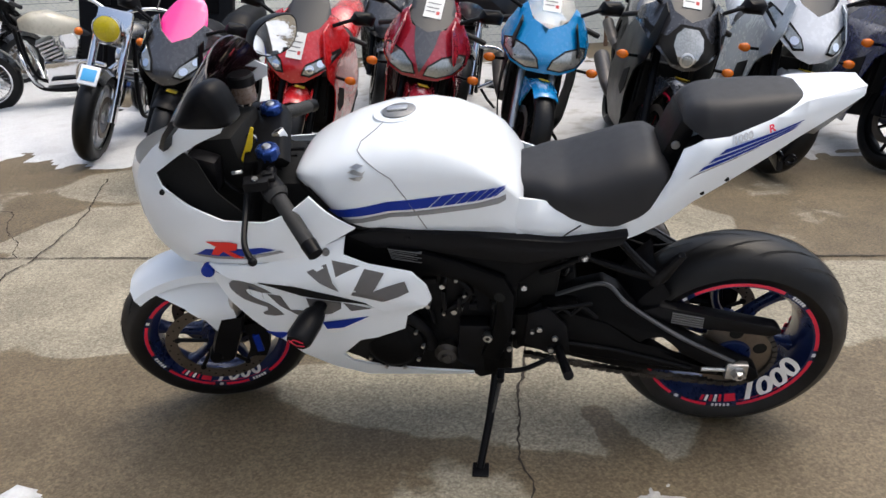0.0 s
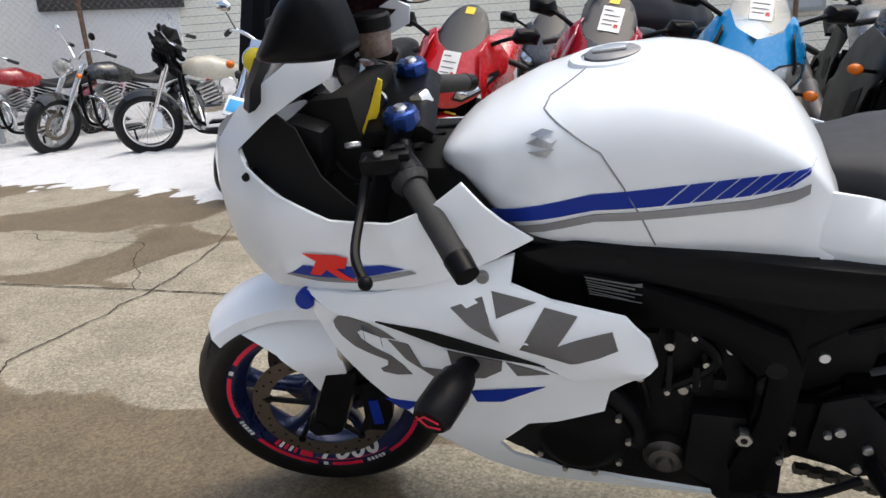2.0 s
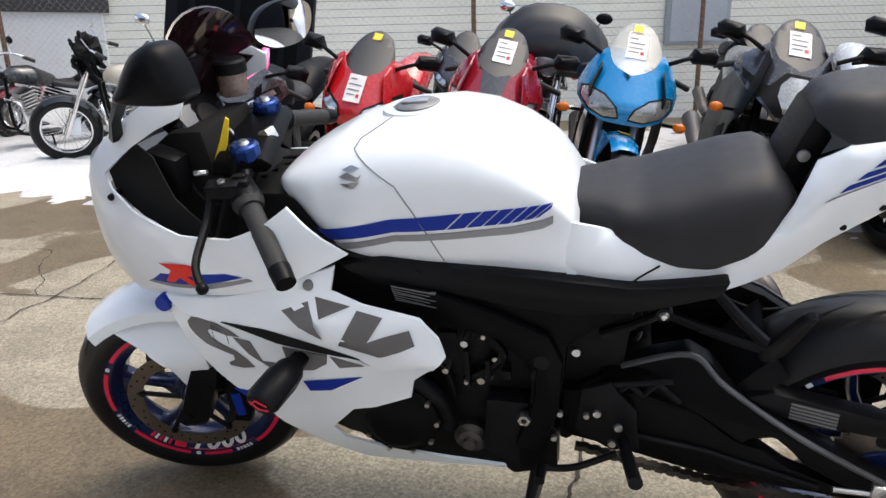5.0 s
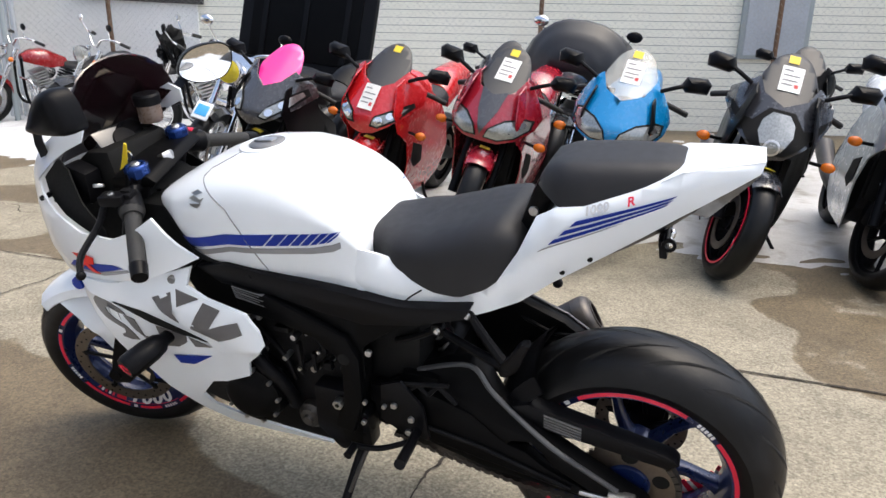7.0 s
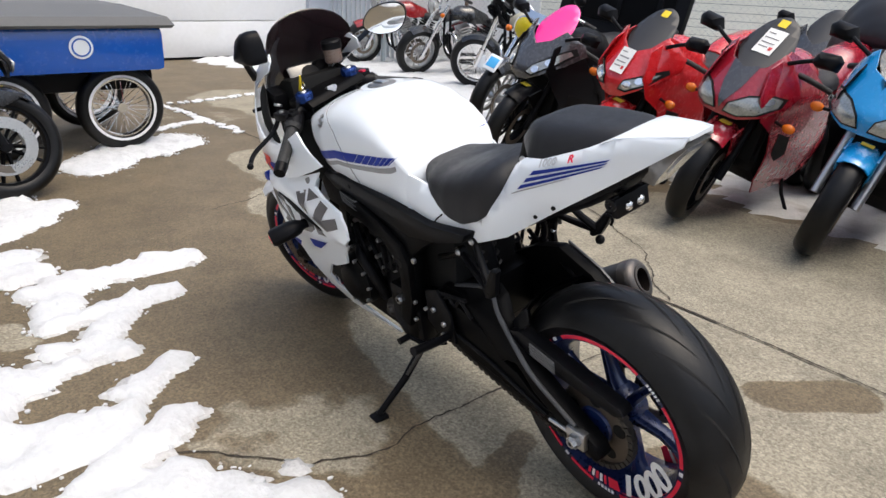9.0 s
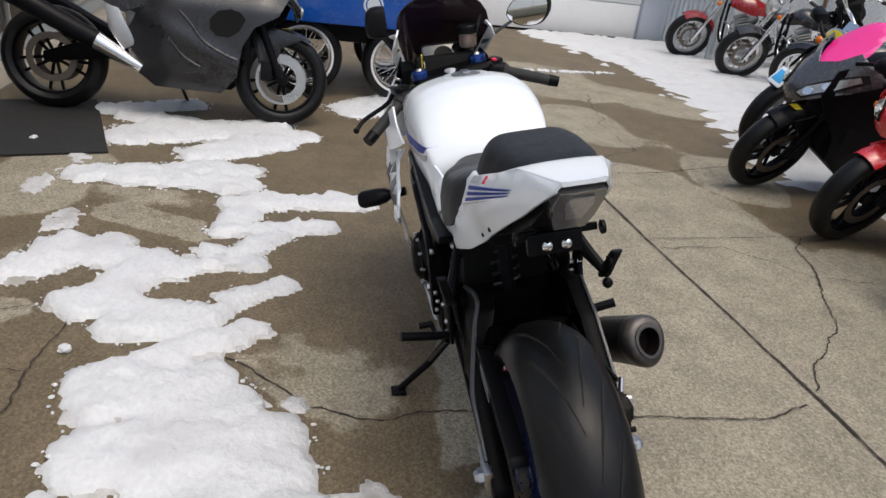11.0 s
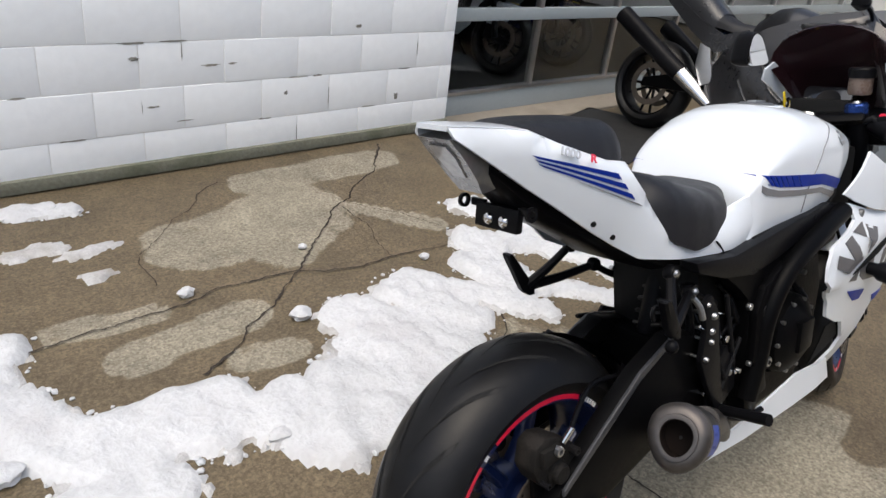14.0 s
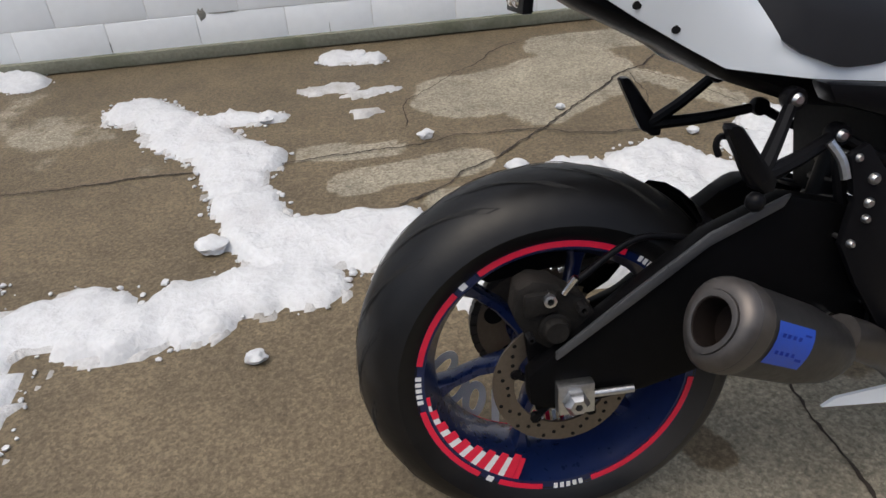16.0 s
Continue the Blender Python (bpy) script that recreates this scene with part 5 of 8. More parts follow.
for s in (-1, 1):
    up = part("upper_fairing", skin(bmesh.new(), UPPER, upper_surf(s), 0.006), PEARL, hero, "pearl white upper fairing", 50)
    side = part("side_fairing", skin(bmesh.new(), SIDE_TOP, side_surf(s), 0.008), PEARL, hero, "pearl white side fairing with grey and blue graphics", 50)
    part("lower_fairing", skin(bmesh.new(), SIDE_LOW, lambda x, z: side_surf(s)(x, z) - s * 0.006, 0.008), PEARL, side, "", 50)
    # near-black panels paint the shade of the slot and intake openings
    part("air_slot", skin(bmesh.new(), [(-0.286, 0.650), (-0.20, 0.641), (-0.10, 0.614), (-0.02, 0.590), (-0.10, 0.598), (-0.18, 0.612), (-0.25, 0.638)], lambda x, z: side_surf(s)(x, z) + s * 0.003, 0.004), SHADOW_BLACK, side)
    part("air_intake", skin(bmesh.new(), [(-0.122, 0.385), (-0.06, 0.45), (0.0, 0.45), (0.0, 0.335), (-0.09, 0.362)], lambda x, z: side_surf(s)(x, z) - s * 0.02, 0.004), SHADOW_BLACK, side)
    f = side_surf(s)
    low = lambda x, z, f=f: f(x, z) - s * 0.006
    for shape in ([(-0.16, 0.682), (-0.112, 0.697), (-0.086, 0.633)], [(-0.098, 0.705), (-0.031, 0.693), (-0.089, 0.67)], [(-0.019, 0.687), (0.029, 0.678), (0.0, 0.634), (0.078, 0.661), (0.086, 0.631), (0.018, 0.603), (-0.057, 0.621)]):
        part("graphic", decal(bmesh.new(), shape, f), DECAL_GREY, side)
    for shape in ([(-0.372, 0.633), (-0.36, 0.645), (-0.337, 0.648), (-0.302, 0.64), (-0.279, 0.628), (-0.261, 0.614), (-0.286, 0.616), (-0.318, 0.626), (-0.328, 0.62), (-0.323, 0.607), (-0.302, 0.594), (-0.275, 0.581), (-0.256, 0.562), (-0.243, 0.544), (-0.269, 0.54), (-0.294, 0.544), (-0.297, 0.55), (-0.282, 0.558), (-0.281, 0.57), (-0.307, 0.579), (-0.337, 0.589), (-0.36, 0.605), (-0.371, 0.62)],
                  [(-0.273, 0.612), (-0.24, 0.606), (-0.223, 0.561), (-0.17, 0.558), (-0.175, 0.600), (-0.088, 0.588), (-0.091, 0.569), (-0.119, 0.551), (-0.2, 0.539), (-0.248, 0.575)], [(-0.082, 0.586), (-0.016, 0.573), (-0.066, 0.563)]):
        part("graphic", decal(bmesh.new(), shape, low), DECAL_GREY, side)
    for shape in ([(-0.147, 0.519), (-0.025, 0.544), (-0.097, 0.497), (-0.141, 0.491)], [(-0.307, 0.477), (-0.245, 0.473), (-0.27, 0.449), (-0.285, 0.452)]):
        part("graphic", decal(bmesh.new(), shape, low), DECAL_BLUE, side)
    u = upper_surf(s)
    part("graphic", decal(bmesh.new(), [(-0.446, 0.704), (-0.413, 0.727), (-0.259, 0.749), (-0.225, 0.745), (-0.299, 0.724), (-0.386, 0.71)], u), DECAL_BLUE, up)
    part("graphic", decal(bmesh.new(), [(-0.46, 0.697), (-0.446, 0.704), (-0.386, 0.71), (-0.299, 0.722), (-0.215, 0.743), (-0.205, 0.739), (-0.30, 0.712), (-0.39, 0.70)], u), DECAL_MID, up)
    for shape in ([(-0.405, 0.752), (-0.34, 0.759), (-0.318, 0.756), (-0.325, 0.738), (-0.345, 0.734), (-0.31, 0.716), (-0.335, 0.714), (-0.362, 0.73), (-0.378, 0.716), (-0.40, 0.714), (-0.38, 0.742)],):
        part("emblem", decal(bmesh.new(), shape, u, 0.004), DECAL_ORANGE, up)
    part("signal_plug", disc(bmesh.new(), (-0.425, 0, 0.66), 0.017, s * 0.19, s * 0.217, 16), DECAL_BLUE, side)
    part("fairing_bolt", disc(bmesh.new(), (-0.112, 0, 0.722), 0.010, s * 0.20, s * 0.217, 14), DULL_ALU, side)
    part("fairing_bolt", disc(bmesh.new(), (-0.50, 0, 0.865), 0.007, s * 0.14, s * 0.176, 12), BLACK, up)
    ax0, ax1 = Vector((-0.132, s * 0.20, 0.585)), Vector((-0.176, s * 0.352, 0.556))
    run = (ax1 - ax0).normalized()
    e1 = run.cross(Vector((0, 0, 1))).normalized()
    e2 = e1.cross(run)
    ring = lambda k, r: [ax0.lerp(ax1, k) + r * (math.cos(q * math.tau / 10) * e1 + 0.86 * math.sin(q * math.tau / 10) * e2) for q in range(10)]
    sl = part("frame_slider", loft(bmesh.new(), [ring(k, r) for k, r in ((0, 0.017), (0.35, 0.019), (0.42, 0.028), (0.6, 0.0335), (0.93, 0.0335), (1.0, 0.028))]), BLACK, hero, "black crash protector with a red mark")
    for k in (-1, 1):
        part("slider_mark", tube(bmesh.new(), [ax1 + run * 0.001 + e1 * (-0.020) + e2 * 0.006 * k, ax1 + run * 0.001 + e1 * 0.004 + e2 * 0.011 * k, ax1 + run * 0.001 + e1 * 0.021 - e2 * 0.004 * k], 0.0017, 6, False), DECAL_RED, sl)
part("belly_pan", skin(bmesh.new(), [(-0.05, 0.345), (0.10, 0.350), (0.30, 0.300), (0.50, 0.262), (0.52, 0.247), (0.30, 0.246), (0.10, 0.262), (-0.08, 0.280)], lambda x, z: 0.204 - 0.09 * max(0, x), 0.006, 0.04), PEARL, hero, "pearl white belly pan", 50)
rng = random.Random(12)
for k in range(16):
    x, z = rng.uniform(0.30, 0.54), rng.uniform(0.45, 0.68)
    part("hose", tube(bmesh.new(), [(x, 0.12, z), (x + rng.uniform(-0.05, 0.05), rng.uniform(0.14, 0.165), z - 0.07), (x + rng.uniform(-0.08, 0.06), 0.13, z - rng.uniform(0.12, 0.2))], rng.uniform(0.004, 0.010), 8), BLACK, eng)
for k in range(12):
    x, z, y = rng.uniform(0.30, 0.56), rng.uniform(0.36, 0.66), rng.uniform(0.14, 0.17)
    part("engine_bolt", disc(bmesh.new(), (x, 0, z), rng.uniform(0.004, 0.008), y, y + 0.012, 8), CHROME, eng)
for a, b in (((0.44, 0.64), (0.40, 0.50)), ((0.50, 0.58), (0.42, 0.44)), ((0.36, 0.52), (0.45, 0.40)), ((0.52, 0.66), (0.53, 0.52))):
    part("linkage", tube(bmesh.new(), [(a[0], 0.165, a[1]), (b[0], 0.17, b[1])], 0.0055, 8, False), CAST, eng)
for x, y, z, r in ((0.543, 0.186, 0.652, 0.006), (0.519, 0.190, 0.622, 0.008), (0.520, 0.188, 0.589, 0.0075), (0.522, 0.190, 0.567, 0.006), (0.538, 0.190, 0.533, 0.006)):
    part("plate_bolt", lathe(bmesh.new(), [(0, y), (r * 0.6, y), (r, y - 0.004), (r, y - 0.012), (r * 0.6, y - 0.013), (r * 0.6, 0.14), (0, 0.14)], (x, 0, z), None, 10), ALU, eng)
part("hose_fitting", tube(bmesh.new(), [(0.575, 0.165, 0.672), (0.562, 0.175, 0.650), (0.556, 0.180, 0.625)], 0.0065, 8), ALU, eng)
part("foot_plate", slab(bmesh.new(), [(0.555, 0.655), (0.53, 0.67), (0.50, 0.63), (0.47, 0.50), (0.44, 0.40), (0.47, 0.39), (0.52, 0.47), (0.55, 0.53), (0.54, 0.59)], 0.168, 0.182, 0.004), BLACK, eng)
part("frame_spar", tube(bmesh.new(), [(-0.05, 0.19, 0.735), (0.10, 0.195, 0.70), (0.22, 0.19, 0.645), (0.285, 0.185, 0.56), (0.30, 0.18, 0.45), (0.32, 0.175, 0.36)], 0.024, 12), BLACK_PAINT, hero, "black frame spar")
# nose between the two halves
bm = bmesh.new()
rows = []
for x, z in ((-0.51, 0.655), (-0.575, 0.70), (-0.60, 0.757), (-0.598, 0.82), (-0.59, 0.87), (-0.565, 0.915)):
    w = abs(upper_surf(1)(x, z))
    rows.append([bm.verts.new((x - 0.055 * (1 - (k / 5) ** 2), w * k / 5, z)) for k in range(-5, 6)])
for a, b in zip(rows, rows[1:]):
    for k in range(10):
        bm.faces.new((a[k], a[k + 1], b[k + 1], b[k]))
part("nose", bm, PEARL, hero, "", 60)
bm = bmesh.new()
for s in (-1, 1):
    skin(bm, [(-0.60, 0.80), (-0.575, 0.855), (-0.53, 0.84), (-0.55, 0.79)], lambda x, z: s * 0.075, 0.02)
pieces("headlamp", bm, LAMP_GLASS, hero)
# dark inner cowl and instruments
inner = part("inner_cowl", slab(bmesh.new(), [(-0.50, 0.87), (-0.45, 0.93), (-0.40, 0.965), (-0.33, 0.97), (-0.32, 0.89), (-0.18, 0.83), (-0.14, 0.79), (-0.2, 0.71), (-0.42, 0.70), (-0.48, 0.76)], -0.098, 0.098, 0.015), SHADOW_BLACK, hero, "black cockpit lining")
part("instrument", box(bmesh.new(), (-0.03, -0.075, -0.045), (0.02, 0.075, 0.045), pose(-0.385, 0, 0.955, 0, -35, 0), 0.012), GLOSS_BLACK, inner, "glossy black instrument cluster")
part("dial", lathe(bmesh.new(), [(0, 0), (0.032, 0), (0.034, 0.003), (0.03, 0.004)], (0, 0, 0), pose(-0.362, 0.0, 0.965, 0, 0, 90) @ pose(0, 0, 0, -35, 0, 0), 24), CAST, inner)
for s in (-1, 1):
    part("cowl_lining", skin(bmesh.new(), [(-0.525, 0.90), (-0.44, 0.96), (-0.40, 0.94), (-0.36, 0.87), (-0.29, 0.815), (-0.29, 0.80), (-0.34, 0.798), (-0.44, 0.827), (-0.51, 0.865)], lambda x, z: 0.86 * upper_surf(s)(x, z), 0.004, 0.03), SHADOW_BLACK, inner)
    part("air_duct", slab(bmesh.new(), [(-0.48, 0.90), (-0.42, 0.95), (-0.36, 0.93), (-0.37, 0.85), (-0.44, 0.84)], s * 0.10, s * 0.15, 0.012), BLACK, inner)
# windscreen
bm = bmesh.new()
rows = []
for i in range(9):
    t = i / 8
    x, low, high, w = -0.545 + 0.195 * t, 0.905 + 0.155 * t, 0.912 + 0.258 * t ** 0.8, 0.105 + 0.05 * t ** 0.7
    rows.append([(x + 0.03 * (k / 6) ** 2, w * math.sin(k / 6 * math.pi / 2), low + (high - low) * max(0.0, math.cos(k / 6 * math.pi / 2)) ** 0.8) for k in range(-6, 7)])
bm2 = bmesh.new()
a = [[bm.verts.new(p) for p in r] for r in rows]
b = [[bm.verts.new((p[0] + 0.003, p[1], p[2] - 0.003)) for p in r] for r in rows]
for g in (a, b):
    for p, q in zip(g, g[1:]):
        for k in range(12):
            bm.faces.new((p[k], p[k + 1], q[k + 1], q[k]))
for i in range(8):
    for k in (0, 12):
        bm.faces.new((a[i][k], a[i + 1][k], b[i + 1][k], b[i][k]))
for k in range(12):
    for i in (0, 8):
        bm.faces.new((a[i][k], a[i][k + 1], b[i][k + 1], b[i][k]))
bm2.free()
part("windscreen", bm, SCREEN, hero, "dark tinted bubble windscreen", 70)
# mirrors
def mirror(parent, at, yaw, s, shell=BLACK, w=0.095, h=0.05):
    m = Matrix.Translation(at) @ Matrix.Rotation(radians(yaw), 4, "Z")
    shape = [(-1, -0.35), (-0.75, 0.45), (-0.2, 0.85), (0.6, 0.9), (1, 0.55), (0.95, -0.25), (0.5, -0.85), (-0.4, -0.9)]
    ring = [(w * y * s, h * z) for y, z in bent_ring(shape)]
    rings = [[m @ Vector((dx, y * k, z * k)) for y, z in ring] for dx, k in ((0.012, 0.98), (0.0, 1.0), (-0.03, 0.9), (-0.055, 0.62), (-0.066, 0.25))]
    ob = part("mirror", loft(bmesh.new(), rings), shell, parent, "black wing mirror")
    g = bmesh.new()
    g.faces.new([g.verts.new(m @ Vector((0.0135, y * 0.93, z * 0.93))) for y, z in ring])
    part("mirror_glass", g, MIRROR, ob)
    return ob


def bent_ring(shape, steps=4):
    n = len(shape)
    out = []
    for i in range(n):
        a, b, c, d = (Vector((*shape[(i + k) % n], 0)) for k in (-1, 0, 1, 2))
        for k in range(steps):
            t = k / steps
            q = 0.5 * (2 * b + (c - a) * t + (2 * a - 5 * b + 4 * c - d) * t * t + (3 * b - a - 3 * c + d) * t ** 3)
            out.append((q.x, q.y))
    return out


def fin_mirror():
    """The near mirror: a tall rounded shell, flat below, its glass towards the rider."""
    ring = bent_ring([(-0.388, 1.062), (-0.372, 1.092), (-0.335, 1.138), (-0.300, 1.154), (-0.272, 1.143), (-0.256, 1.10), (-0.258, 1.062), (-0.32, 1.055)], 5)
    cx, cz = -0.315, 1.085
    rings = [[(cx + (x - cx) * k + dx, y, cz + (z - cz) * k) for x, z in ring] for y, k, dx in ((-0.252, 0.45, 0.006), (-0.246, 0.78, 0.003), (-0.232, 0.95, 0.0), (-0.212, 1.0, 0.0), (-0.188, 0.97, 0.004))]
    ob = part("mirror", loft(bmesh.new(), rings), BLACK, hero, "black wing mirror", 50)
    g = bmesh.new()
    g.faces.new([g.verts.new((cx + (x - cx) * 0.9 + 0.004, -0.1865, cz + (z - cz) * 0.9)) for x, z in ring])
    part("mirror_glass", g, MIRROR, ob)
    return ob


for s in (-1, 1):
    mi = fin_mirror() if s < 0 else mirror(hero, (-0.325, 0.29, 1.085), -38, s, BLACK, 0.076, 0.055)
    legs = ((-0.470, -0.150, 0.972, 0.016), (-0.440, -0.175, 1.015, 0.013), (-0.392, -0.205, 1.060, 0.016), (-0.36, -0.21, 1.075, 0.014)) if s < 0 else ((-0.405, 0.15, 0.985, 0.03), (-0.385, 0.2, 1.02, 0.02), (-0.36, 0.26, 1.06, 0.02))
    part("mirror_stalk", loft(bmesh.new(), [[(x + dx, y + dy, z + dz) for dx, dy, dz in ((-r, 0, 0), (0, 0.012, r * 0.3), (r, 0, 0), (0, -0.012, -r * 0.3))] for x, y, z, r in legs]), BLACK, mi)

# steering head, bars and levers
def bar_side(s):
    return lambda p: STEER @ Vector(p)


unsteer = STEER.inverted()
grip_end, grip_start = unsteer @ Vector((-0.118, -0.285, 0.787)), unsteer @ Vector((-0.225, -0.165, 0.865))
clamp = part("top_yoke", slab(bmesh.new(), [(-0.34, 0.0), (-0.30, 0.0), (-0.235, 0.0), (-0.22, 0.012), (-0.24, 0.03), (-0.33, 0.03)], -0.125, 0.125, 0.008), BLACK_PAINT, hero, "black top yoke with an ignition nut")
clamp.matrix_local = STEER @ pose(0, 0, 0.905)
for s in (-1, 1):
    top = unsteer @ Vector((-0.247, -0.10, 0.936))
    top.y = s * abs(top.y)
    leg = Vector((-0.55, s * 0.095, 0.27))
    mid = top.lerp(leg, 0.52)
    bm = lathe(bmesh.new(), [(0, 0.024), (0.022, 0.024), (0.0265, 0.021), (0.0285, 0.017), (0.0285, -0.004), (0.0, -0.004)], (0, 0, 0), pose(0, 0, 0, 90, 0, 0), 10)
    cap = part("fork_cap", bm, ANO_BLUE, hero, "blue anodised fork cap", 25)
    cap.matrix_local = STEER @ Matrix.Translation(top + Vector((0, 0, -0.012)))
    part("cap_screw", lathe(bmesh.new(), [(0, 0.0290), (0.008, 0.0290), (0.012, 0.0235)], (0, 0, 0), pose(0, 0, 0, 90, 0, 0), 10), ALU, cap)
    fk = part("fork_leg", tube(bmesh.new(), [top - Vector((0, 0, 0.01)), mid], 0.028, 16, False), BLACK, hero, "black upside-down fork leg")
    fk.matrix_local = STEER
    part("fork_slider", tube(bmesh.new(), [mid, top.lerp(leg, 0.8)], 0.022, 16, False), ALU, fk)
    part("fork_foot", loft(bmesh.new(), [[(c.x + dx * r, c.y + dy * r, c.z) for dx, dy in ((-1, -0.8), (1.0, -0.8), (1.2, 0), (1, 0.8), (-1, 0.8), (-1.2, 0))] for c, r in ((top.lerp(leg, 0.76), 0.03), (top.lerp(leg, 0.88), 0.034), (leg, 0.032), (leg + Vector((-0.01, 0, -0.02)), 0.02))]), BLACK, fk)
    part("axle_pinch", disc(bmesh.new(), (FRONT.x, 0, FRONT.z), 0.02, s * 0.08, s * 0.125, 12), BLACK, fk)
    part("front_caliper", loft(bmesh.new(), [[(c[0] + dx, s * (0.066 + dy), c[1] + dz) for dx, dy, dz in ((-0.025, -0.03, -0.02), (0.025, -0.03, -0.02), (0.03, 0.03, 0), (0.0, 0.042, 0.02), (-0.03, 0.03, 0.0))] for c in ((-0.462, 0.235), (-0.44, 0.28), (-0.435, 0.325), (-0.445, 0.37))]), BLACK, fk, "black radial brake caliper")
    part("caliper_mark", box(bmesh.new(), (-0.45, s * 0.106 - 0.003, 0.27), (-0.43, s * 0.106 + 0.003, 0.34), None, 0.001), DECAL_BLUE, fk)
    part("brake_line", tube(bmesh.new(), [(-0.44, s * 0.09, 0.37), (-0.40, s * 0.085, 0.45), (-0.41, s * 0.06, 0.55), (-0.36, s * 0.03, 0.68)], 0.005), BLACK, fk)
    a, b = Vector((grip_start.x, s * abs(grip_start.y), grip_start.z)), Vector((grip_end.x, s * abs(grip_end.y), grip_end.z))
    d = (b - a).normalized()
    bar = part("handlebar", tube(bmesh.new(), [top + Vector((0, 0, -0.045)), a.lerp(top, 0.5), a, b], 0.012, 12, False), BLACK, hero, "black clip-on handlebar")
    bar.matrix_local = STEER
    g = part("grip", tube(bmesh.new(), [a.lerp(b, 0.12), b - d * 0.01], 0.0185, 16, False), GRIP, bar)
    part("bar_end", tube(bmesh.new(), [b - d * 0.012, b + d * 0.022], (0.02, 0.018), 14, False), BLACK, bar)
    sw = part("switch_housing", tube(bmesh.new(), [a.lerp(b, -0.26), a.lerp(b, 0.06)], (0.024, 0.030), 14, False), BLACK, bar)
    part("housing_collar", tube(bmesh.new(), [a.lerp(b, 0.05), a.lerp(b, 0.14)], (0.030, 0.023), 16, False), GRIP, sw)
    part("switch_pod", box(bmesh.new(), (-0.020, -0.017, 0.012), (0.016, 0.017, 0.034), Matrix.Translation(a.lerp(b, -0.08)), 0.008), BLACK, sw)
    part("switch_button", box(bmesh.new(), (-0.012, -0.008, 0), (0.012, 0.008, 0.01), Matrix.Translation(a.lerp(b, -0.1) + Vector((0.0, 0, 0.027))), 0.003), DECAL_RED if s > 0 else CAST, bar)
    ball = unsteer @ Vector((-0.242, -0.33, 0.778))
    ball.y = s * abs(ball.y)
    lever = part("lever", tube(bmesh.new(), [a + Vector((-0.055, 0, 0.03)), a.lerp(b, 0.25) + Vector((-0.085, 0, 0.0)), a.lerp(ball, 0.75) + Vector((-0.03, 0, 0.005)), ball], 0.0075, 8), BLACK, bar, "black hand lever")
    part("lever_ball", blob(bmesh.new(), ball, (0.011, 0.011, 0.011), 0, 0), BLACK, lever)
    part("lever_perch", box(bmesh.new(), (-0.06, -0.018, -0.012), (0.0, 0.018, 0.014), Matrix.Translation(a + Vector((-0.005, 0, 0.025))), 0.005), BLACK, bar)
    if s < 0:
        part("adjuster", disc(bmesh.new(), (0, 0, 0), 0.013, -0.004, 0.004, 16, Matrix.Translation(a + Vector((-0.075, 0.02, 0.05))) @ Matrix.Rotation(radians(60), 4, "X")), ALU, bar)
        part("perch_bolt", disc(bmesh.new(), (0, 0, 0), 0.0075, -0.003, 0.004, 12, Matrix.Translation(a + Vector((-0.035, -0.004, 0.041))) @ Matrix.Rotation(radians(90), 4, "X")), ALU, bar)
part("yoke_nut", lathe(bmesh.new(), [(0.009, 0.02), (0.019, 0.02), (0.021, 0.012), (0.021, 0.0), (0.009, 0.0)], (0, 0, 0), STEER @ pose(-0.27, 0, 0.935, 90, 0, 0), 6), ALU, clamp)
clamp_nut = clamp.children[-1]
clamp_nut.matrix_parent_inverse = clamp.matrix_local.inverted()
part("steering_nut", lathe(bmesh.new(), [(0.009, 0.010), (0.017, 0.010), (0.020, 0.006), (0.020, -0.012), (0.009, -0.012)], (0, 0, 0), pose(-0.250, 0.0, 0.930, 90, 0, 0) @ pose(0, 0, 0, 0, 0, 22), 6), ALU, hero)
key = part("ignition_key", slab(bmesh.new(), [(-0.331, 0.894), (-0.303, 0.945), (-0.281, 0.991), (-0.275, 0.987), (-0.289, 0.938), (-0.317, 0.892)], -0.086, -0.083), YELLOW, hero, "yellow key tag hanging from the ignition")
part("key_ring", lathe(bmesh.new(), [(0.012, -0.002), (0.015, 0), (0.012, 0.002), (0.012, -0.002)], (-0.290, -0.075, 0.955), None, 16), CHROME, key)
res = part("fluid_reservoir", lathe(bmesh.new(), [(0, 0), (0.026, 0), (0.03, 0.006), (0.03, 0.045), (0, 0.045)], (0, 0, 0), pose(-0.352, 0.085, 0.985, 90, 0, 0), 20), RESERVOIR, hero, "cloudy brake fluid reservoir with a black lid")
part("reservoir_lid", lathe(bmesh.new(), [(0, 0.072), (0.03, 0.072), (0.034, 0.067), (0.034, 0.045), (0, 0.045)], (0, 0, 0), pose(-0.352, 0.085, 0.985, 90, 0, 0), 20), BLACK, res)
bm = bmesh.new()
for k in range(7):
    y = -0.12 + k * 0.035
    tube(bm, [(-0.26 + 0.01 * k, y, 0.86), (-0.34, y * 0.9, 0.83 + 0.012 * (k % 3)), (-0.40, y * 0.8, 0.90)], 0.005 + 0.002 * (k % 2), 8)
pieces("cable", bm, BLACK, hero)

# front mudguard
fen = part("front_mudguard", lathe(bmesh.new(), [(0.258, -0.08), (0.28, -0.073), (0.298, -0.045), (0.303, 0), (0.298, 0.045), (0.28, 0.073), (0.258, 0.08), (0.255, 0.076), (0.294, 0.04), (0.298, 0), (0.294, -0.04), (0.255, -0.076), (0.258, -0.08)], FRONT, None, 24, radians(52), radians(76)), PEARL, hero, "pearl white front mudguard")
fen.matrix_local = STEER
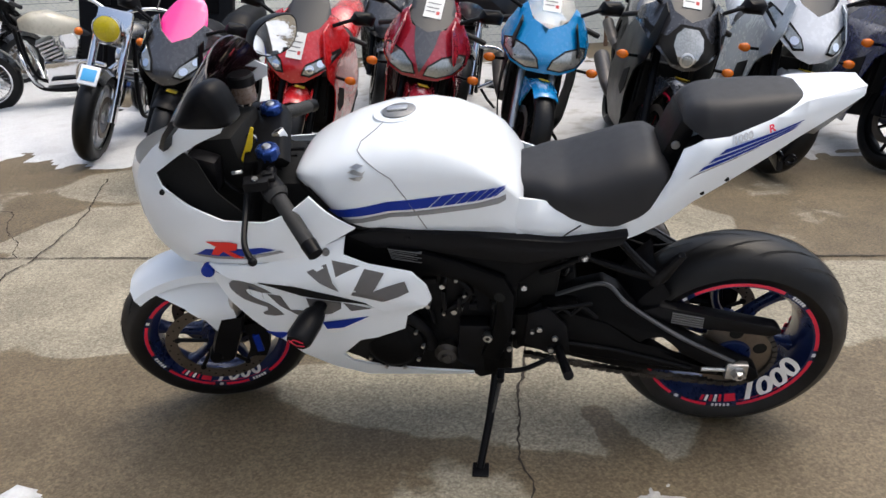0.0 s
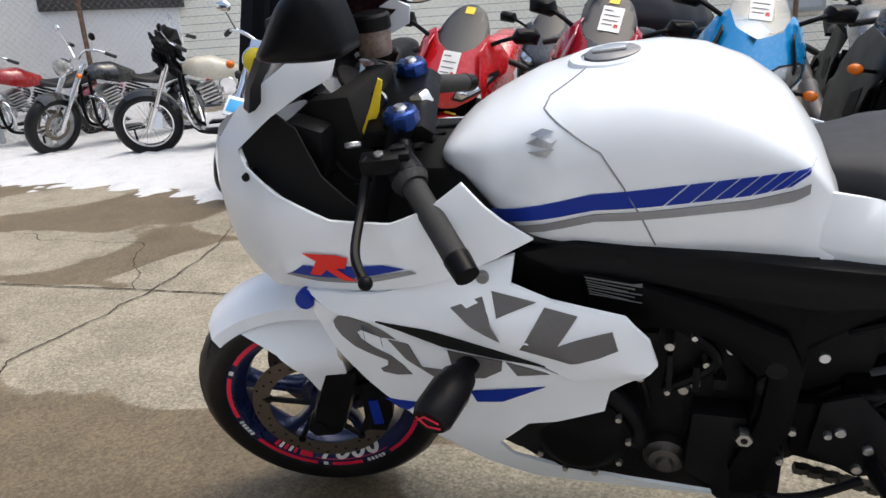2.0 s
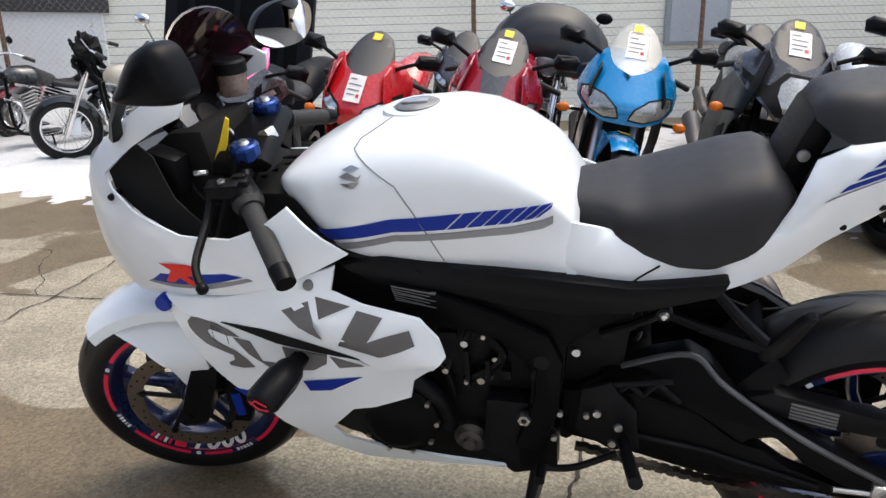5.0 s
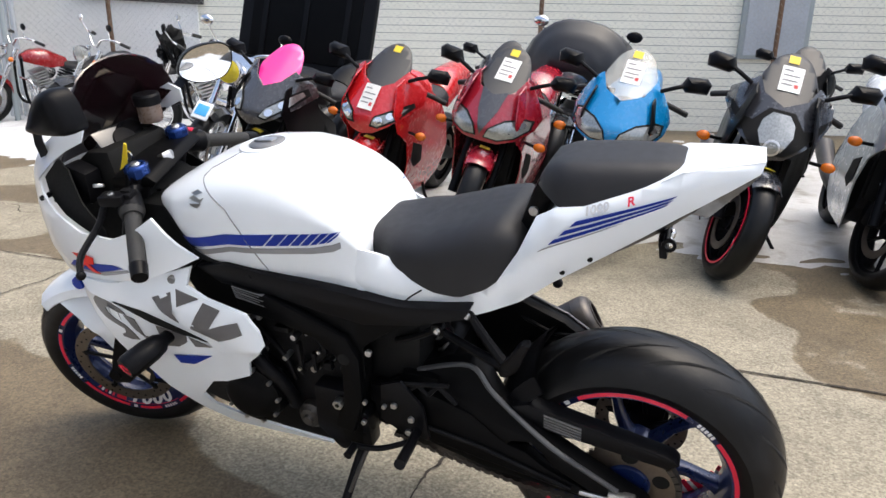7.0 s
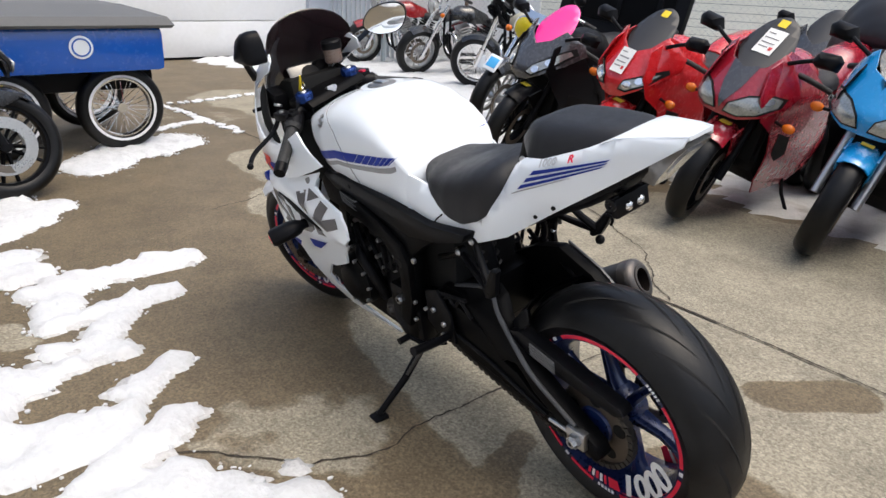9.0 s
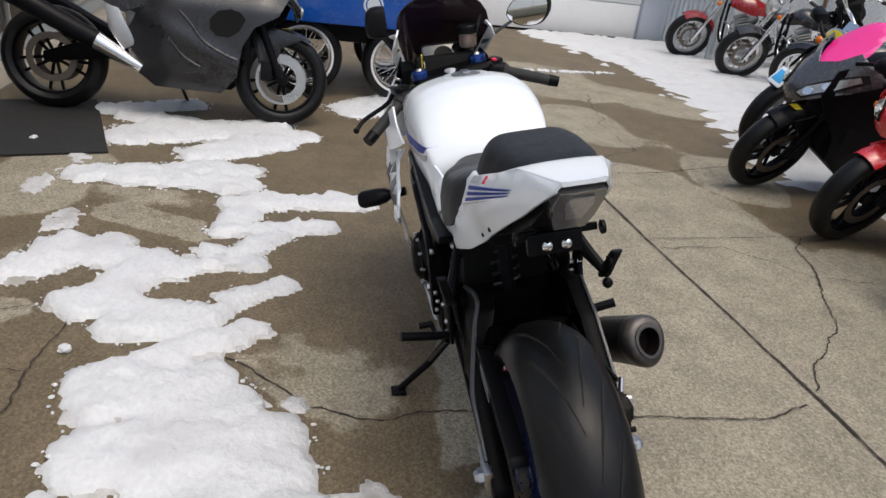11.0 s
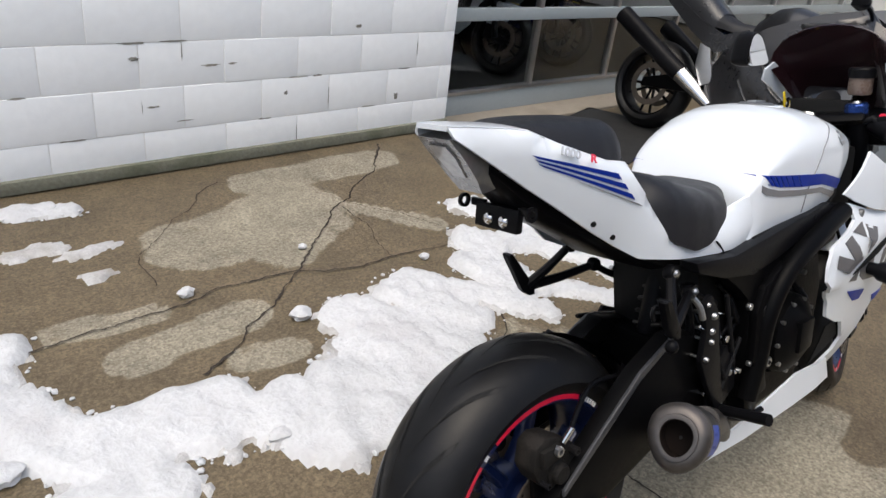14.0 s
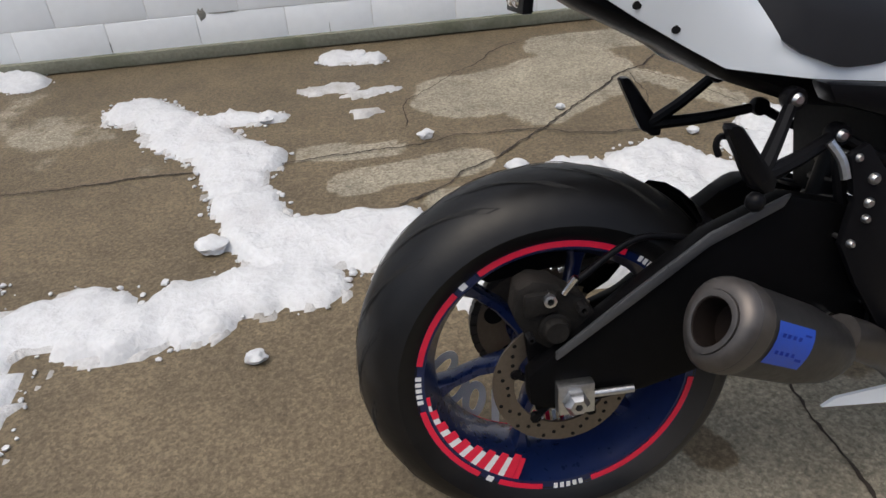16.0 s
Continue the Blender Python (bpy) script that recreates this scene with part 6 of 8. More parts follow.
for s in (-1, 1):
    part("mudguard_side", skin(bmesh.new(), [(-0.66, 0.556), (-0.60, 0.575), (-0.53, 0.56), (-0.475, 0.51), (-0.47, 0.44), (-0.495, 0.36), (-0.515, 0.31), (-0.53, 0.36), (-0.555, 0.44), (-0.60, 0.485), (-0.68, 0.525)], lambda x, z: s * (0.125 - 0.9 * max(0, z - 0.47) - 0.12 * max(0, 0.47 - z)), 0.004, 0.03), PEARL, fen)
    part("mudguard_bolt", disc(bmesh.new(), (-0.512, 0, 0.335), 0.007, s * 0.1, s * 0.118, 10), BLACK, fen)

# tank
TOP = [(-0.20, 0.865), (-0.185, 0.892), (-0.13, 0.925), (-0.06, 0.960), (0.03, 0.986), (0.13, 0.995), (0.19, 0.987), (0.25, 0.962), (0.30, 0.925), (0.335, 0.878), (0.357, 0.84)]
LOW = [(-0.20, 0.855), (-0.15, 0.85), (-0.10, 0.805), (-0.06, 0.772), (0.0, 0.758), (0.14, 0.748), (0.36, 0.735)]
HALF = [(-0.20, 0.07), (-0.185, 0.105), (-0.16, 0.135), (-0.10, 0.168), (-0.02, 0.184), (0.10, 0.186), (0.18, 0.180), (0.26, 0.172), (0.31, 0.163), (0.335, 0.154), (0.357, 0.142)]


def tank_y(x, z):
    lo, hi, w = curve_at(LOW, x), curve_at(TOP, x), curve_at(HALF, x)
    k = min(1, max(0, (x - 0.10) / 0.22))
    mid = lo + (hi - lo) * (0.42 + 0.36 * k)
    if z > mid:
        q = min(1, (z - mid) / (hi - mid))
        return w * max(0, 1 - q ** (3.6 - 1.7 * k)) ** (1 / (2.3 - 0.7 * k))
    q = min(1, (mid - z) / max(mid - lo, 0.01))
    base = w * 0.9 if x < 0.2 else w * 0.9 + (0.158 - w * 0.9) * min(1, (x - 0.2) / 0.12)
    return w + (base - w) * q * q


bm = bmesh.new()
rings = []
xs = [-0.20 + 0.557 * k / 44 for k in range(45)]
for x in xs:
    lo, hi = curve_at(LOW, x), curve_at(TOP, x)
    ring = []
    for k in range(22):
        z = lo + (hi - lo) * (1 - (1 - k / 21) ** 2.1)
        ring.append((x, -tank_y(x, z), z))
    ring += [(x, -p[1], p[2]) for p in ring[-2::-1]]
    rings.append(ring)
loft(bm, rings)
tank = part("fuel_tank", bm, PEARL, hero, "pearl white fuel tank with a blue stripe", 60)
side_l, side_r = (lambda x, z: -tank_y(x, z)), (lambda x, z: tank_y(x, z))
for f, back in ((side_l, 0.0), (side_r, 0.034)):
    shift = lambda shape: [(x + back * min(1, max(0, (0.34 - x) / 0.2)), z) for x, z in shape]
    cuts = [0.15, 0.183, 0.211, 0.235, 0.257, 0.277, 0.295]
    low_z = lambda x: curve_at([(-0.10, 0.785), (0.05, 0.822), (0.15, 0.830), (0.25, 0.841), (0.30, 0.852), (0.34, 0.868)], x)
    high_z = lambda x: curve_at([(-0.10, 0.810), (0.046, 0.846), (0.125, 0.855), (0.20, 0.862), (0.34, 0.876)], x)
    part("stripe", decal(bmesh.new(), shift([(-0.115, 0.803), (0.046, 0.846), (cuts[0] + 0.02, high_z(cuts[0] + 0.02)), (cuts[0] - 0.01, low_z(cuts[0] - 0.01)), (0.05, 0.822), (-0.085, 0.787)]), f), DECAL_BLUE, tank)
    for a, b in zip(cuts, cuts[1:] + [0.305]):
        part("stripe", decal(bmesh.new(), shift([(a - 0.006, low_z(a - 0.006)), (a + 0.024, high_z(a + 0.024)), (b + 0.0205, high_z(b + 0.0205)), (b - 0.0095, low_z(b - 0.0095))]), f), DECAL_BLUE, tank)
    part("stripe", decal(bmesh.new(), shift([(-0.08, 0.779), (0.05, 0.815), (0.15, 0.823), (0.25, 0.834), (0.30, 0.845), (0.318, 0.852), (0.318, 0.838), (0.30, 0.829), (0.25, 0.82), (0.15, 0.810), (0.05, 0.803), (-0.065, 0.768)]), f), DECAL_MID, tank)
    bm = bmesh.new()
    seam = [(0.03, 0.984), (-0.015, 0.962), (-0.02, 0.952), (0.02, 0.93), (0.06, 0.905), (0.088, 0.86), (0.111, 0.815), (0.135, 0.752)]
    seam = [(x + back * min(1, max(0, (z - 0.75) / 0.06)), z) for x, z in seam]
    fine = [(p[0] + (q[0] - p[0]) * i / 6, p[1] + (q[1] - p[1]) * i / 6) for p, q in zip(seam, seam[1:]) for i in range(6)]
    tube(bm, [(x, f(x, z) + (0.0006 if f(x, z) > 0 else -0.0006), z) for x, z in fine], 0.0013, 6)
    part("seam", bm, DECAL_MID, tank)
    for shape in ([(-0.045, 0.945), (-0.02, 0.957), (0.005, 0.953), (-0.02, 0.942)], [(-0.052, 0.930), (-0.03, 0.941), (0.0, 0.932), (0.012, 0.94), (0.0, 0.922), (-0.028, 0.926)], [(-0.048, 0.914), (-0.02, 0.918), (0.006, 0.922), (-0.01, 0.906), (-0.03, 0.908)]):
        part("badge", decal(bmesh.new(), [(-0.02 + 0.68 * (x + 0.022), 0.916 + 0.68 * (z - 0.93)) for x, z in shape], f, 0.003, 0.02), ALU, tank, "bright metal tank badge")
    part("edge_seal", tube(bmesh.new(), [(-0.17, f(-0.17, 0.86), 0.862), (-0.13, f(-0.13, 0.83), 0.826), (-0.08, f(-0.08, 0.785), 0.782), (-0.03, f(-0.03, 0.765), 0.76), (0.15, f(0.15, 0.75), 0.748), (0.34, f(0.34, 0.74), 0.738)], 0.006, 6), SHADOW_BLACK, tank)
capm = pose(0.06, 0, 0.9875, 0, -4, 0)
fc = part("fuel_cap", lathe(bmesh.new(), [(0, 0.006), (0.036, 0.006), (0.041, 0.003), (0.041, -0.004), (0, -0.004)], (0, 0, 0), capm @ pose(0, 0, 0, 90, 0, 0), 32), DULL_ALU, tank, "grey metal fuel cap")
part("cap_ring", lathe(bmesh.new(), [(0.046, 0.001), (0.062, 0.001), (0.066, -0.006), (0.046, -0.006)], (0, 0, 0), capm @ pose(0, 0, 0, 90, 0, 0), 40), PEARL, fc)
part("cap_flap", box(bmesh.new(), (-0.028, -0.012, 0.005), (0.022, 0.012, 0.011), capm, 0.003), ALU, fc)

# seats
def cushion(name, tops, lows, halves, x0, x1, material, label, n=16, flat=2.6):
    rings = []
    for k in range(n + 1):
        x = x0 + (x1 - x0) * k / n
        lo, hi, w = curve_at(lows, x), curve_at(tops, x), curve_at(halves, x)
        ring = []
        for i in range(17):
            a = math.pi * i / 16
            c, s = math.cos(a), math.sin(a)
            ring.append((x, w * math.copysign(abs(c) ** (2 / flat), c), lo + (hi - lo) * s ** (2 / flat)))
        rings.append(ring)
    return part(name, loft(bmesh.new(), rings), material, hero, label, 50)


cushion("rider_seat", [(0.315, 0.828), (0.335, 0.850), (0.40, 0.856), (0.46, 0.862), (0.53, 0.884), (0.59, 0.905), (0.645, 0.916), (0.672, 0.905), (0.69, 0.875)], [(0.315, 0.805), (0.40, 0.798), (0.45, 0.784), (0.52, 0.764), (0.57, 0.764), (0.62, 0.785), (0.66, 0.815), (0.69, 0.865)],
        [(0.315, 0.070), (0.345, 0.093), (0.385, 0.112), (0.42, 0.140), (0.50, 0.158), (0.57, 0.161), (0.63, 0.153), (0.67, 0.132), (0.69, 0.105)], 0.315, 0.69, VINYL, "black vinyl rider seat", 26, 3.6)
rings = []
for k in range(21):
    x = 0.706 + 0.269 * k / 20
    w = curve_at([(0.695, 0.058), (0.715, 0.08), (0.755, 0.110), (0.80, 0.112), (0.88, 0.097), (0.94, 0.076), (0.975, 0.045)], x)
    hi = curve_at([(0.706, 0.995), (0.716, 1.014), (0.75, 1.026), (0.85, 1.034), (0.93, 1.037), (0.975, 1.031)], x)
    lo = curve_at([(0.695, 0.99), (0.72, 0.972), (0.757, 0.954), (0.80, 0.966), (0.852, 0.986), (0.9, 1.004), (0.975, 1.028)], x)
    rings.append([(x, w * math.copysign(abs(q / 10) ** 0.8, q), lo + (hi - lo) * (1 - abs(q / 10) ** 4.5)) for q in range(-10, 11)])
part("pillion_seat", loft(bmesh.new(), rings), VINYL, hero, "black vinyl pillion pad", 70)
part("seat_bracket", slab(bmesh.new(), [(0.655, 0.86), (0.70, 0.87), (0.735, 0.955), (0.705, 0.992), (0.69, 0.955)], -0.068, 0.068, 0.008), BLACK, hero, "black seat support with a lock")
part("seat_lock", disc(bmesh.new(), (0.697, 0, 0.925), 0.010, -0.073, -0.06, 14), ALU, hero)

# tail
def tail_surf(s):
    def f(x, z):
        w = curve_at([(0.30, 0.154), (0.345, 0.157), (0.41, 0.163), (0.55, 0.156), (0.65, 0.145), (0.74, 0.137), (0.81, 0.127), (0.90, 0.106), (0.968, 0.084), (1.05, 0.058), (1.08, 0.047)], x)
        ridge = curve_at([(0.30, 0.77), (0.55, 0.768), (0.62, 0.782), (0.68, 0.846), (0.74, 0.930), (0.81, 0.957), (0.90, 0.993), (0.955, 1.018), (1.06, 1.034)], x)
        d = z - ridge
        return s * (w - (curve_at([(0.3, 1.2), (0.70, 0.9), (0.95, 1.9)], x) * d * d - 0.10 * d if d < 0 else curve_at([(0.35, 0.15), (0.42, 0.7), (0.52, 0.7), (0.7, 0.8), (0.8, 1.3), (1.05, 1.0)], x) * d))
    return f


TAIL = [(0.332, 0.722), (0.330, 0.835), (0.352, 0.832), (0.41, 0.815), (0.45, 0.796), (0.50, 0.774), (0.56, 0.768), (0.60, 0.783), (0.645, 0.805), (0.682, 0.865), (0.71, 0.93), (0.748, 0.956), (0.80, 0.966), (0.90, 1.004), (0.955, 1.030), (1.0, 1.037), (1.05, 1.043), (1.084, 1.046), (1.078, 1.026), (0.95, 0.936), (0.806, 0.838), (0.683, 0.752), (0.60, 0.717), (0.47, 0.705), (0.37, 0.710)]
TAIL_RIGHT = TAIL[:20] + [(0.806, 0.836), (0.70, 0.770), (0.60, 0.752), (0.47, 0.737), (0.37, 0.732)]
for s in (-1, 1):
    f = tail_surf(s)
    tl = part("tail_fairing", skin(bmesh.new(), TAIL if s < 0 else TAIL_RIGHT, f, 0.006, 0.03), PEARL, hero, "pearl white tail fairing with dark blue stripes", 55)
    for i in range(4):
        x0, z0, tip = 0.790 - 0.0195 * i, 0.944 - 0.0205 * i, 0.953 - 0.006 * i
        zt = 0.9905 - 0.0075 * i
        h0, h1 = (0.0125, 0.0062) if i < 3 else (0.007, 0.004)
        part("stripe", decal(bmesh.new(), [(x0, z0), (tip, zt), (tip - 0.010, zt - h1), (x0 - 0.011, z0 - h0)], f), DECAL_BLUE if i < 3 else DECAL_MID, tl)
    for words, x, z, m in (("1000", 0.822 if s < 0 else 0.896, 0.967 if s < 0 else 0.9905, SILVER_PAINT), ("R", 0.879 if s < 0 else 0.845, 0.985 if s < 0 else 0.975, DECAL_RED)):
        at = Matrix.Translation((x, f(x, z) + s * 0.006, z)) @ Matrix.Rotation(0 if s < 0 else math.pi, 4, "Z") @ Matrix.Rotation(radians(90 - 37), 4, "X") @ Matrix.Rotation(radians(21 if s < 0 else -21), 4, "Z")
        put_text(tl, words, 0.022, at, m, "tail_lettering", 0.3)
    part("seam", tube(bmesh.new(), [(0.49, f(0.49, 0.765), 0.766), (0.46, f(0.46, 0.74), 0.742), (0.43, f(0.43, 0.71), 0.71)], 0.002, 6), CAST, tl)
    bm = bmesh.new()
    for x, z in ((0.762, 0.822), (0.812, 0.855)):
        disc(bm, (x, 0, z), 0.006, s * 0.06, abs(f(x, z)) * s + s * 0.0015, 10)
    pieces("fairing_bolt", bm, SHADOW_BLACK, tl)
# rear deck and lamp
rings = []
deck_edge = [(0.90, 1.004), (0.955, 1.030), (1.0, 1.037), (1.05, 1.043), (1.084, 1.046)]
for k in range(11):
    x = 0.925 + 0.159 * k / 10
    ze = curve_at(deck_edge, x) - 0.001
    ye, zc = tail_surf(1)(x, ze) + 0.0012, ze + curve_at([(0.925, 0.006), (1.0, 0.003), (1.084, 0.0)], x)
    rings.append([(x, ye * a, ze + (zc - ze) * (1 - abs(a) ** 3)) for a in (-1, -0.85, -0.6, -0.3, 0, 0.3, 0.6, 0.85, 1)] + [(x, ye * a, ze - 0.008) for a in (0.9, 0, -0.9)])
part("tail_deck", loft(bmesh.new(), rings), PEARL, hero, "", 50)
lamp = part("tail_lamp", loft(bmesh.new(), [[(x + 0.02, w * a, z) for a in (-1, -0.5, 0, 0.5, 1)] + [(x - 0.05, w * a, z + 0.01) for a in (1, 0.5, 0, -0.5, -1)] for x, z, w in ((1.062, 1.024, 0.038), (1.037, 0.995, 0.041), (1.005, 0.955, 0.036), (0.985, 0.928, 0.027))]), LENS, hero, "smoked tail lamp")
part("lamp_window", loft(bmesh.new(), [[(x, w * a, z) for a in (-1, 1)] + [(x - 0.01, w * a, z) for a in (1, -1)] for x, z, w in ((1.076, 1.012, 0.020), (1.0585, 0.992, 0.024), (1.028, 0.955, 0.014))]), CLEAR_LENS, lamp, "pale clear lens")
part("lamp_core", box(bmesh.new(), (-0.01, -0.035, -0.008), (0.012, 0.035, 0.008), pose(1.02, 0, 0.98, 0, 35, 0), 0.003), CAST, lamp)
under = part("undertail", loft(bmesh.new(), [[(x, w * a, z + h * b) for a, b in ((-1, 1), (-1, 0.2), (-0.7, 0), (0.7, 0), (1, 0.2), (1, 1))] for x, z, w, h in ((0.47, 0.685, 0.085, 0.06), (0.56, 0.70, 0.085, 0.07), (0.66, 0.738, 0.08, 0.09), (0.76, 0.796, 0.07, 0.08), (0.86, 0.848, 0.055, 0.075), (0.93, 0.893, 0.046, 0.07), (1.0, 0.955, 0.042, 0.05))]), BLACK, hero, "black undertail")
shock = part("rear_shock", tube(bmesh.new(), [(0.42, 0.0, 0.70), (0.47, 0.0, 0.50)], 0.024, 14, False), BLACK, hero, "black rear shock with a dark spring")
part("shock_spring", tube(bmesh.new(), [(0.425 + 0.0425 * k / 40 + 0.012 * math.sin(k * 0.9), 0.034 * math.cos(k * 0.9), 0.68 - 0.16 * k / 40 + 0.003 * math.sin(k * 0.9)) for k in range(41)], 0.005, 6), DARK_STEEL, shock)
pl = part("plate_bracket", slab(bmesh.new(), [(0.925, 0.892), (0.94, 0.892), (0.945, 0.85), (0.93, 0.85)], -0.058, 0.045, 0.004), BLACK, under, "black plate bracket with two bright bolts")
for y in (-0.022, 0.014):
    part("bracket_bolt", blob(bmesh.new(), (0.944, y, 0.868), (0.008, 0.0115, 0.0115), 2, 0), CHROME, pl)
for s in (-1, 1):
    bm = lathe(bmesh.new(), [(0.007, -0.003), (0.013, -0.003), (0.013, 0.003), (0.007, 0.003), (0.007, -0.003)], (0.947, s * 0.08, 0.892), None, 14)
    part("bracket_eye", bm, BLACK, pl)
    part("bracket_arm", box(bmesh.new(), (0.928, min(s * 0.04, s * 0.075), 0.882), (0.936, max(s * 0.04, s * 0.075), 0.896), None, 0.002), BLACK, pl)

# exhaust
bm = bmesh.new()
rings = []
axis = (Vector((0.545, 0.192, 0.368)), Vector((0.765, 0.262, 0.487)))
d = (axis[1] - axis[0]).normalized()
sx = d.cross(Vector((0, 0, 1))).normalized()
sz = sx.cross(d)
def oval(c, r, k=1.0):
    return [c + 0.87 * r * ((math.cos(a) * (0.92 + 0.12 * math.sin(a))) * sx + (math.sin(a) * 1.06) * sz * k) for a in [i * math.tau / 28 for i in range(28)]]
for t, r in ((0, 0.04), (0.1, 0.052), (0.35, 0.062), (0.8, 0.066), (0.93, 0.066), (0.94, 0.068), (0.96, 0.060), (0.96, 0.042), (0.95, 0.038), (0.80, 0.036)):
    rings.append(oval(axis[0].lerp(axis[1], t), r))
muff = part("muffler", loft(bm, rings), MUFFLER_BODY, hero, "short black muffler with a heat-stained end and a blue label", 45)
part("end_cap", loft(bmesh.new(), [oval(axis[0].lerp(axis[1], t), r) for t, r in ((0.84, 0.0672), (0.85, 0.0682), (0.93, 0.0682), (0.965, 0.066), (1.004, 0.056), (1.008, 0.046), (0.99, 0.042))], True, False), MUFFLER, muff, "heat-stained metal end cap", 45)
part("muffler_bore", loft(bmesh.new(), [oval(axis[0].lerp(axis[1], t), k) for t, k in ((1.012, 0.036), (1.012, 0.034), (0.85, 0.034), (0.84, 0.004))], True, False), MUFFLER_IN, muff)
part("muffler_ring", loft(bmesh.new(), [oval(axis[0].lerp(axis[1], t), r) for t, r in ((0.97, 0.046), (1.02, 0.045), (1.022, 0.041), (1.02, 0.036), (0.97, 0.036))], True, False), MUFFLER, muff)
bm = bmesh.new()
rows = []
for t in (0.52, 0.62, 0.72, 0.81):
    c = axis[0].lerp(axis[1], t)
    rows.append([bm.verts.new(c + 0.872 * (0.0655 + 0.004 * (t - 0.42)) * ((math.cos(a) * (0.92 + 0.12 * math.sin(a))) * sx + math.sin(a) * 1.06 * sz)) for a in [radians(146 + 11 * i) for i in range(6)]])
for a, b in zip(rows, rows[1:]):
    for k in range(5):
        bm.faces.new((a[k], a[k + 1], b[k + 1], b[k]))
part("maker_label", bm, LABEL_BLUE, muff)
bm = bmesh.new()
for t0, t1, a0, a1 in ((0.55, 0.60, 155, 190), (0.62, 0.645, 160, 186), (0.665, 0.69, 160, 186), (0.71, 0.735, 160, 186), (0.75, 0.775, 160, 186)):
    q = []
    for t, a in ((t0, a0), (t1, a0), (t1, a1), (t0, a1)):
        a = radians(a)
        q.append(bm.verts.new(axis[0].lerp(axis[1], t) + 0.883 * (0.0655 + 0.004 * (t - 0.42)) * ((math.cos(a) * (0.92 + 0.12 * math.sin(a))) * sx + math.sin(a) * 1.06 * sz)))
    bm.faces.new(q)
part("label_print", bm, DECAL_BLUE, muff)
part("exhaust_pipe", tube(bmesh.new(), [(0.54, 0.195, 0.40), (0.44, 0.165, 0.34), (0.32, 0.12, 0.24), (0.15, 0.04, 0.2), (-0.05, 0.0, 0.22)], 0.03, 14), MUFFLER, muff)

# kickstand, pegs, shift lever
ks = part("kickstand", tube(bmesh.new(), [(0.285, -0.14, 0.27), (0.268, -0.22, 0.17), (0.243, -0.318, 0.075)], (0.013, 0.010), 10, False), BLACK, hero, "black kickstand")
part("stand_foot", box(bmesh.new(), (0.222, -0.345, 0.056), (0.268, -0.298, 0.076), pose(0, 0, 0, 0, 0, 0), 0.005), BLACK, ks)
part("stand_spring", rod(bmesh.new(), (0.30, -0.15, 0.27), (0.275, -0.215, 0.185), 0.006, 8), DARK_STEEL, ks)
for s in (-1, 1):
    pg = part("foot_peg", tube(bmesh.new(), [(0.45, s * 0.165, 0.385), (0.455, s * 0.20, 0.39), (0.47, s * 0.295, 0.415)], (0.011, 0.013), 10, False), BLACK, hero, "black rider foot peg")
    part("heel_plate", slab(bmesh.new(), [(0.36, 0.40), (0.43, 0.36), (0.48, 0.37), (0.47, 0.46), (0.42, 0.52), (0.37, 0.50)], s * 0.155, s * 0.165, 0.004), BLACK, pg)
    part("foot_lever", tube(bmesh.new(), [(0.44, s * 0.17, 0.36), (0.36, s * 0.19, 0.33), (0.29, s * 0.2, 0.33)], 0.007, 8), BLACK, pg)
    bm = bmesh.new()
    for x, z in ((0.40, 0.45), (0.44, 0.42), (0.43, 0.38)):
        disc(bm, (x, 0, z), 0.008, s * 0.16, s * 0.172, 10)
    pieces("peg_bolt", bm, ALU, pg)
part("shift_toe", rod(bmesh.new(), (0.30, -0.2, 0.33), (0.30, -0.235, 0.33), 0.010), BLACK, hero)


# ---- the other motorcycles; origin under the front axle, x to the tail
def face_skin(bm, outline, depth, thick=0.006, step=0.04):
    """A curved panel seen from the front: outline (y, z), x = depth(y, z)."""
    tmp = skin(bmesh.new(), outline, lambda a, z: depth(a, z) + 10, thick, step)
    base = {v: bm.verts.new((v.co.y - 10, v.co.x, v.co.z)) for v in tmp.verts}
    for f in tmp.faces:
        bm.faces.new([base[v] for v in f.verts])
    tmp.free()
    return bm


def pillow(parent, name, tops, lows, halves, x0, x1, material, label="", n=14, flat=2.5):
    rings = []
    for k in range(n + 1):
        x = x0 + (x1 - x0) * k / n
        lo, hi, w = curve_at(lows, x), curve_at(tops, x), curve_at(halves, x)
        ring = []
        for i in range(13):
            a = math.pi * i / 12
            c, s = math.cos(a), math.sin(a)
            ring.append((x, w * math.copysign(abs(c) ** (2 / flat), c), lo + (hi - lo) * s ** (2 / flat)))
        rings.append(ring)
    return part(name, loft(bmesh.new(), rings), material, parent, label, 50)


def paint(name, c, second=None):
    return mat(name, c, 0.26, 0, 0.05, 6, coat=0.8, second=second, amount=0.3)


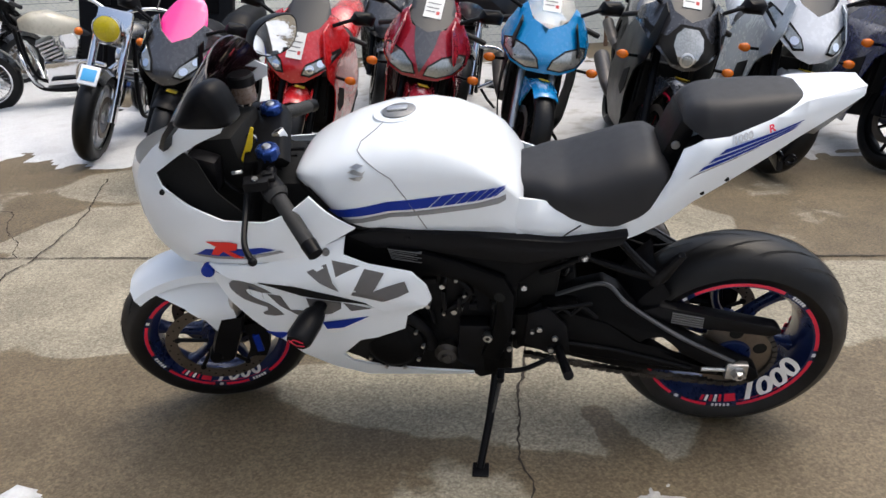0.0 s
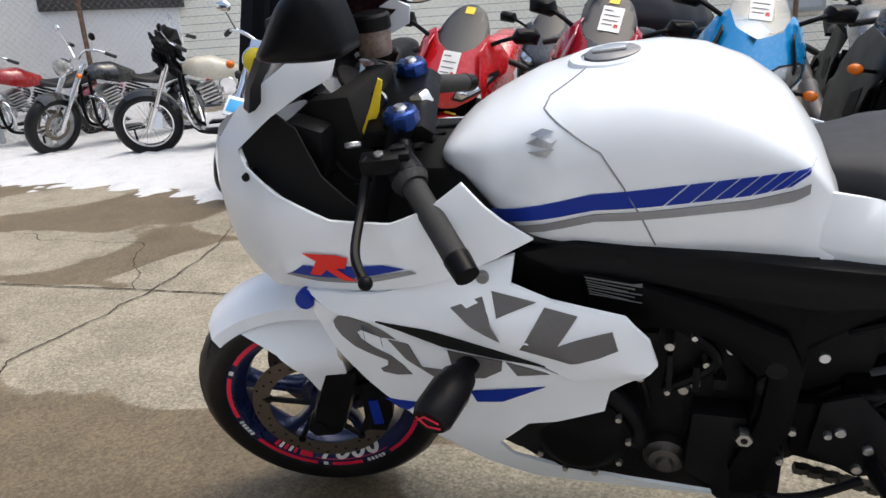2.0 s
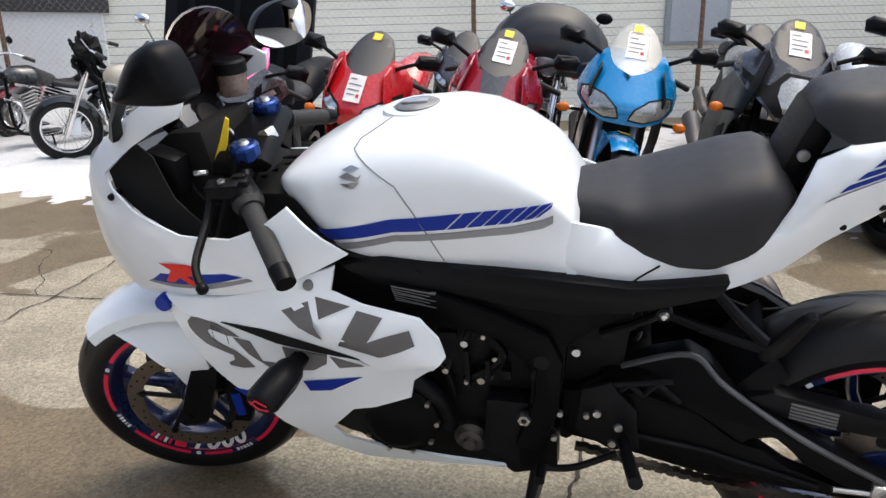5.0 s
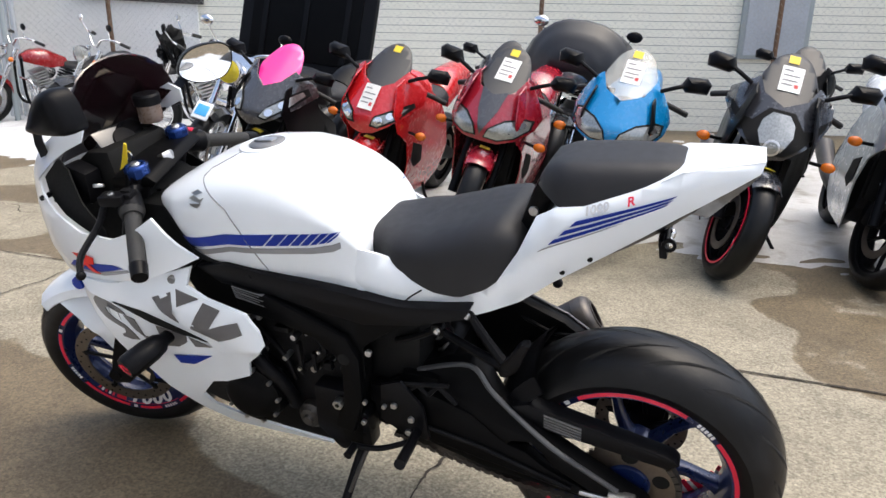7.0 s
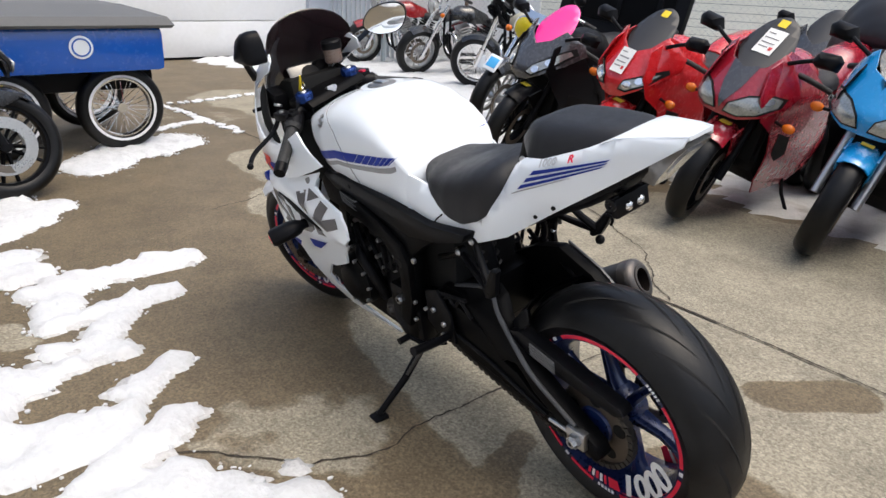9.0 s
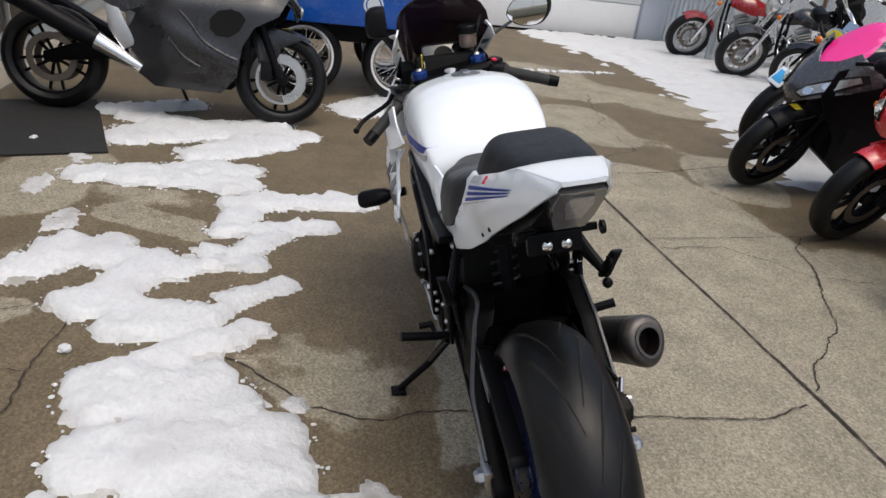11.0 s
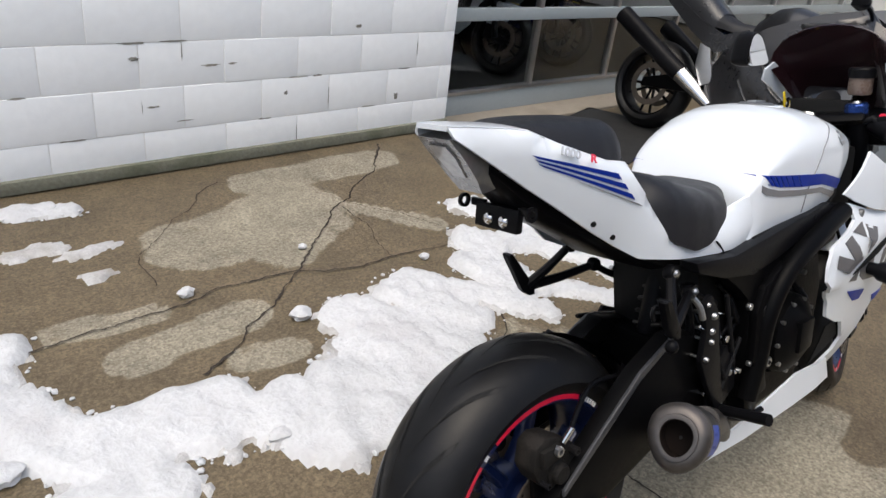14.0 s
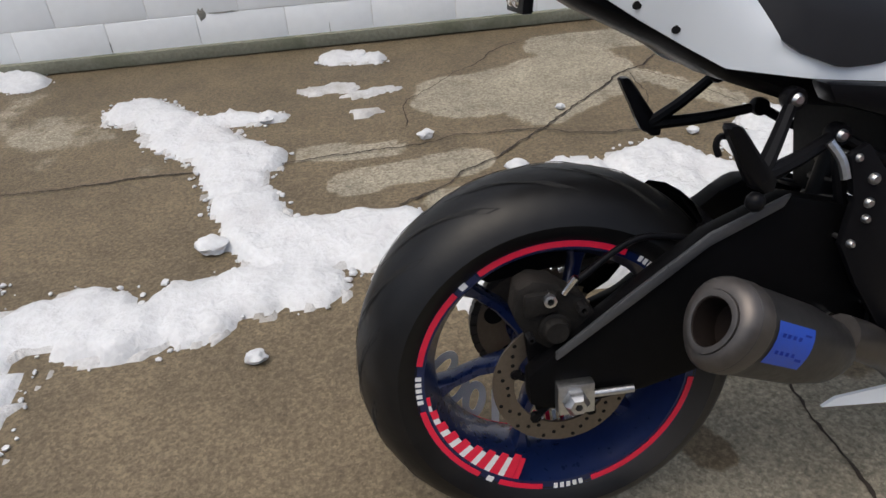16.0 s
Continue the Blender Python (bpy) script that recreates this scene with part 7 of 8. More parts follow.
def plain_wheel(parent, centre, R, half, rim, rim_mat, name, spokes=5, steer=None, wire=False, wall_mat=None):
    w = part(name, lathe(bmesh.new(), tyre_profile(R, half, rim), centre, None, 40), RUBBER, parent, "black motorcycle tyre")
    part("rim", lathe(bmesh.new(), [(rim + 0.006, -half * 0.6), (rim - 0.014, -half * 0.6), (rim - 0.02, 0), (rim - 0.014, half * 0.6), (rim + 0.006, half * 0.6), (rim + 0.006, -half * 0.6)], centre, None, 36), rim_mat, w)
    bm = disc(bmesh.new(), centre, 0.04, -0.05, 0.05, 14)
    n = 30 if wire else spokes * 2
    for k in range(n):
        a = k * math.tau / n
        b = a + (0.45 if k % 2 else -0.45) if wire else a + (0.12 if k % 2 else -0.12)
        s = 0.025 * (1 if (k // 2) % 2 else -1) if wire else 0
        rod(bm, (centre[0] + 0.03 * math.cos(a), centre[1] + s, centre[2] + 0.03 * math.sin(a)), (centre[0] + (rim - 0.012) * math.cos(b), centre[1], centre[2] + (rim - 0.012) * math.sin(b)), 0.0025 if wire else 0.011, 5)
    part("hub_and_spokes", bm, CHROME if wire else rim_mat, w)
    if wall_mat:
        for s in (-1, 1):
            part("white_wall", arc_band(bmesh.new(), centre, rim + 0.004, rim + 0.022, 0, 360, s * half * 1.0, 0.003 * s, 40), wall_mat, w)
    for s in (-1, 1):
        if not wire:
            part("brake_disc", lathe(bmesh.new(), [(0.11, s * 0.06), (0.15, s * 0.06), (0.15, s * 0.065), (0.11, s * 0.065), (0.11, s * 0.06)], centre, None, 28), STEEL, w)
    if steer:
        w.matrix_local = steer
    return w


def signal(parent, at, m=ORANGE):
    s = 1 if at[1] > 0 else -1
    st = part("signal_stalk", rod(bmesh.new(), (at[0] + 0.03, at[1] - s * 0.07, at[2]), at, 0.009, 8), BLACK, parent)
    part("signal_lens", blob(bmesh.new(), (at[0], at[1] + s * 0.025, at[2]), (0.022, 0.036, 0.026), 0, 0.05), m, st, "orange turn signal")


def price_tag(parent, corners, red=True):
    """A paper sheet with plain bars for its print, from four corners."""
    a, b, c, d = (Vector(p) for p in corners)
    bm = bmesh.new()
    bm.faces.new([bm.verts.new(p) for p in (a, b, c, d)])
    p = part("paper_tag", bm, PAPER, parent, "white paper sales tag", smooth=False)
    nrm = (b - a).cross(d - a).normalized()
    if nrm.x > 0:
        nrm = -nrm
    bm = bmesh.new()
    for k, (u0, u1, v) in enumerate(((0.1, 0.5, 0.15), (0.1, 0.85, 0.35), (0.1, 0.8, 0.55), (0.1, 0.6, 0.72))):
        q = lambda u, v: a + (b - a) * u + (d - a) * v + nrm * 0.002
        bm.faces.new([bm.verts.new(q(*w)) for w in ((u0, v), (u1, v), (u1, v + 0.045), (u0, v + 0.045))])
    part("tag_print", bm, INK, p, smooth=False)
    if red:
        bm = bmesh.new()
        bm.faces.new([bm.verts.new(q(*w)) for w in ((0.68, 0.7), (0.86, 0.7), (0.86, 0.84), (0.68, 0.84))])
        part("tag_stamp", bm, RED_INK, p, smooth=False)
    return p


SHIELDS = {"twin": [(0, 0.645), (0.07, 0.66), (0.15, 0.715), (0.215, 0.785), (0.255, 0.855), (0.25, 0.93), (0.20, 1.0), (0.145, 1.03), (0.10, 0.96), (0.0, 0.905)],
           "big": [(0, 0.665), (0.10, 0.665), (0.19, 0.70), (0.25, 0.76), (0.262, 0.83), (0.235, 0.90), (0.185, 0.985), (0.14, 1.02), (0.10, 0.94), (0.0, 0.90)],
           "single": [(0, 0.665), (0.07, 0.68), (0.12, 0.725), (0.21, 0.80), (0.262, 0.875), (0.25, 0.945), (0.18, 1.0), (0.14, 1.03), (0.10, 0.96), (0.0, 0.915)],
           "wide": [(0, 0.66), (0.07, 0.68), (0.15, 0.735), (0.225, 0.82), (0.265, 0.90), (0.24, 0.97), (0.18, 1.01), (0.14, 1.03), (0.09, 0.955), (0.0, 0.905)]}


def sport_bike(x, y, body, label, lean=11, yaw=90, second=None, guard=None, screen=None, lamps="twin", tag="nose", rim=BLACK, steer=14, fork=BLACK, seat=VINYL, tank=None, group="motorcycles in the row", pipe=MUFFLER, belly=None, fair=1.0, yellow=True, signals=True, big=False, full=False, rim_line=None):
    """A faired sports motorcycle on its side stand, nose towards -x."""
    at = pose(x, y, 0, 0, 0, yaw) @ pose(0, 0, 0, lean, 0, 0)
    o = thing("sport_motorcycle", at, label, "motorcycle", group)
    second, guard, tank = second or body, guard or body, tank or body
    F, R = Vector((0.05, 0, 0.30)), Vector((1.44, 0, 0.315))
    st = Matrix.Translation((0.28, 0, 0.9)) @ Matrix.Rotation(radians(steer), 4, Vector((0.38, 0, 0.925)).normalized()) @ Matrix.Translation((-0.28, 0, -0.9))
    plain_wheel(o, F, 0.297, 0.06, 0.222, rim, "front_wheel", 5, st)
    plain_wheel(o, R, 0.312, 0.092, 0.225, rim, "rear_wheel")
    if rim_line:
        for s in (-1, 1):
            part("rim_line", arc_band(bmesh.new(), F, 0.214, 0.226, 0, 360, s * 0.0565, 0.002 * s, 40), rim_line, o).matrix_local = st
    for s in (-1, 1):
        f = part("fork_leg", tube(bmesh.new(), [(0.30, s * 0.10, 0.88), (0.07, s * 0.10, 0.30)], 0.024, 12, False), fork, o)
        f.matrix_local = st
        part("caliper", box(bmesh.new(), (0.12, s * 0.075 - 0.03, 0.28), (0.19, s * 0.075 + 0.03, 0.40), None, 0.012), CAST, f)
    g = part("mudguard", lathe(bmesh.new(), [(0.28, -0.075), (0.31, -0.045), (0.318, 0), (0.31, 0.045), (0.28, 0.075), (0.276, 0.07), (0.305, 0.04), (0.312, 0), (0.305, -0.04), (0.276, -0.07), (0.28, -0.075)], F, None, 18, radians(30), radians(95)), guard, o, "front mudguard")
    g.matrix_local = st
    for s in (-1, 1):
        part("mudguard_side", slab(bmesh.new(), [(-0.02, 0.575), (0.14, 0.60), (0.22, 0.53), (0.20, 0.40), (0.14, 0.34), (0.10, 0.46)], s * 0.072, s * 0.085, 0.004), guard, g)
    if yellow:
        part("guard_sticker", box(bmesh.new(), (-0.03, -0.03, 0), (0.03, 0.03, 0.003), pose(F.x - 0.02, 0.0, F.z + 0.3185, 0, 2, 0)), YELLOW, g)
    # nose panel
    dep = lambda a, z: -0.05 + 2.2 * a * a + (0.62 * (z - 0.74) if z > 0.74 else 0.25 * (0.74 - z)) + 9 * max(0, abs(a) - 0.16) ** 2
    shield = SHIELDS[lamps]
    shield = shield + [(-a, z) for a, z in shield[-2:0:-1]]
    nose = part("nose_fairing", face_skin(bmesh.new(), shield, dep, 0.01), body, o, "", 50)
    lift = lambda k: (lambda a, z: dep(a, z) - k)
    def lamp(shape, m=LAMP_GLASS, k=0.017, name="headlamp"):
        return part(name, face_skin(bmesh.new(), shape, lift(k), 0.004, 0.03), m, nose)
    both = lambda shape: ([(a, z) for a, z in shape], [(-a, z) for a, z in shape])
    def pair(shape, m=LAMP_GLASS, k=0.017, name="headlamp"):
        return [lamp(half, m, k, name) for half in both(shape)]
    def bulb(a, z, r, m=LAMP_GLASS, k=0.021):
        for s in (-1, 1) if a else (1,):
            lamp([(s * a + r * math.cos(q * math.tau / 12), z + r * math.sin(q * math.tau / 12)) for q in range(12)], m, k, "lamp_bulb")
    if lamps == "twin":
        pair([(0.05, 0.70), (0.10, 0.695), (0.185, 0.755), (0.235, 0.84), (0.225, 0.865), (0.15, 0.815), (0.07, 0.765)], SHADOW_BLACK, 0.013, "lamp_surround")
        pair([(0.062, 0.712), (0.10, 0.707), (0.175, 0.762), (0.215, 0.835), (0.15, 0.80), (0.075, 0.758)])
        bulb(0.10, 0.742, 0.024, CHROME)
        bulb(0.15, 0.78, 0.020, CHROME)
    elif lamps == "big":
        pair([(0.022, 0.688), (0.10, 0.682), (0.185, 0.712), (0.238, 0.765), (0.24, 0.815), (0.20, 0.825), (0.11, 0.80), (0.04, 0.745)], SHADOW_BLACK, 0.013, "lamp_surround")
        pair([(0.030, 0.696), (0.10, 0.690), (0.18, 0.718), (0.230, 0.768), (0.231, 0.808), (0.20, 0.816), (0.115, 0.792), (0.048, 0.742)])
        bulb(0.20, 0.79, 0.016, ALU)
    elif lamps == "single":
        lamp([(-0.20, 0.84), (-0.13, 0.75), (-0.07, 0.695), (0.07, 0.695), (0.13, 0.75), (0.20, 0.84), (0.12, 0.83), (0.06, 0.90), (-0.06, 0.90), (-0.12, 0.83)], SHADOW_BLACK, 0.013, "lamp_surround")
        lamp([(-0.045, 0.715), (0.045, 0.715), (0.082, 0.79), (0.075, 0.845), (0.04, 0.885), (-0.04, 0.885), (-0.075, 0.845), (-0.082, 0.79)])
        bulb(0, 0.728, 0.04, ALU, 0.022)
        bulb(0, 0.728, 0.03, LAMP_GLASS, 0.026)
        pair([(0.10, 0.755), (0.15, 0.775), (0.225, 0.85), (0.235, 0.89), (0.17, 0.845)], SHADOW_BLACK, 0.014, "air_duct")
    elif lamps == "wide":
        pair([(0.06, 0.725), (0.11, 0.715), (0.205, 0.82), (0.245, 0.905), (0.225, 0.945), (0.15, 0.87), (0.08, 0.79)], SHADOW_BLACK, 0.013, "lamp_surround")
        pair([(0.072, 0.737), (0.11, 0.73), (0.195, 0.825), (0.23, 0.90), (0.215, 0.922), (0.155, 0.855), (0.088, 0.787)])
        bulb(0.115, 0.77, 0.022, CHROME)
        bulb(0.165, 0.83, 0.022, CHROME)
    if second is not body:
        part("nose_stripe", face_skin(bmesh.new(), [(0, 0.70), (0.055, 0.83), (0.075, 0.94), (0, 0.915), (-0.075, 0.94), (-0.055, 0.83)], lift(0.013), 0.003, 0.03), second, nose)
    # screen
    sd = lambda a, z: dep(0, 0.9) + 1.5 * a * a + 1.05 * (z - 0.9) + 0.02
    part("windscreen", face_skin(bmesh.new(), bent_ring([(0, 0.89), (0.09, 0.94), (0.138, 1.0), (0.118, 1.07), (0.075, 1.135), (0, 1.165), (-0.075, 1.135), (-0.118, 1.07), (-0.138, 1.0), (-0.09, 0.94)], 3), sd, 0.003), screen or SCREEN, o, "motorcycle windscreen", 70)
    if tag == "nose":
        price_tag(o, [(lift(0.03)(q, z), q, z) for q, z in ((0.05, 0.93), (-0.045, 0.93), (-0.045, 0.79), (0.05, 0.79))])
    elif tag == "screen":
        price_tag(o, [(sd(q, z) - 0.012, q, z) for q, z in ((0.05, 1.10), (-0.055, 1.10), (-0.055, 0.985), (0.05, 0.985))])
    if tag:
        bm = bmesh.new()
        bm.faces.new([bm.verts.new((sd(q, z) - 0.009, q, z)) for q, z in ((0.03, 1.15), (-0.02, 1.15), (-0.02, 1.115), (0.03, 1.115))])
        part("sticker", bm, YELLOW, o, smooth=False)
    # sides
    for s in (-1, 1):
        fs = lambda x, z, s=s: s * (0.215 - 0.5 * max(0, 0.5 - z) ** 2 - 1.2 * max(0, 0.18 - x) ** 2 - 0.35 * max(0, z - 0.8))
        shape = [(0.05, 0.95), (0.22, 1.03), (0.42, 0.97), (0.66, 0.84), (0.86, 0.68), (0.97, 0.50), (0.93, 0.30), (0.80, 0.20), (0.40, 0.19), (0.30, 0.30), (0.27, 0.48), (0.20, 0.60), (0.06, 0.68), (0.0, 0.80)]
        if big:
            fs = lambda x, z, s=s: s * (0.27 - 0.9 * max(0, 0.45 - z) ** 2 - 1.5 * max(0, 0.2 - x) ** 2 - 0.45 * max(0, z - 0.7) - 0.3 * max(0, x - 0.7) + 0.02 * math.exp(-((z - 0.45 - 0.5 * (x - 0.5)) / 0.05) ** 2))
        side = part("side_fairing", skin(bmesh.new(), shape, fs, 0.008, 0.04), belly or body, o, "", 50) if big or full else part("side_fairing", skin(bmesh.new(), [(0.07, 0.92), (0.20, 0.98), (0.34, 0.92), (0.44, 0.78), (0.56, 0.66), (0.60, 0.52), (0.72, 0.40), (0.70, 0.28), (0.42, 0.25), (0.28, 0.36), (0.22, 0.54), (0.10, 0.66), (0.02, 0.78)], fs, 0.008, 0.05), belly or body, o, "", 50)
        vent = [(0.25, 0.64), (0.28, 0.68), (0.34, 0.695), (0.41, 0.68), (0.46, 0.63), (0.46, 0.57), (0.42, 0.535), (0.35, 0.53), (0.29, 0.57)] if big else [(0.30, 0.60), (0.46, 0.56), (0.50, 0.45), (0.40, 0.42), (0.31, 0.48)]
        if big:
            for line in ([(0.64, 0.66), (0.58, 0.60), (0.50, 0.50), (0.40, 0.44), (0.30, 0.40)], [(0.70, 0.50), (0.62, 0.40), (0.52, 0.34)]):
                part("fairing_ridge", tube(bmesh.new(), [(a, fs(a, c), c) for a, c in line], (0.007, 0.012), 10), body, side)
        part("air_vent", skin(bmesh.new(), vent, lambda x, z: fs(x, z) + s * 0.003, 0.003, 0.05), SHADOW_BLACK, side)
        mi = part("mirror", loft(bmesh.new(), [[(0.18 + dx, s * (0.33 + dy * k), 1.05 + dz * k) for dy, dz in ((-0.075, -0.02), (-0.05, 0.035), (0.05, 0.045), (0.08, 0.02), (0.07, -0.035), (-0.04, -0.045))] for dx, k in ((0.01, 0.97), (0, 1), (-0.035, 0.8), (-0.055, 0.35))]), BLACK, o)
        part("mirror_stalk", tube(bmesh.new(), [(0.14, s * 0.17, 0.985), (0.14, s * 0.24, 1.02), (0.165, s * 0.30, 1.045)], 0.011, 8), BLACK, mi)
        if signals:
            signal(o, (0.16, s * 0.28, 0.68))
        part("handlebar", tube(bmesh.new(), [(0.30, s * 0.08, 0.92), (0.34, s * 0.2, 0.91), (0.42, s * 0.33, 0.87)], 0.016, 10), GRIP, o)
        part("frame", slab(bmesh.new(), [(0.32, 0.82), (0.5, 0.78), (0.82, 0.62), (0.95, 0.40), (0.85, 0.36), (0.72, 0.55), (0.45, 0.68)], s * 0.13, s * 0.17, 0.01), BLACK_PAINT, o)
        part("swingarm", slab(bmesh.new(), [(0.9, 0.36), (0.95, 0.46), (1.2, 0.44), (1.46, 0.35), (1.46, 0.29), (1.2, 0.32)], s * 0.11, s * 0.14, 0.008), BLACK_PAINT, o)
    part("engine", slab(bmesh.new(), [(0.30, 0.60), (0.75, 0.62), (0.95, 0.45), (0.85, 0.26), (0.45, 0.23), (0.3, 0.34)], -0.16, 0.16, 0.02), CAST, o)
    part("radiator", box(bmesh.new(), (0.24, -0.15, 0.40), (0.29, 0.15, 0.66), None, 0.01), SHADOW_BLACK, o)
    pillow(o, "fuel_tank", [(0.36, 0.90), (0.45, 0.97), (0.6, 1.0), (0.72, 0.97), (0.82, 0.88)], [(0.36, 0.82), (0.6, 0.78), (0.82, 0.76)], [(0.36, 0.1), (0.46, 0.16), (0.62, 0.17), (0.76, 0.12), (0.82, 0.09)], 0.36, 0.82, tank)
    pillow(o, "rider_seat", [(0.8, 0.84), (0.95, 0.84), (1.08, 0.88), (1.14, 0.86)], [(0.8, 0.76), (1.14, 0.78)], [(0.8, 0.09), (0.95, 0.14), (1.14, 0.13)], 0.8, 1.14, seat)
    pillow(o, "tail_fairing", [(1.05, 0.88), (1.2, 0.98), (1.45, 1.02), (1.62, 1.02), (1.68, 0.99)], [(1.05, 0.74), (1.3, 0.84), (1.68, 0.97)], [(1.05, 0.14), (1.3, 0.13), (1.55, 0.1), (1.68, 0.05)], 1.05, 1.68, tank)
    if big:
        for s in (-1, 1):
            part("side_cover", skin(bmesh.new(), [(0.80, 0.80), (0.95, 0.74), (1.15, 0.80), (1.5, 0.97), (1.68, 1.0), (1.5, 0.90), (1.2, 0.72), (0.98, 0.62), (0.85, 0.68)], lambda x, z, s=s: s * (0.175 - 0.08 * max(0, x - 1.1)), 0.01, 0.06), body, o, "", 50)
            m = part("muffler", tube(bmesh.new(), [(1.12, s * 0.24, 0.44), (1.30, s * 0.265, 0.53), (1.68, s * 0.28, 0.72)], (0.058, 0.062), 18), BLACK, o, "long black silencer with a polished front cone")
            part("muffler_cone", tube(bmesh.new(), [(0.88, s * 0.19, 0.30), (1.0, s * 0.215, 0.37), (1.13, s * 0.24, 0.445)], (0.032, 0.058), 16), CHROME, m)
            part("peg_plate", slab(bmesh.new(), [(0.90, 0.44), (0.98, 0.40), (1.06, 0.52), (1.08, 0.66), (1.0, 0.64), (0.95, 0.54)], s * 0.19, s * 0.205, 0.006), ALU, o, "bright footpeg plate")
            part("brake_rotor", lathe(bmesh.new(), [(0.10, s * 0.068), (0.16, s * 0.068), (0.16, s * 0.074), (0.10, s * 0.074), (0.10, s * 0.068)], F, None, 36), DULL_CHROME, o, "large bright brake disc")
            part("fork_shield", slab(bmesh.new(), [(-0.10, 0.57), (0.10, 0.62), (0.24, 0.56), (0.20, 0.42), (0.10, 0.38), (0.04, 0.50)], s * 0.075, s * 0.098, 0.008), body, o)
    else:
        part("muffler", tube(bmesh.new(), [(0.95, 0.16, 0.32), (1.1, 0.19, 0.38), (1.42, 0.22, 0.50)], (0.045, 0.06), 16), pipe, o)
    part("kickstand", tube(bmesh.new(), [(0.75, -0.15, 0.28), (0.72, -0.22, 0.16), (0.70, -0.31, 0.065)], 0.011, 8, False), BLACK, o)
    return o


DULL_CHROME = mat("brushed steel", (0.55, 0.54, 0.52), 0.3, 0.9, 0.1, 20)
PINK = mat("pink tinted screen", (0.85, 0.03, 0.28), 0.15, 0, 0.06, 8, coat=0.6)
RED_A = paint("bright red paint", (0.52, 0.012, 0.016))
RED_B = paint("dark cherry paint", (0.30, 0.010, 0.024))
SKY = paint("sky blue paint", (0.008, 0.24, 0.56))
CHARCOAL = paint("charcoal paint", (0.035, 0.036, 0.042))
SILVER = paint("silver blue paint", (0.36, 0.40, 0.44))
PALE = paint("white silver paint", (0.68, 0.70, 0.74))
NAVY = paint("dark navy paint", (0.008, 0.012, 0.075))
GREY_DARK = paint("dark grey paint", (0.055, 0.055, 0.060))
SMOKE = mat("smoked screen", (0.03, 0.03, 0.032), 0.35, 0, 0.1, 6, coat=0.0, gloss=0.35)

sport_bike(-1.93, 4.26, GREY_DARK, "black sport motorcycle with a pink windscreen, parked in slush", 16, guard=BLACK, screen=PINK, lamps="wide", tag=None, belly=BLACK, tank=BLACK, signals=False)
sport_bike(-1.08, 4.24, RED_A, "bright red sport motorcycle with a paper tag", 12, screen=SMOKE, lamps="twin", tag="nose", full=True)
sport_bike(-0.34, 4.18, RED_B, "dark red sport motorcycle with a black nose stripe", 13, second=GREY_DARK, screen=SMOKE, lamps="big", tag="screen", full=True)
sport_bike(0.38, 4.22, SKY, "sky blue motorcycle with a clear windscreen", 11, screen=CLEAR, lamps="big", tag="screen", fork=ALU, belly=BLACK, tank=SKY)
sport_bike(1.13, 4.16, CHARCOAL, "charcoal sport motorcycle with a single headlamp", 12, screen=SMOKE, lamps="single", tag="screen", rim=BLACK, guard=CHARCOAL, full=True, belly=BLACK, rim_line=DECAL_RED)
sport_bike(1.86, 4.30, PALE, "silver and white touring motorcycle with wide headlamps", 11, screen=SMOKE, lamps="wide", tag=None, belly=SILVER, guard=SILVER, full=True)
sport_bike(2.55, 4.32, NAVY, "dark navy sport motorcycle at the end of the row", 11, screen=SMOKE, lamps="wide", tag=None, full=True)
sport_bike(-0.85, 6.35, GREY_DARK, "dark grey motorcycle in the back row", 8, screen=SMOKE, lamps="twin", tag=None, signals=False)
sport_bike(1.55, 6.7, BLACK_PAINT, "black motorcycle in the back row", 8, screen=SMOKE, lamps="twin", tag=None, signals=False)


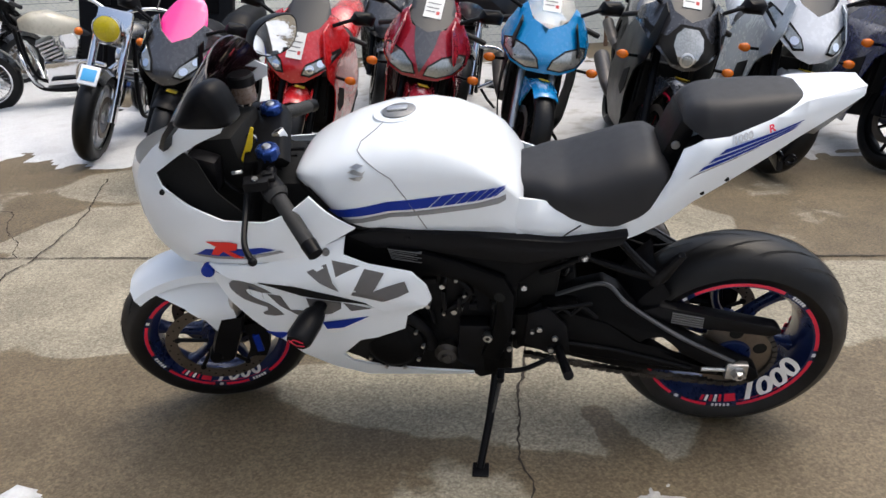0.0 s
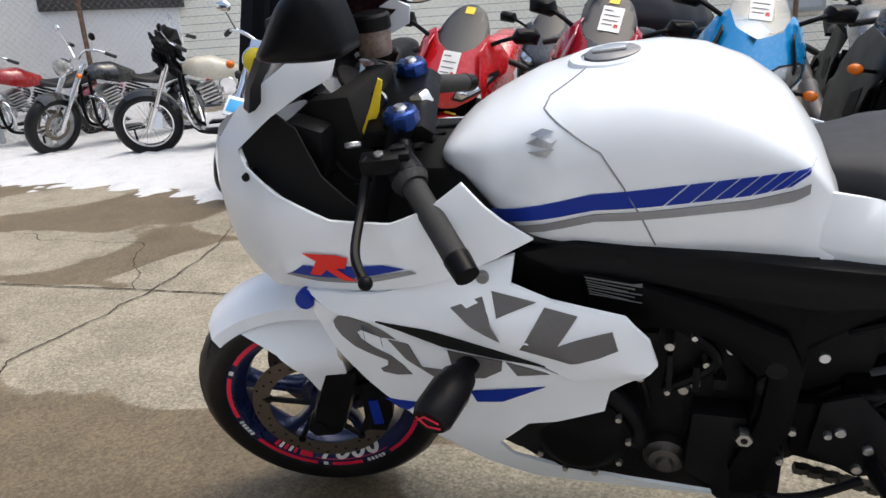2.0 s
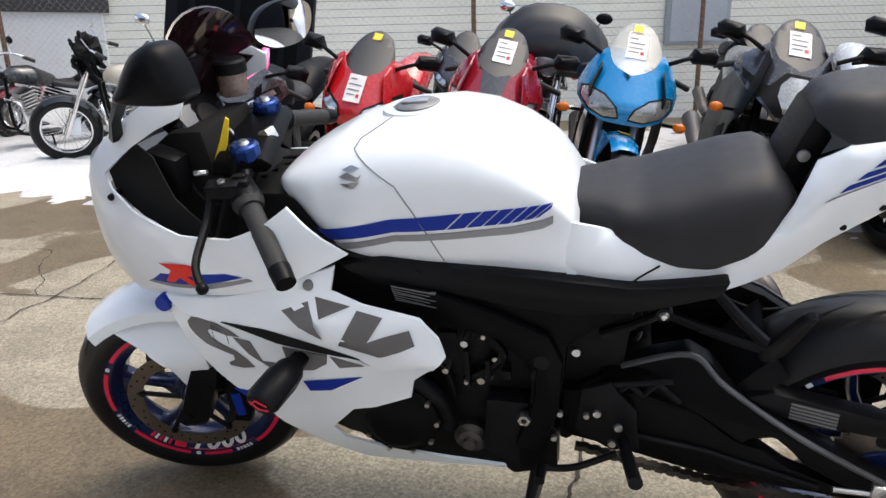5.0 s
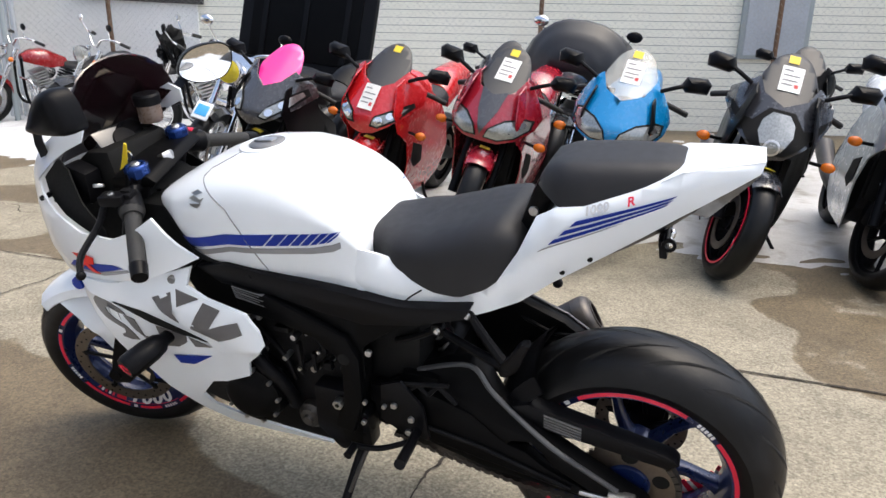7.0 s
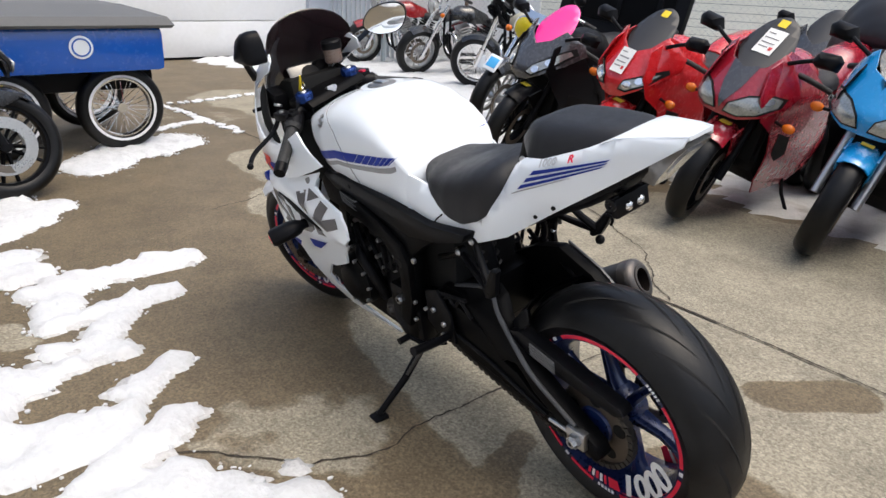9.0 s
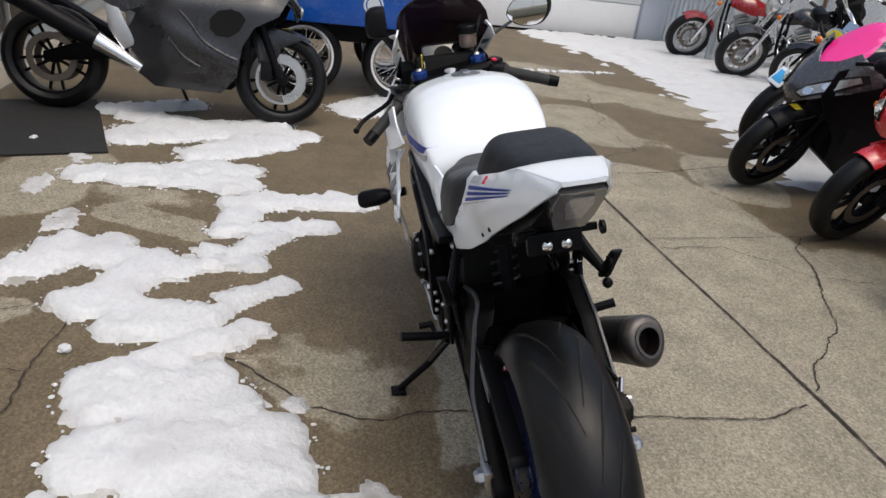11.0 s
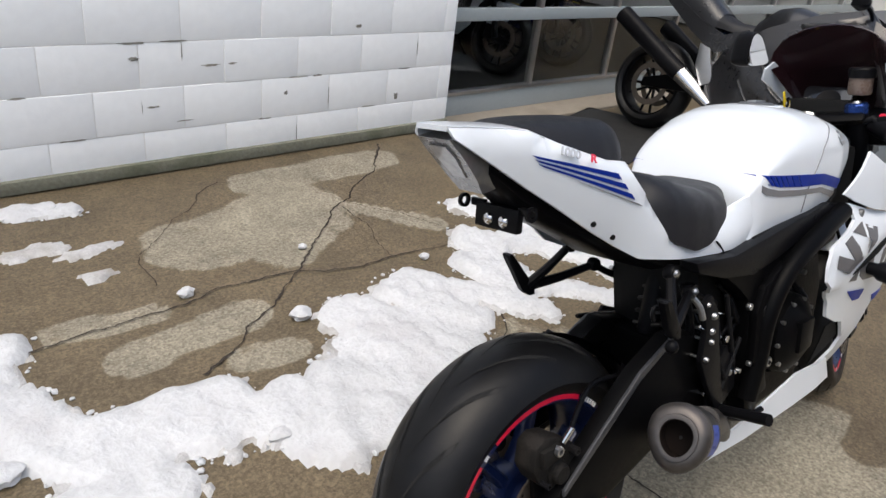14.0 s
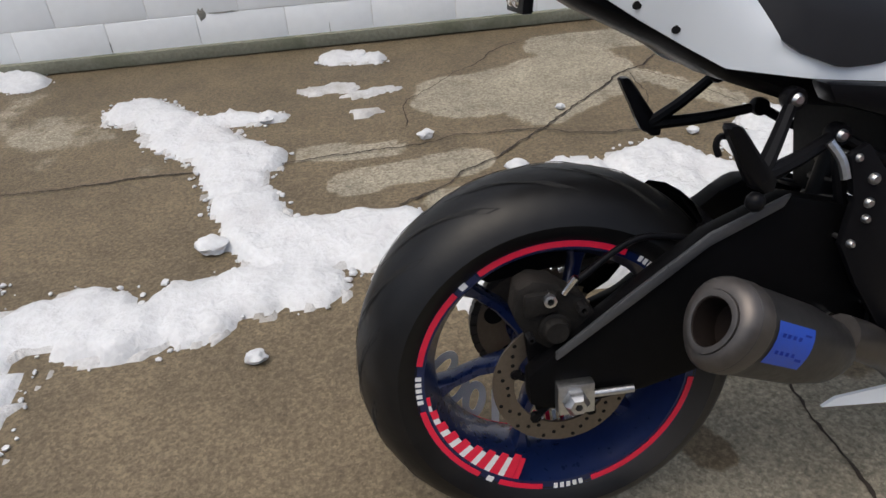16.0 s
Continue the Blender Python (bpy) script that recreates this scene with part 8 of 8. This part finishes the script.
def cruiser(x, y, body, label, yaw=90, lean=11, steer=12, wire=False, guard=None, lamp_face=None, fairing=None, plate=False, seat=VINYL, stripped=False, bar_z=1.12):
    """A chrome-trimmed cruiser on its side stand."""
    at = pose(x, y, 0, 0, 0, yaw) @ pose(0, 0, 0, lean, 0, 0)
    o = thing("cruiser_motorcycle", at, label, "motorcycle", "motorcycles in the row")
    F, R = Vector((0.0, 0, 0.33)), Vector((1.62, 0, 0.32))
    st = Matrix.Translation((0.32, 0, 0.95)) @ Matrix.Rotation(radians(steer), 4, Vector((0.5, 0, 0.86)).normalized()) @ Matrix.Translation((-0.32, 0, -0.95))
    plain_wheel(o, F, 0.328, 0.065, 0.235, CHROME if wire else ALU, "front_wheel", 5, st, wire)
    plain_wheel(o, R, 0.318, 0.08, 0.21, CHROME if wire else ALU, "rear_wheel", 5, None, wire)
    g = guard or body
    mg = part("front_mudguard", lathe(bmesh.new(), [(0.30, -0.085), (0.345, -0.05), (0.352, 0), (0.345, 0.05), (0.30, 0.085), (0.296, 0.08), (0.34, 0.045), (0.346, 0), (0.34, -0.045), (0.296, -0.08), (0.30, -0.085)], F, None, 20, radians(15), radians(105)), g, o)
    mg.matrix_local = st
    if plate:
        face = part("guard_plate", box(bmesh.new(), (-0.012, -0.062, -0.072), (0.004, 0.062, 0.072), pose(-0.20, 0, 0.66, 0, 40, 0), 0.01), PEARL, mg, "white plate with a blue mark")
        part("plate_mark", box(bmesh.new(), (-0.015, -0.045, -0.045), (-0.011, 0.045, 0.045), pose(-0.20, 0, 0.66, 0, 40, 0), 0.002), LABEL_SKY, face)
    for s in (-1, 1):
        f = part("fork_leg", tube(bmesh.new(), [(0.32, s * 0.10, 0.98), (0.02, s * 0.105, 0.34)], 0.027 if not stripped else 0.022, 14, False), CHROME, o, "bright fork leg")
        f.matrix_local = st
        part("fork_boot", tube(bmesh.new(), [(0.10, s * 0.105, 0.52), (0.0, s * 0.105, 0.30)], 0.034, 14, False), CHROME, f)
        h = part("handlebar", tube(bmesh.new(), [(0.33, s * 0.04, 1.0), (0.34, s * 0.15, bar_z - 0.02), (0.40, s * 0.30, bar_z), (0.52, s * 0.42, bar_z - 0.05)], 0.013, 10), CHROME, o)
        part("grip", tube(bmesh.new(), [(0.45, s * 0.36, bar_z - 0.02), (0.53, s * 0.43, bar_z - 0.055)], 0.019, 10, False), GRIP, h)
        part("mirror_stalk", tube(bmesh.new(), [(0.38, s * 0.27, bar_z), (0.33, s * 0.33, bar_z + 0.12)], 0.006, 6, False), CHROME, h)
        part("mirror", blob(bmesh.new(), (0.33, s * 0.35, bar_z + 0.15), (0.02, 0.06, 0.04), 0, 0.05), CHROME if s > 0 else BLACK, h)
        part("crash_bar", tube(bmesh.new(), [(0.36, s * 0.10, 0.62), (0.40, s * 0.30, 0.60), (0.45, s * 0.33, 0.40), (0.50, s * 0.14, 0.26)], 0.016, 10), CHROME, o)
        part("frame_tube", tube(bmesh.new(), [(0.38, s * 0.10, 0.85), (0.42, s * 0.13, 0.35), (0.6, s * 0.14, 0.22), (1.1, s * 0.14, 0.24), (1.3, s * 0.13, 0.55)], 0.018, 8), BLACK, o)
        part("signal", blob(bmesh.new(), (0.22, s * 0.22, 0.86), (0.03, 0.03, 0.03), 0, 0), ORANGE if not stripped else CAST, o)
    if not stripped:
        hl = part("headlamp", lathe(bmesh.new(), [(0, 0.09), (0.05, 0.08), (0.085, 0.04), (0.095, -0.02), (0.1, -0.045), (0.09, -0.05), (0, -0.05)], (0, 0, 0), st @ pose(0.16, 0, 0.93, 0, 0, -90), 24), CHROME, o, "round headlamp")
        part("lamp_lens", lathe(bmesh.new(), [(0, -0.07), (0.05, -0.066), (0.088, -0.05)], (0, 0, 0), st @ pose(0.16, 0, 0.93, 0, 0, -90), 24), lamp_face or LAMP_GLASS, hl)
    if plate:
        part("fork_cover", slab(bmesh.new(), [(0.22, 0.80), (0.28, 0.78), (0.36, 1.02), (0.30, 1.05)], -0.12, 0.12, 0.02), CHROME, o).matrix_local = st
    if stripped:
        bm = bmesh.new()
        rng = random.Random(4)
        for k in range(60):
            a = (0.28 + rng.uniform(-0.08, 0.1), rng.uniform(-0.14, 0.14), 1.0 + rng.uniform(-0.08, 0.12))
            tube(bm, [a, (a[0] - 0.05, a[1] + rng.uniform(-0.06, 0.06), a[2] + rng.uniform(0, 0.1)), (a[0] + rng.uniform(-0.04, 0.1), a[1] + rng.uniform(-0.08, 0.08), a[2] - rng.uniform(0.05, 0.18))], rng.uniform(0.006, 0.02), 6)
        tagged(part("wiring", bm, BLACK, o, "bare black wiring where a fairing is missing"), kind="stuff")
        part("gauge", disc(bmesh.new(), (0.3, 0, 1.1), 0.06, -0.05, 0.05, 20), CHROME, o)
        part("fairing_bracket", blob(bmesh.new(), (0.33, 0, 1.08), (0.10, 0.20, 0.15), 3, 0.6, 3), SHADOW_BLACK, o, "black bracket among bare wiring")
        part("guard_skirt", box(bmesh.new(), (-0.05, -0.12, 0.30), (0.06, -0.095, 0.46), pose(0.04, 0, 0, 0, 8, 0), 0.01), PEARL, o, "pale fork cover")
    if fairing:
        pillow(o, "fairing", [(0.06, 1.10), (0.12, 1.22), (0.24, 1.33), (0.38, 1.30)], [(0.06, 1.0), (0.2, 0.84), (0.38, 0.90)], [(0.06, 0.16), (0.14, 0.30), (0.24, 0.40), (0.38, 0.45)], 0.06, 0.38, fairing, "black handlebar fairing")
    pillow(o, "fuel_tank", [(0.42, 0.88), (0.52, 0.94), (0.7, 0.95), (0.95, 0.84)], [(0.42, 0.8), (0.7, 0.74), (0.95, 0.74)], [(0.42, 0.07), (0.55, 0.15), (0.72, 0.16), (0.95, 0.07)], 0.42, 0.95, body, "teardrop fuel tank")
    pillow(o, "seat", [(0.9, 0.82), (1.05, 0.77), (1.25, 0.78), (1.32, 0.84), (1.6, 0.86), (1.7, 0.84)], [(0.9, 0.72), (1.2, 0.68), (1.7, 0.76)], [(0.9, 0.1), (1.15, 0.17), (1.3, 0.15), (1.7, 0.11)], 0.9, 1.7, seat)
    part("rear_mudguard", lathe(bmesh.new(), [(0.30, -0.1), (0.35, -0.07), (0.358, 0), (0.35, 0.07), (0.30, 0.1), (0.295, 0.095), (0.345, 0.065), (0.352, 0), (0.345, -0.065), (0.295, -0.095), (0.30, -0.1)], R, None, 22, radians(-10), radians(140)), body, o)
    eng = part("engine", box(bmesh.new(), (0.55, -0.13, 0.24), (1.05, 0.13, 0.5), None, 0.03), CHROME, o, "chrome and black engine")
    for k, (a, top_x) in enumerate(((0.68, 0.60), (0.92, 1.0))):
        bm = bmesh.new()
        for i in range(7):
            q = i / 6
            box(bm, (-0.085 + 0.01 * (i % 2), -0.10, -0.010), (0.085 - 0.01 * (i % 2), 0.10, 0.010), pose(a + (top_x - a) * q, 0, 0.47 + 0.2 * q, 0, -18 if k == 0 else 18, 0), 0.003)
        pieces("cylinder_fin", bm, CAST if k else ALU, eng)
    part("air_cleaner", disc(bmesh.new(), (0.80, 0, 0.62), 0.09, 0.12, 0.19, 24), CHROME, eng)
    for q in (0, 1):
        part("exhaust", tube(bmesh.new(), [(0.58 + 0.35 * q, 0.10, 0.60), (0.55 + 0.4 * q, 0.19, 0.48), (0.75 + 0.3 * q, 0.2, 0.30 + 0.07 * q), (1.85, 0.2, 0.30 + 0.09 * q)], (0.02, 0.036), 12), CHROME, o)
    part("tail_lamp", blob(bmesh.new(), (1.97, 0, 0.62), (0.03, 0.06, 0.035), 0, 0), RED_INK, o)
    part("kickstand", tube(bmesh.new(), [(0.8, -0.15, 0.24), (0.78, -0.24, 0.13), (0.75, -0.32, 0.065)], 0.012, 8, False), BLACK, o)
    part("footboard", box(bmesh.new(), (0.55, -0.33, 0.27), (0.85, -0.2, 0.29), None, 0.006), BLACK, o)
    return o


LABEL_SKY = mat("sky blue mark", (0.05, 0.35, 0.7), 0.5)
YELLOW_LENS = mat("yellow fog lens", (0.75, 0.6, 0.02), 0.2, 0, 0.2, 14, coat=0.8)
BLACK_GLOSS = paint("gloss black paint", (0.008, 0.008, 0.009))
RED_C = paint("candy red paint", (0.26, 0.008, 0.010))
cruiser(-2.68, 4.88, BLACK_GLOSS, "black cruiser with chrome forks and a yellow headlamp lens", 93, 12, 10, plate=True, guard=BLACK_GLOSS, lamp_face=YELLOW_LENS, bar_z=1.08)
cruiser(-4.72, 6.62, mat("cream tank paint", (0.5, 0.47, 0.38), 0.3, 0, 0.05, 6, coat=0.6), "half-stripped cruiser with a wire wheel and bare wiring", 28, 8, 8, wire=True, stripped=True, guard=BLACK_GLOSS)
cruiser(-6.05, 6.72, BLACK_GLOSS, "black and red cruiser standing in snow", 70, 10, 14, lamp_face=LAMP_GLASS)
cruiser(-7.35, 6.70, RED_C, "candy red cruiser standing in snow", 72, 10, 14, guard=RED_C)
cruiser(-0.12, 5.55, BLACK_GLOSS, "black touring cruiser with a handlebar fairing", 90, 9, 8, fairing=SMOKE)

# big grey sport motorcycle by the shop window
sport_bike(-2.68, 1.27, mat("dark grey metallic paint", (0.020, 0.020, 0.022), 0.3, 0.2, 0.08, 8, coat=0.35), "dark grey metallic sport motorcycle by the shop window", 10, -94, screen=SMOKE, lamps="single", tag=None, steer=10, group="motorcycles by the shop", pipe=BLACK, belly=None, big=True, signals=False)
tagged(part("rubber_mat", box(bmesh.new(), (-0.56, -0.35, 0.002), (0.56, 0.35, 0.012), pose(-2.37, -0.17, 0, 0, 0, 16), 0.004), mat("black rubber mat", (0.012, 0.012, 0.012), 0.8, 0, 0.2, 20, 0.3)), "black rubber mat under a parked motorcycle", "mat")

# motorcycles on show behind the shop window
sport_bike(-1.95, -1.75, RED_A, "red sport motorcycle on show behind the shop window", 10, -84, screen=SMOKE, lamps="twin", tag=None, group="motorcycles in the shop", signals=False)
sport_bike(-2.85, -1.7, PALE, "white sport motorcycle on show behind the shop window", 10, -88, screen=SMOKE, lamps="wide", tag=None, group="motorcycles in the shop", signals=False)
sport_bike(-3.75, -1.75, NAVY, "dark blue sport motorcycle on show behind the shop window", 10, -92, screen=SMOKE, lamps="big", tag=None, group="motorcycles in the shop", signals=False)

# blue cargo trailer
tr = thing("cargo_trailer", pose(-4.1, 1.62, 0), "blue cargo trailer with a grey lid and wire wheels", "trailer")
T_BLUE = paint("blue trailer paint", (0.006, 0.085, 0.42))
part("body", box(bmesh.new(), (-0.62, -0.95, 0.56), (0.62, 0.80, 0.86), None, 0.05), T_BLUE, tr)
part("lid", loft(bmesh.new(), [[(0.66 * k * a, -0.075 + 0.92 * k * b, z) for a, b in ((-1, -1), (1, -1), (1, 1), (-1, 1))] for k, z in ((1, 0.855), (1.02, 0.875), (0.98, 0.93), (0.72, 1.0))]), mat("grey trailer lid", (0.11, 0.112, 0.115), 0.6, 0, 0.12, 12, 0.3), tr, "grey textured lid")
em = part("emblem", disc(bmesh.new(), (0, 0, 0), 0.075, -0.004, 0.004, 28, pose(0.625, 0.25, 0.735, 0, 0, 90)), PEARL, tr, "round white emblem")
part("emblem_inner", lathe(bmesh.new(), [(0.05, -0.006), (0.06, -0.006), (0.06, 0.006), (0.05, 0.006)], (0, 0, 0), pose(0.626, 0.25, 0.735, 0, 0, 90), 24), T_BLUE, em)
part("chassis", box(bmesh.new(), (-0.45, -0.9, 0.42), (0.45, 0.75, 0.6), None, 0.02), BLACK, tr)
part("tow_bar", rod(bmesh.new(), (0, -0.9, 0.45), (0, -1.5, 0.42), 0.03), BLACK, tr)
for y in (0.50, -0.25):
    for s in (-1, 1):
        w = plain_wheel(tr, Vector((0, 0, 0)), 0.30, 0.06, 0.21, CHROME, "wheel", 5, None, True, DECAL_WHITE)
        w.matrix_local = pose(s * 0.46, y, 0.30, 0, 0, 90)
tagged(part("marker_cone", lathe(bmesh.new(), [(0.02, 0.44), (0.03, 0.43), (0.09, 0.06), (0.13, 0.05), (0.13, 0.0), (0, 0.0)], (0, 0, 0), pose(-7.2, 2.87, 0, 90, 0, 0), 20), mat("orange plastic", (0.75, 0.25, 0.01), 0.5)), "orange plastic cone beside the trailer", "cone")

# black lid leaning by the fence
lid = thing("trunk_lid", pose(-3.15, 6.9, 0, -12, 6, 8), "large black moulded lid leaning upright near the fence", "lid")
part("panel", box(bmesh.new(), (-0.74, -0.06, 0.02), (0.74, 0.06, 1.92), None, 0.05), BLACK, lid)
part("recess", box(bmesh.new(), (-0.6, -0.075, 0.9), (0.6, -0.055, 1.85), None, 0.01), BLACK_PAINT, lid)
for x in (-0.45, 0.0, 0.45):
    part("rib", box(bmesh.new(), (x - 0.03, -0.09, 0.92), (x + 0.03, -0.07, 1.83), None, 0.008), BLACK, lid)
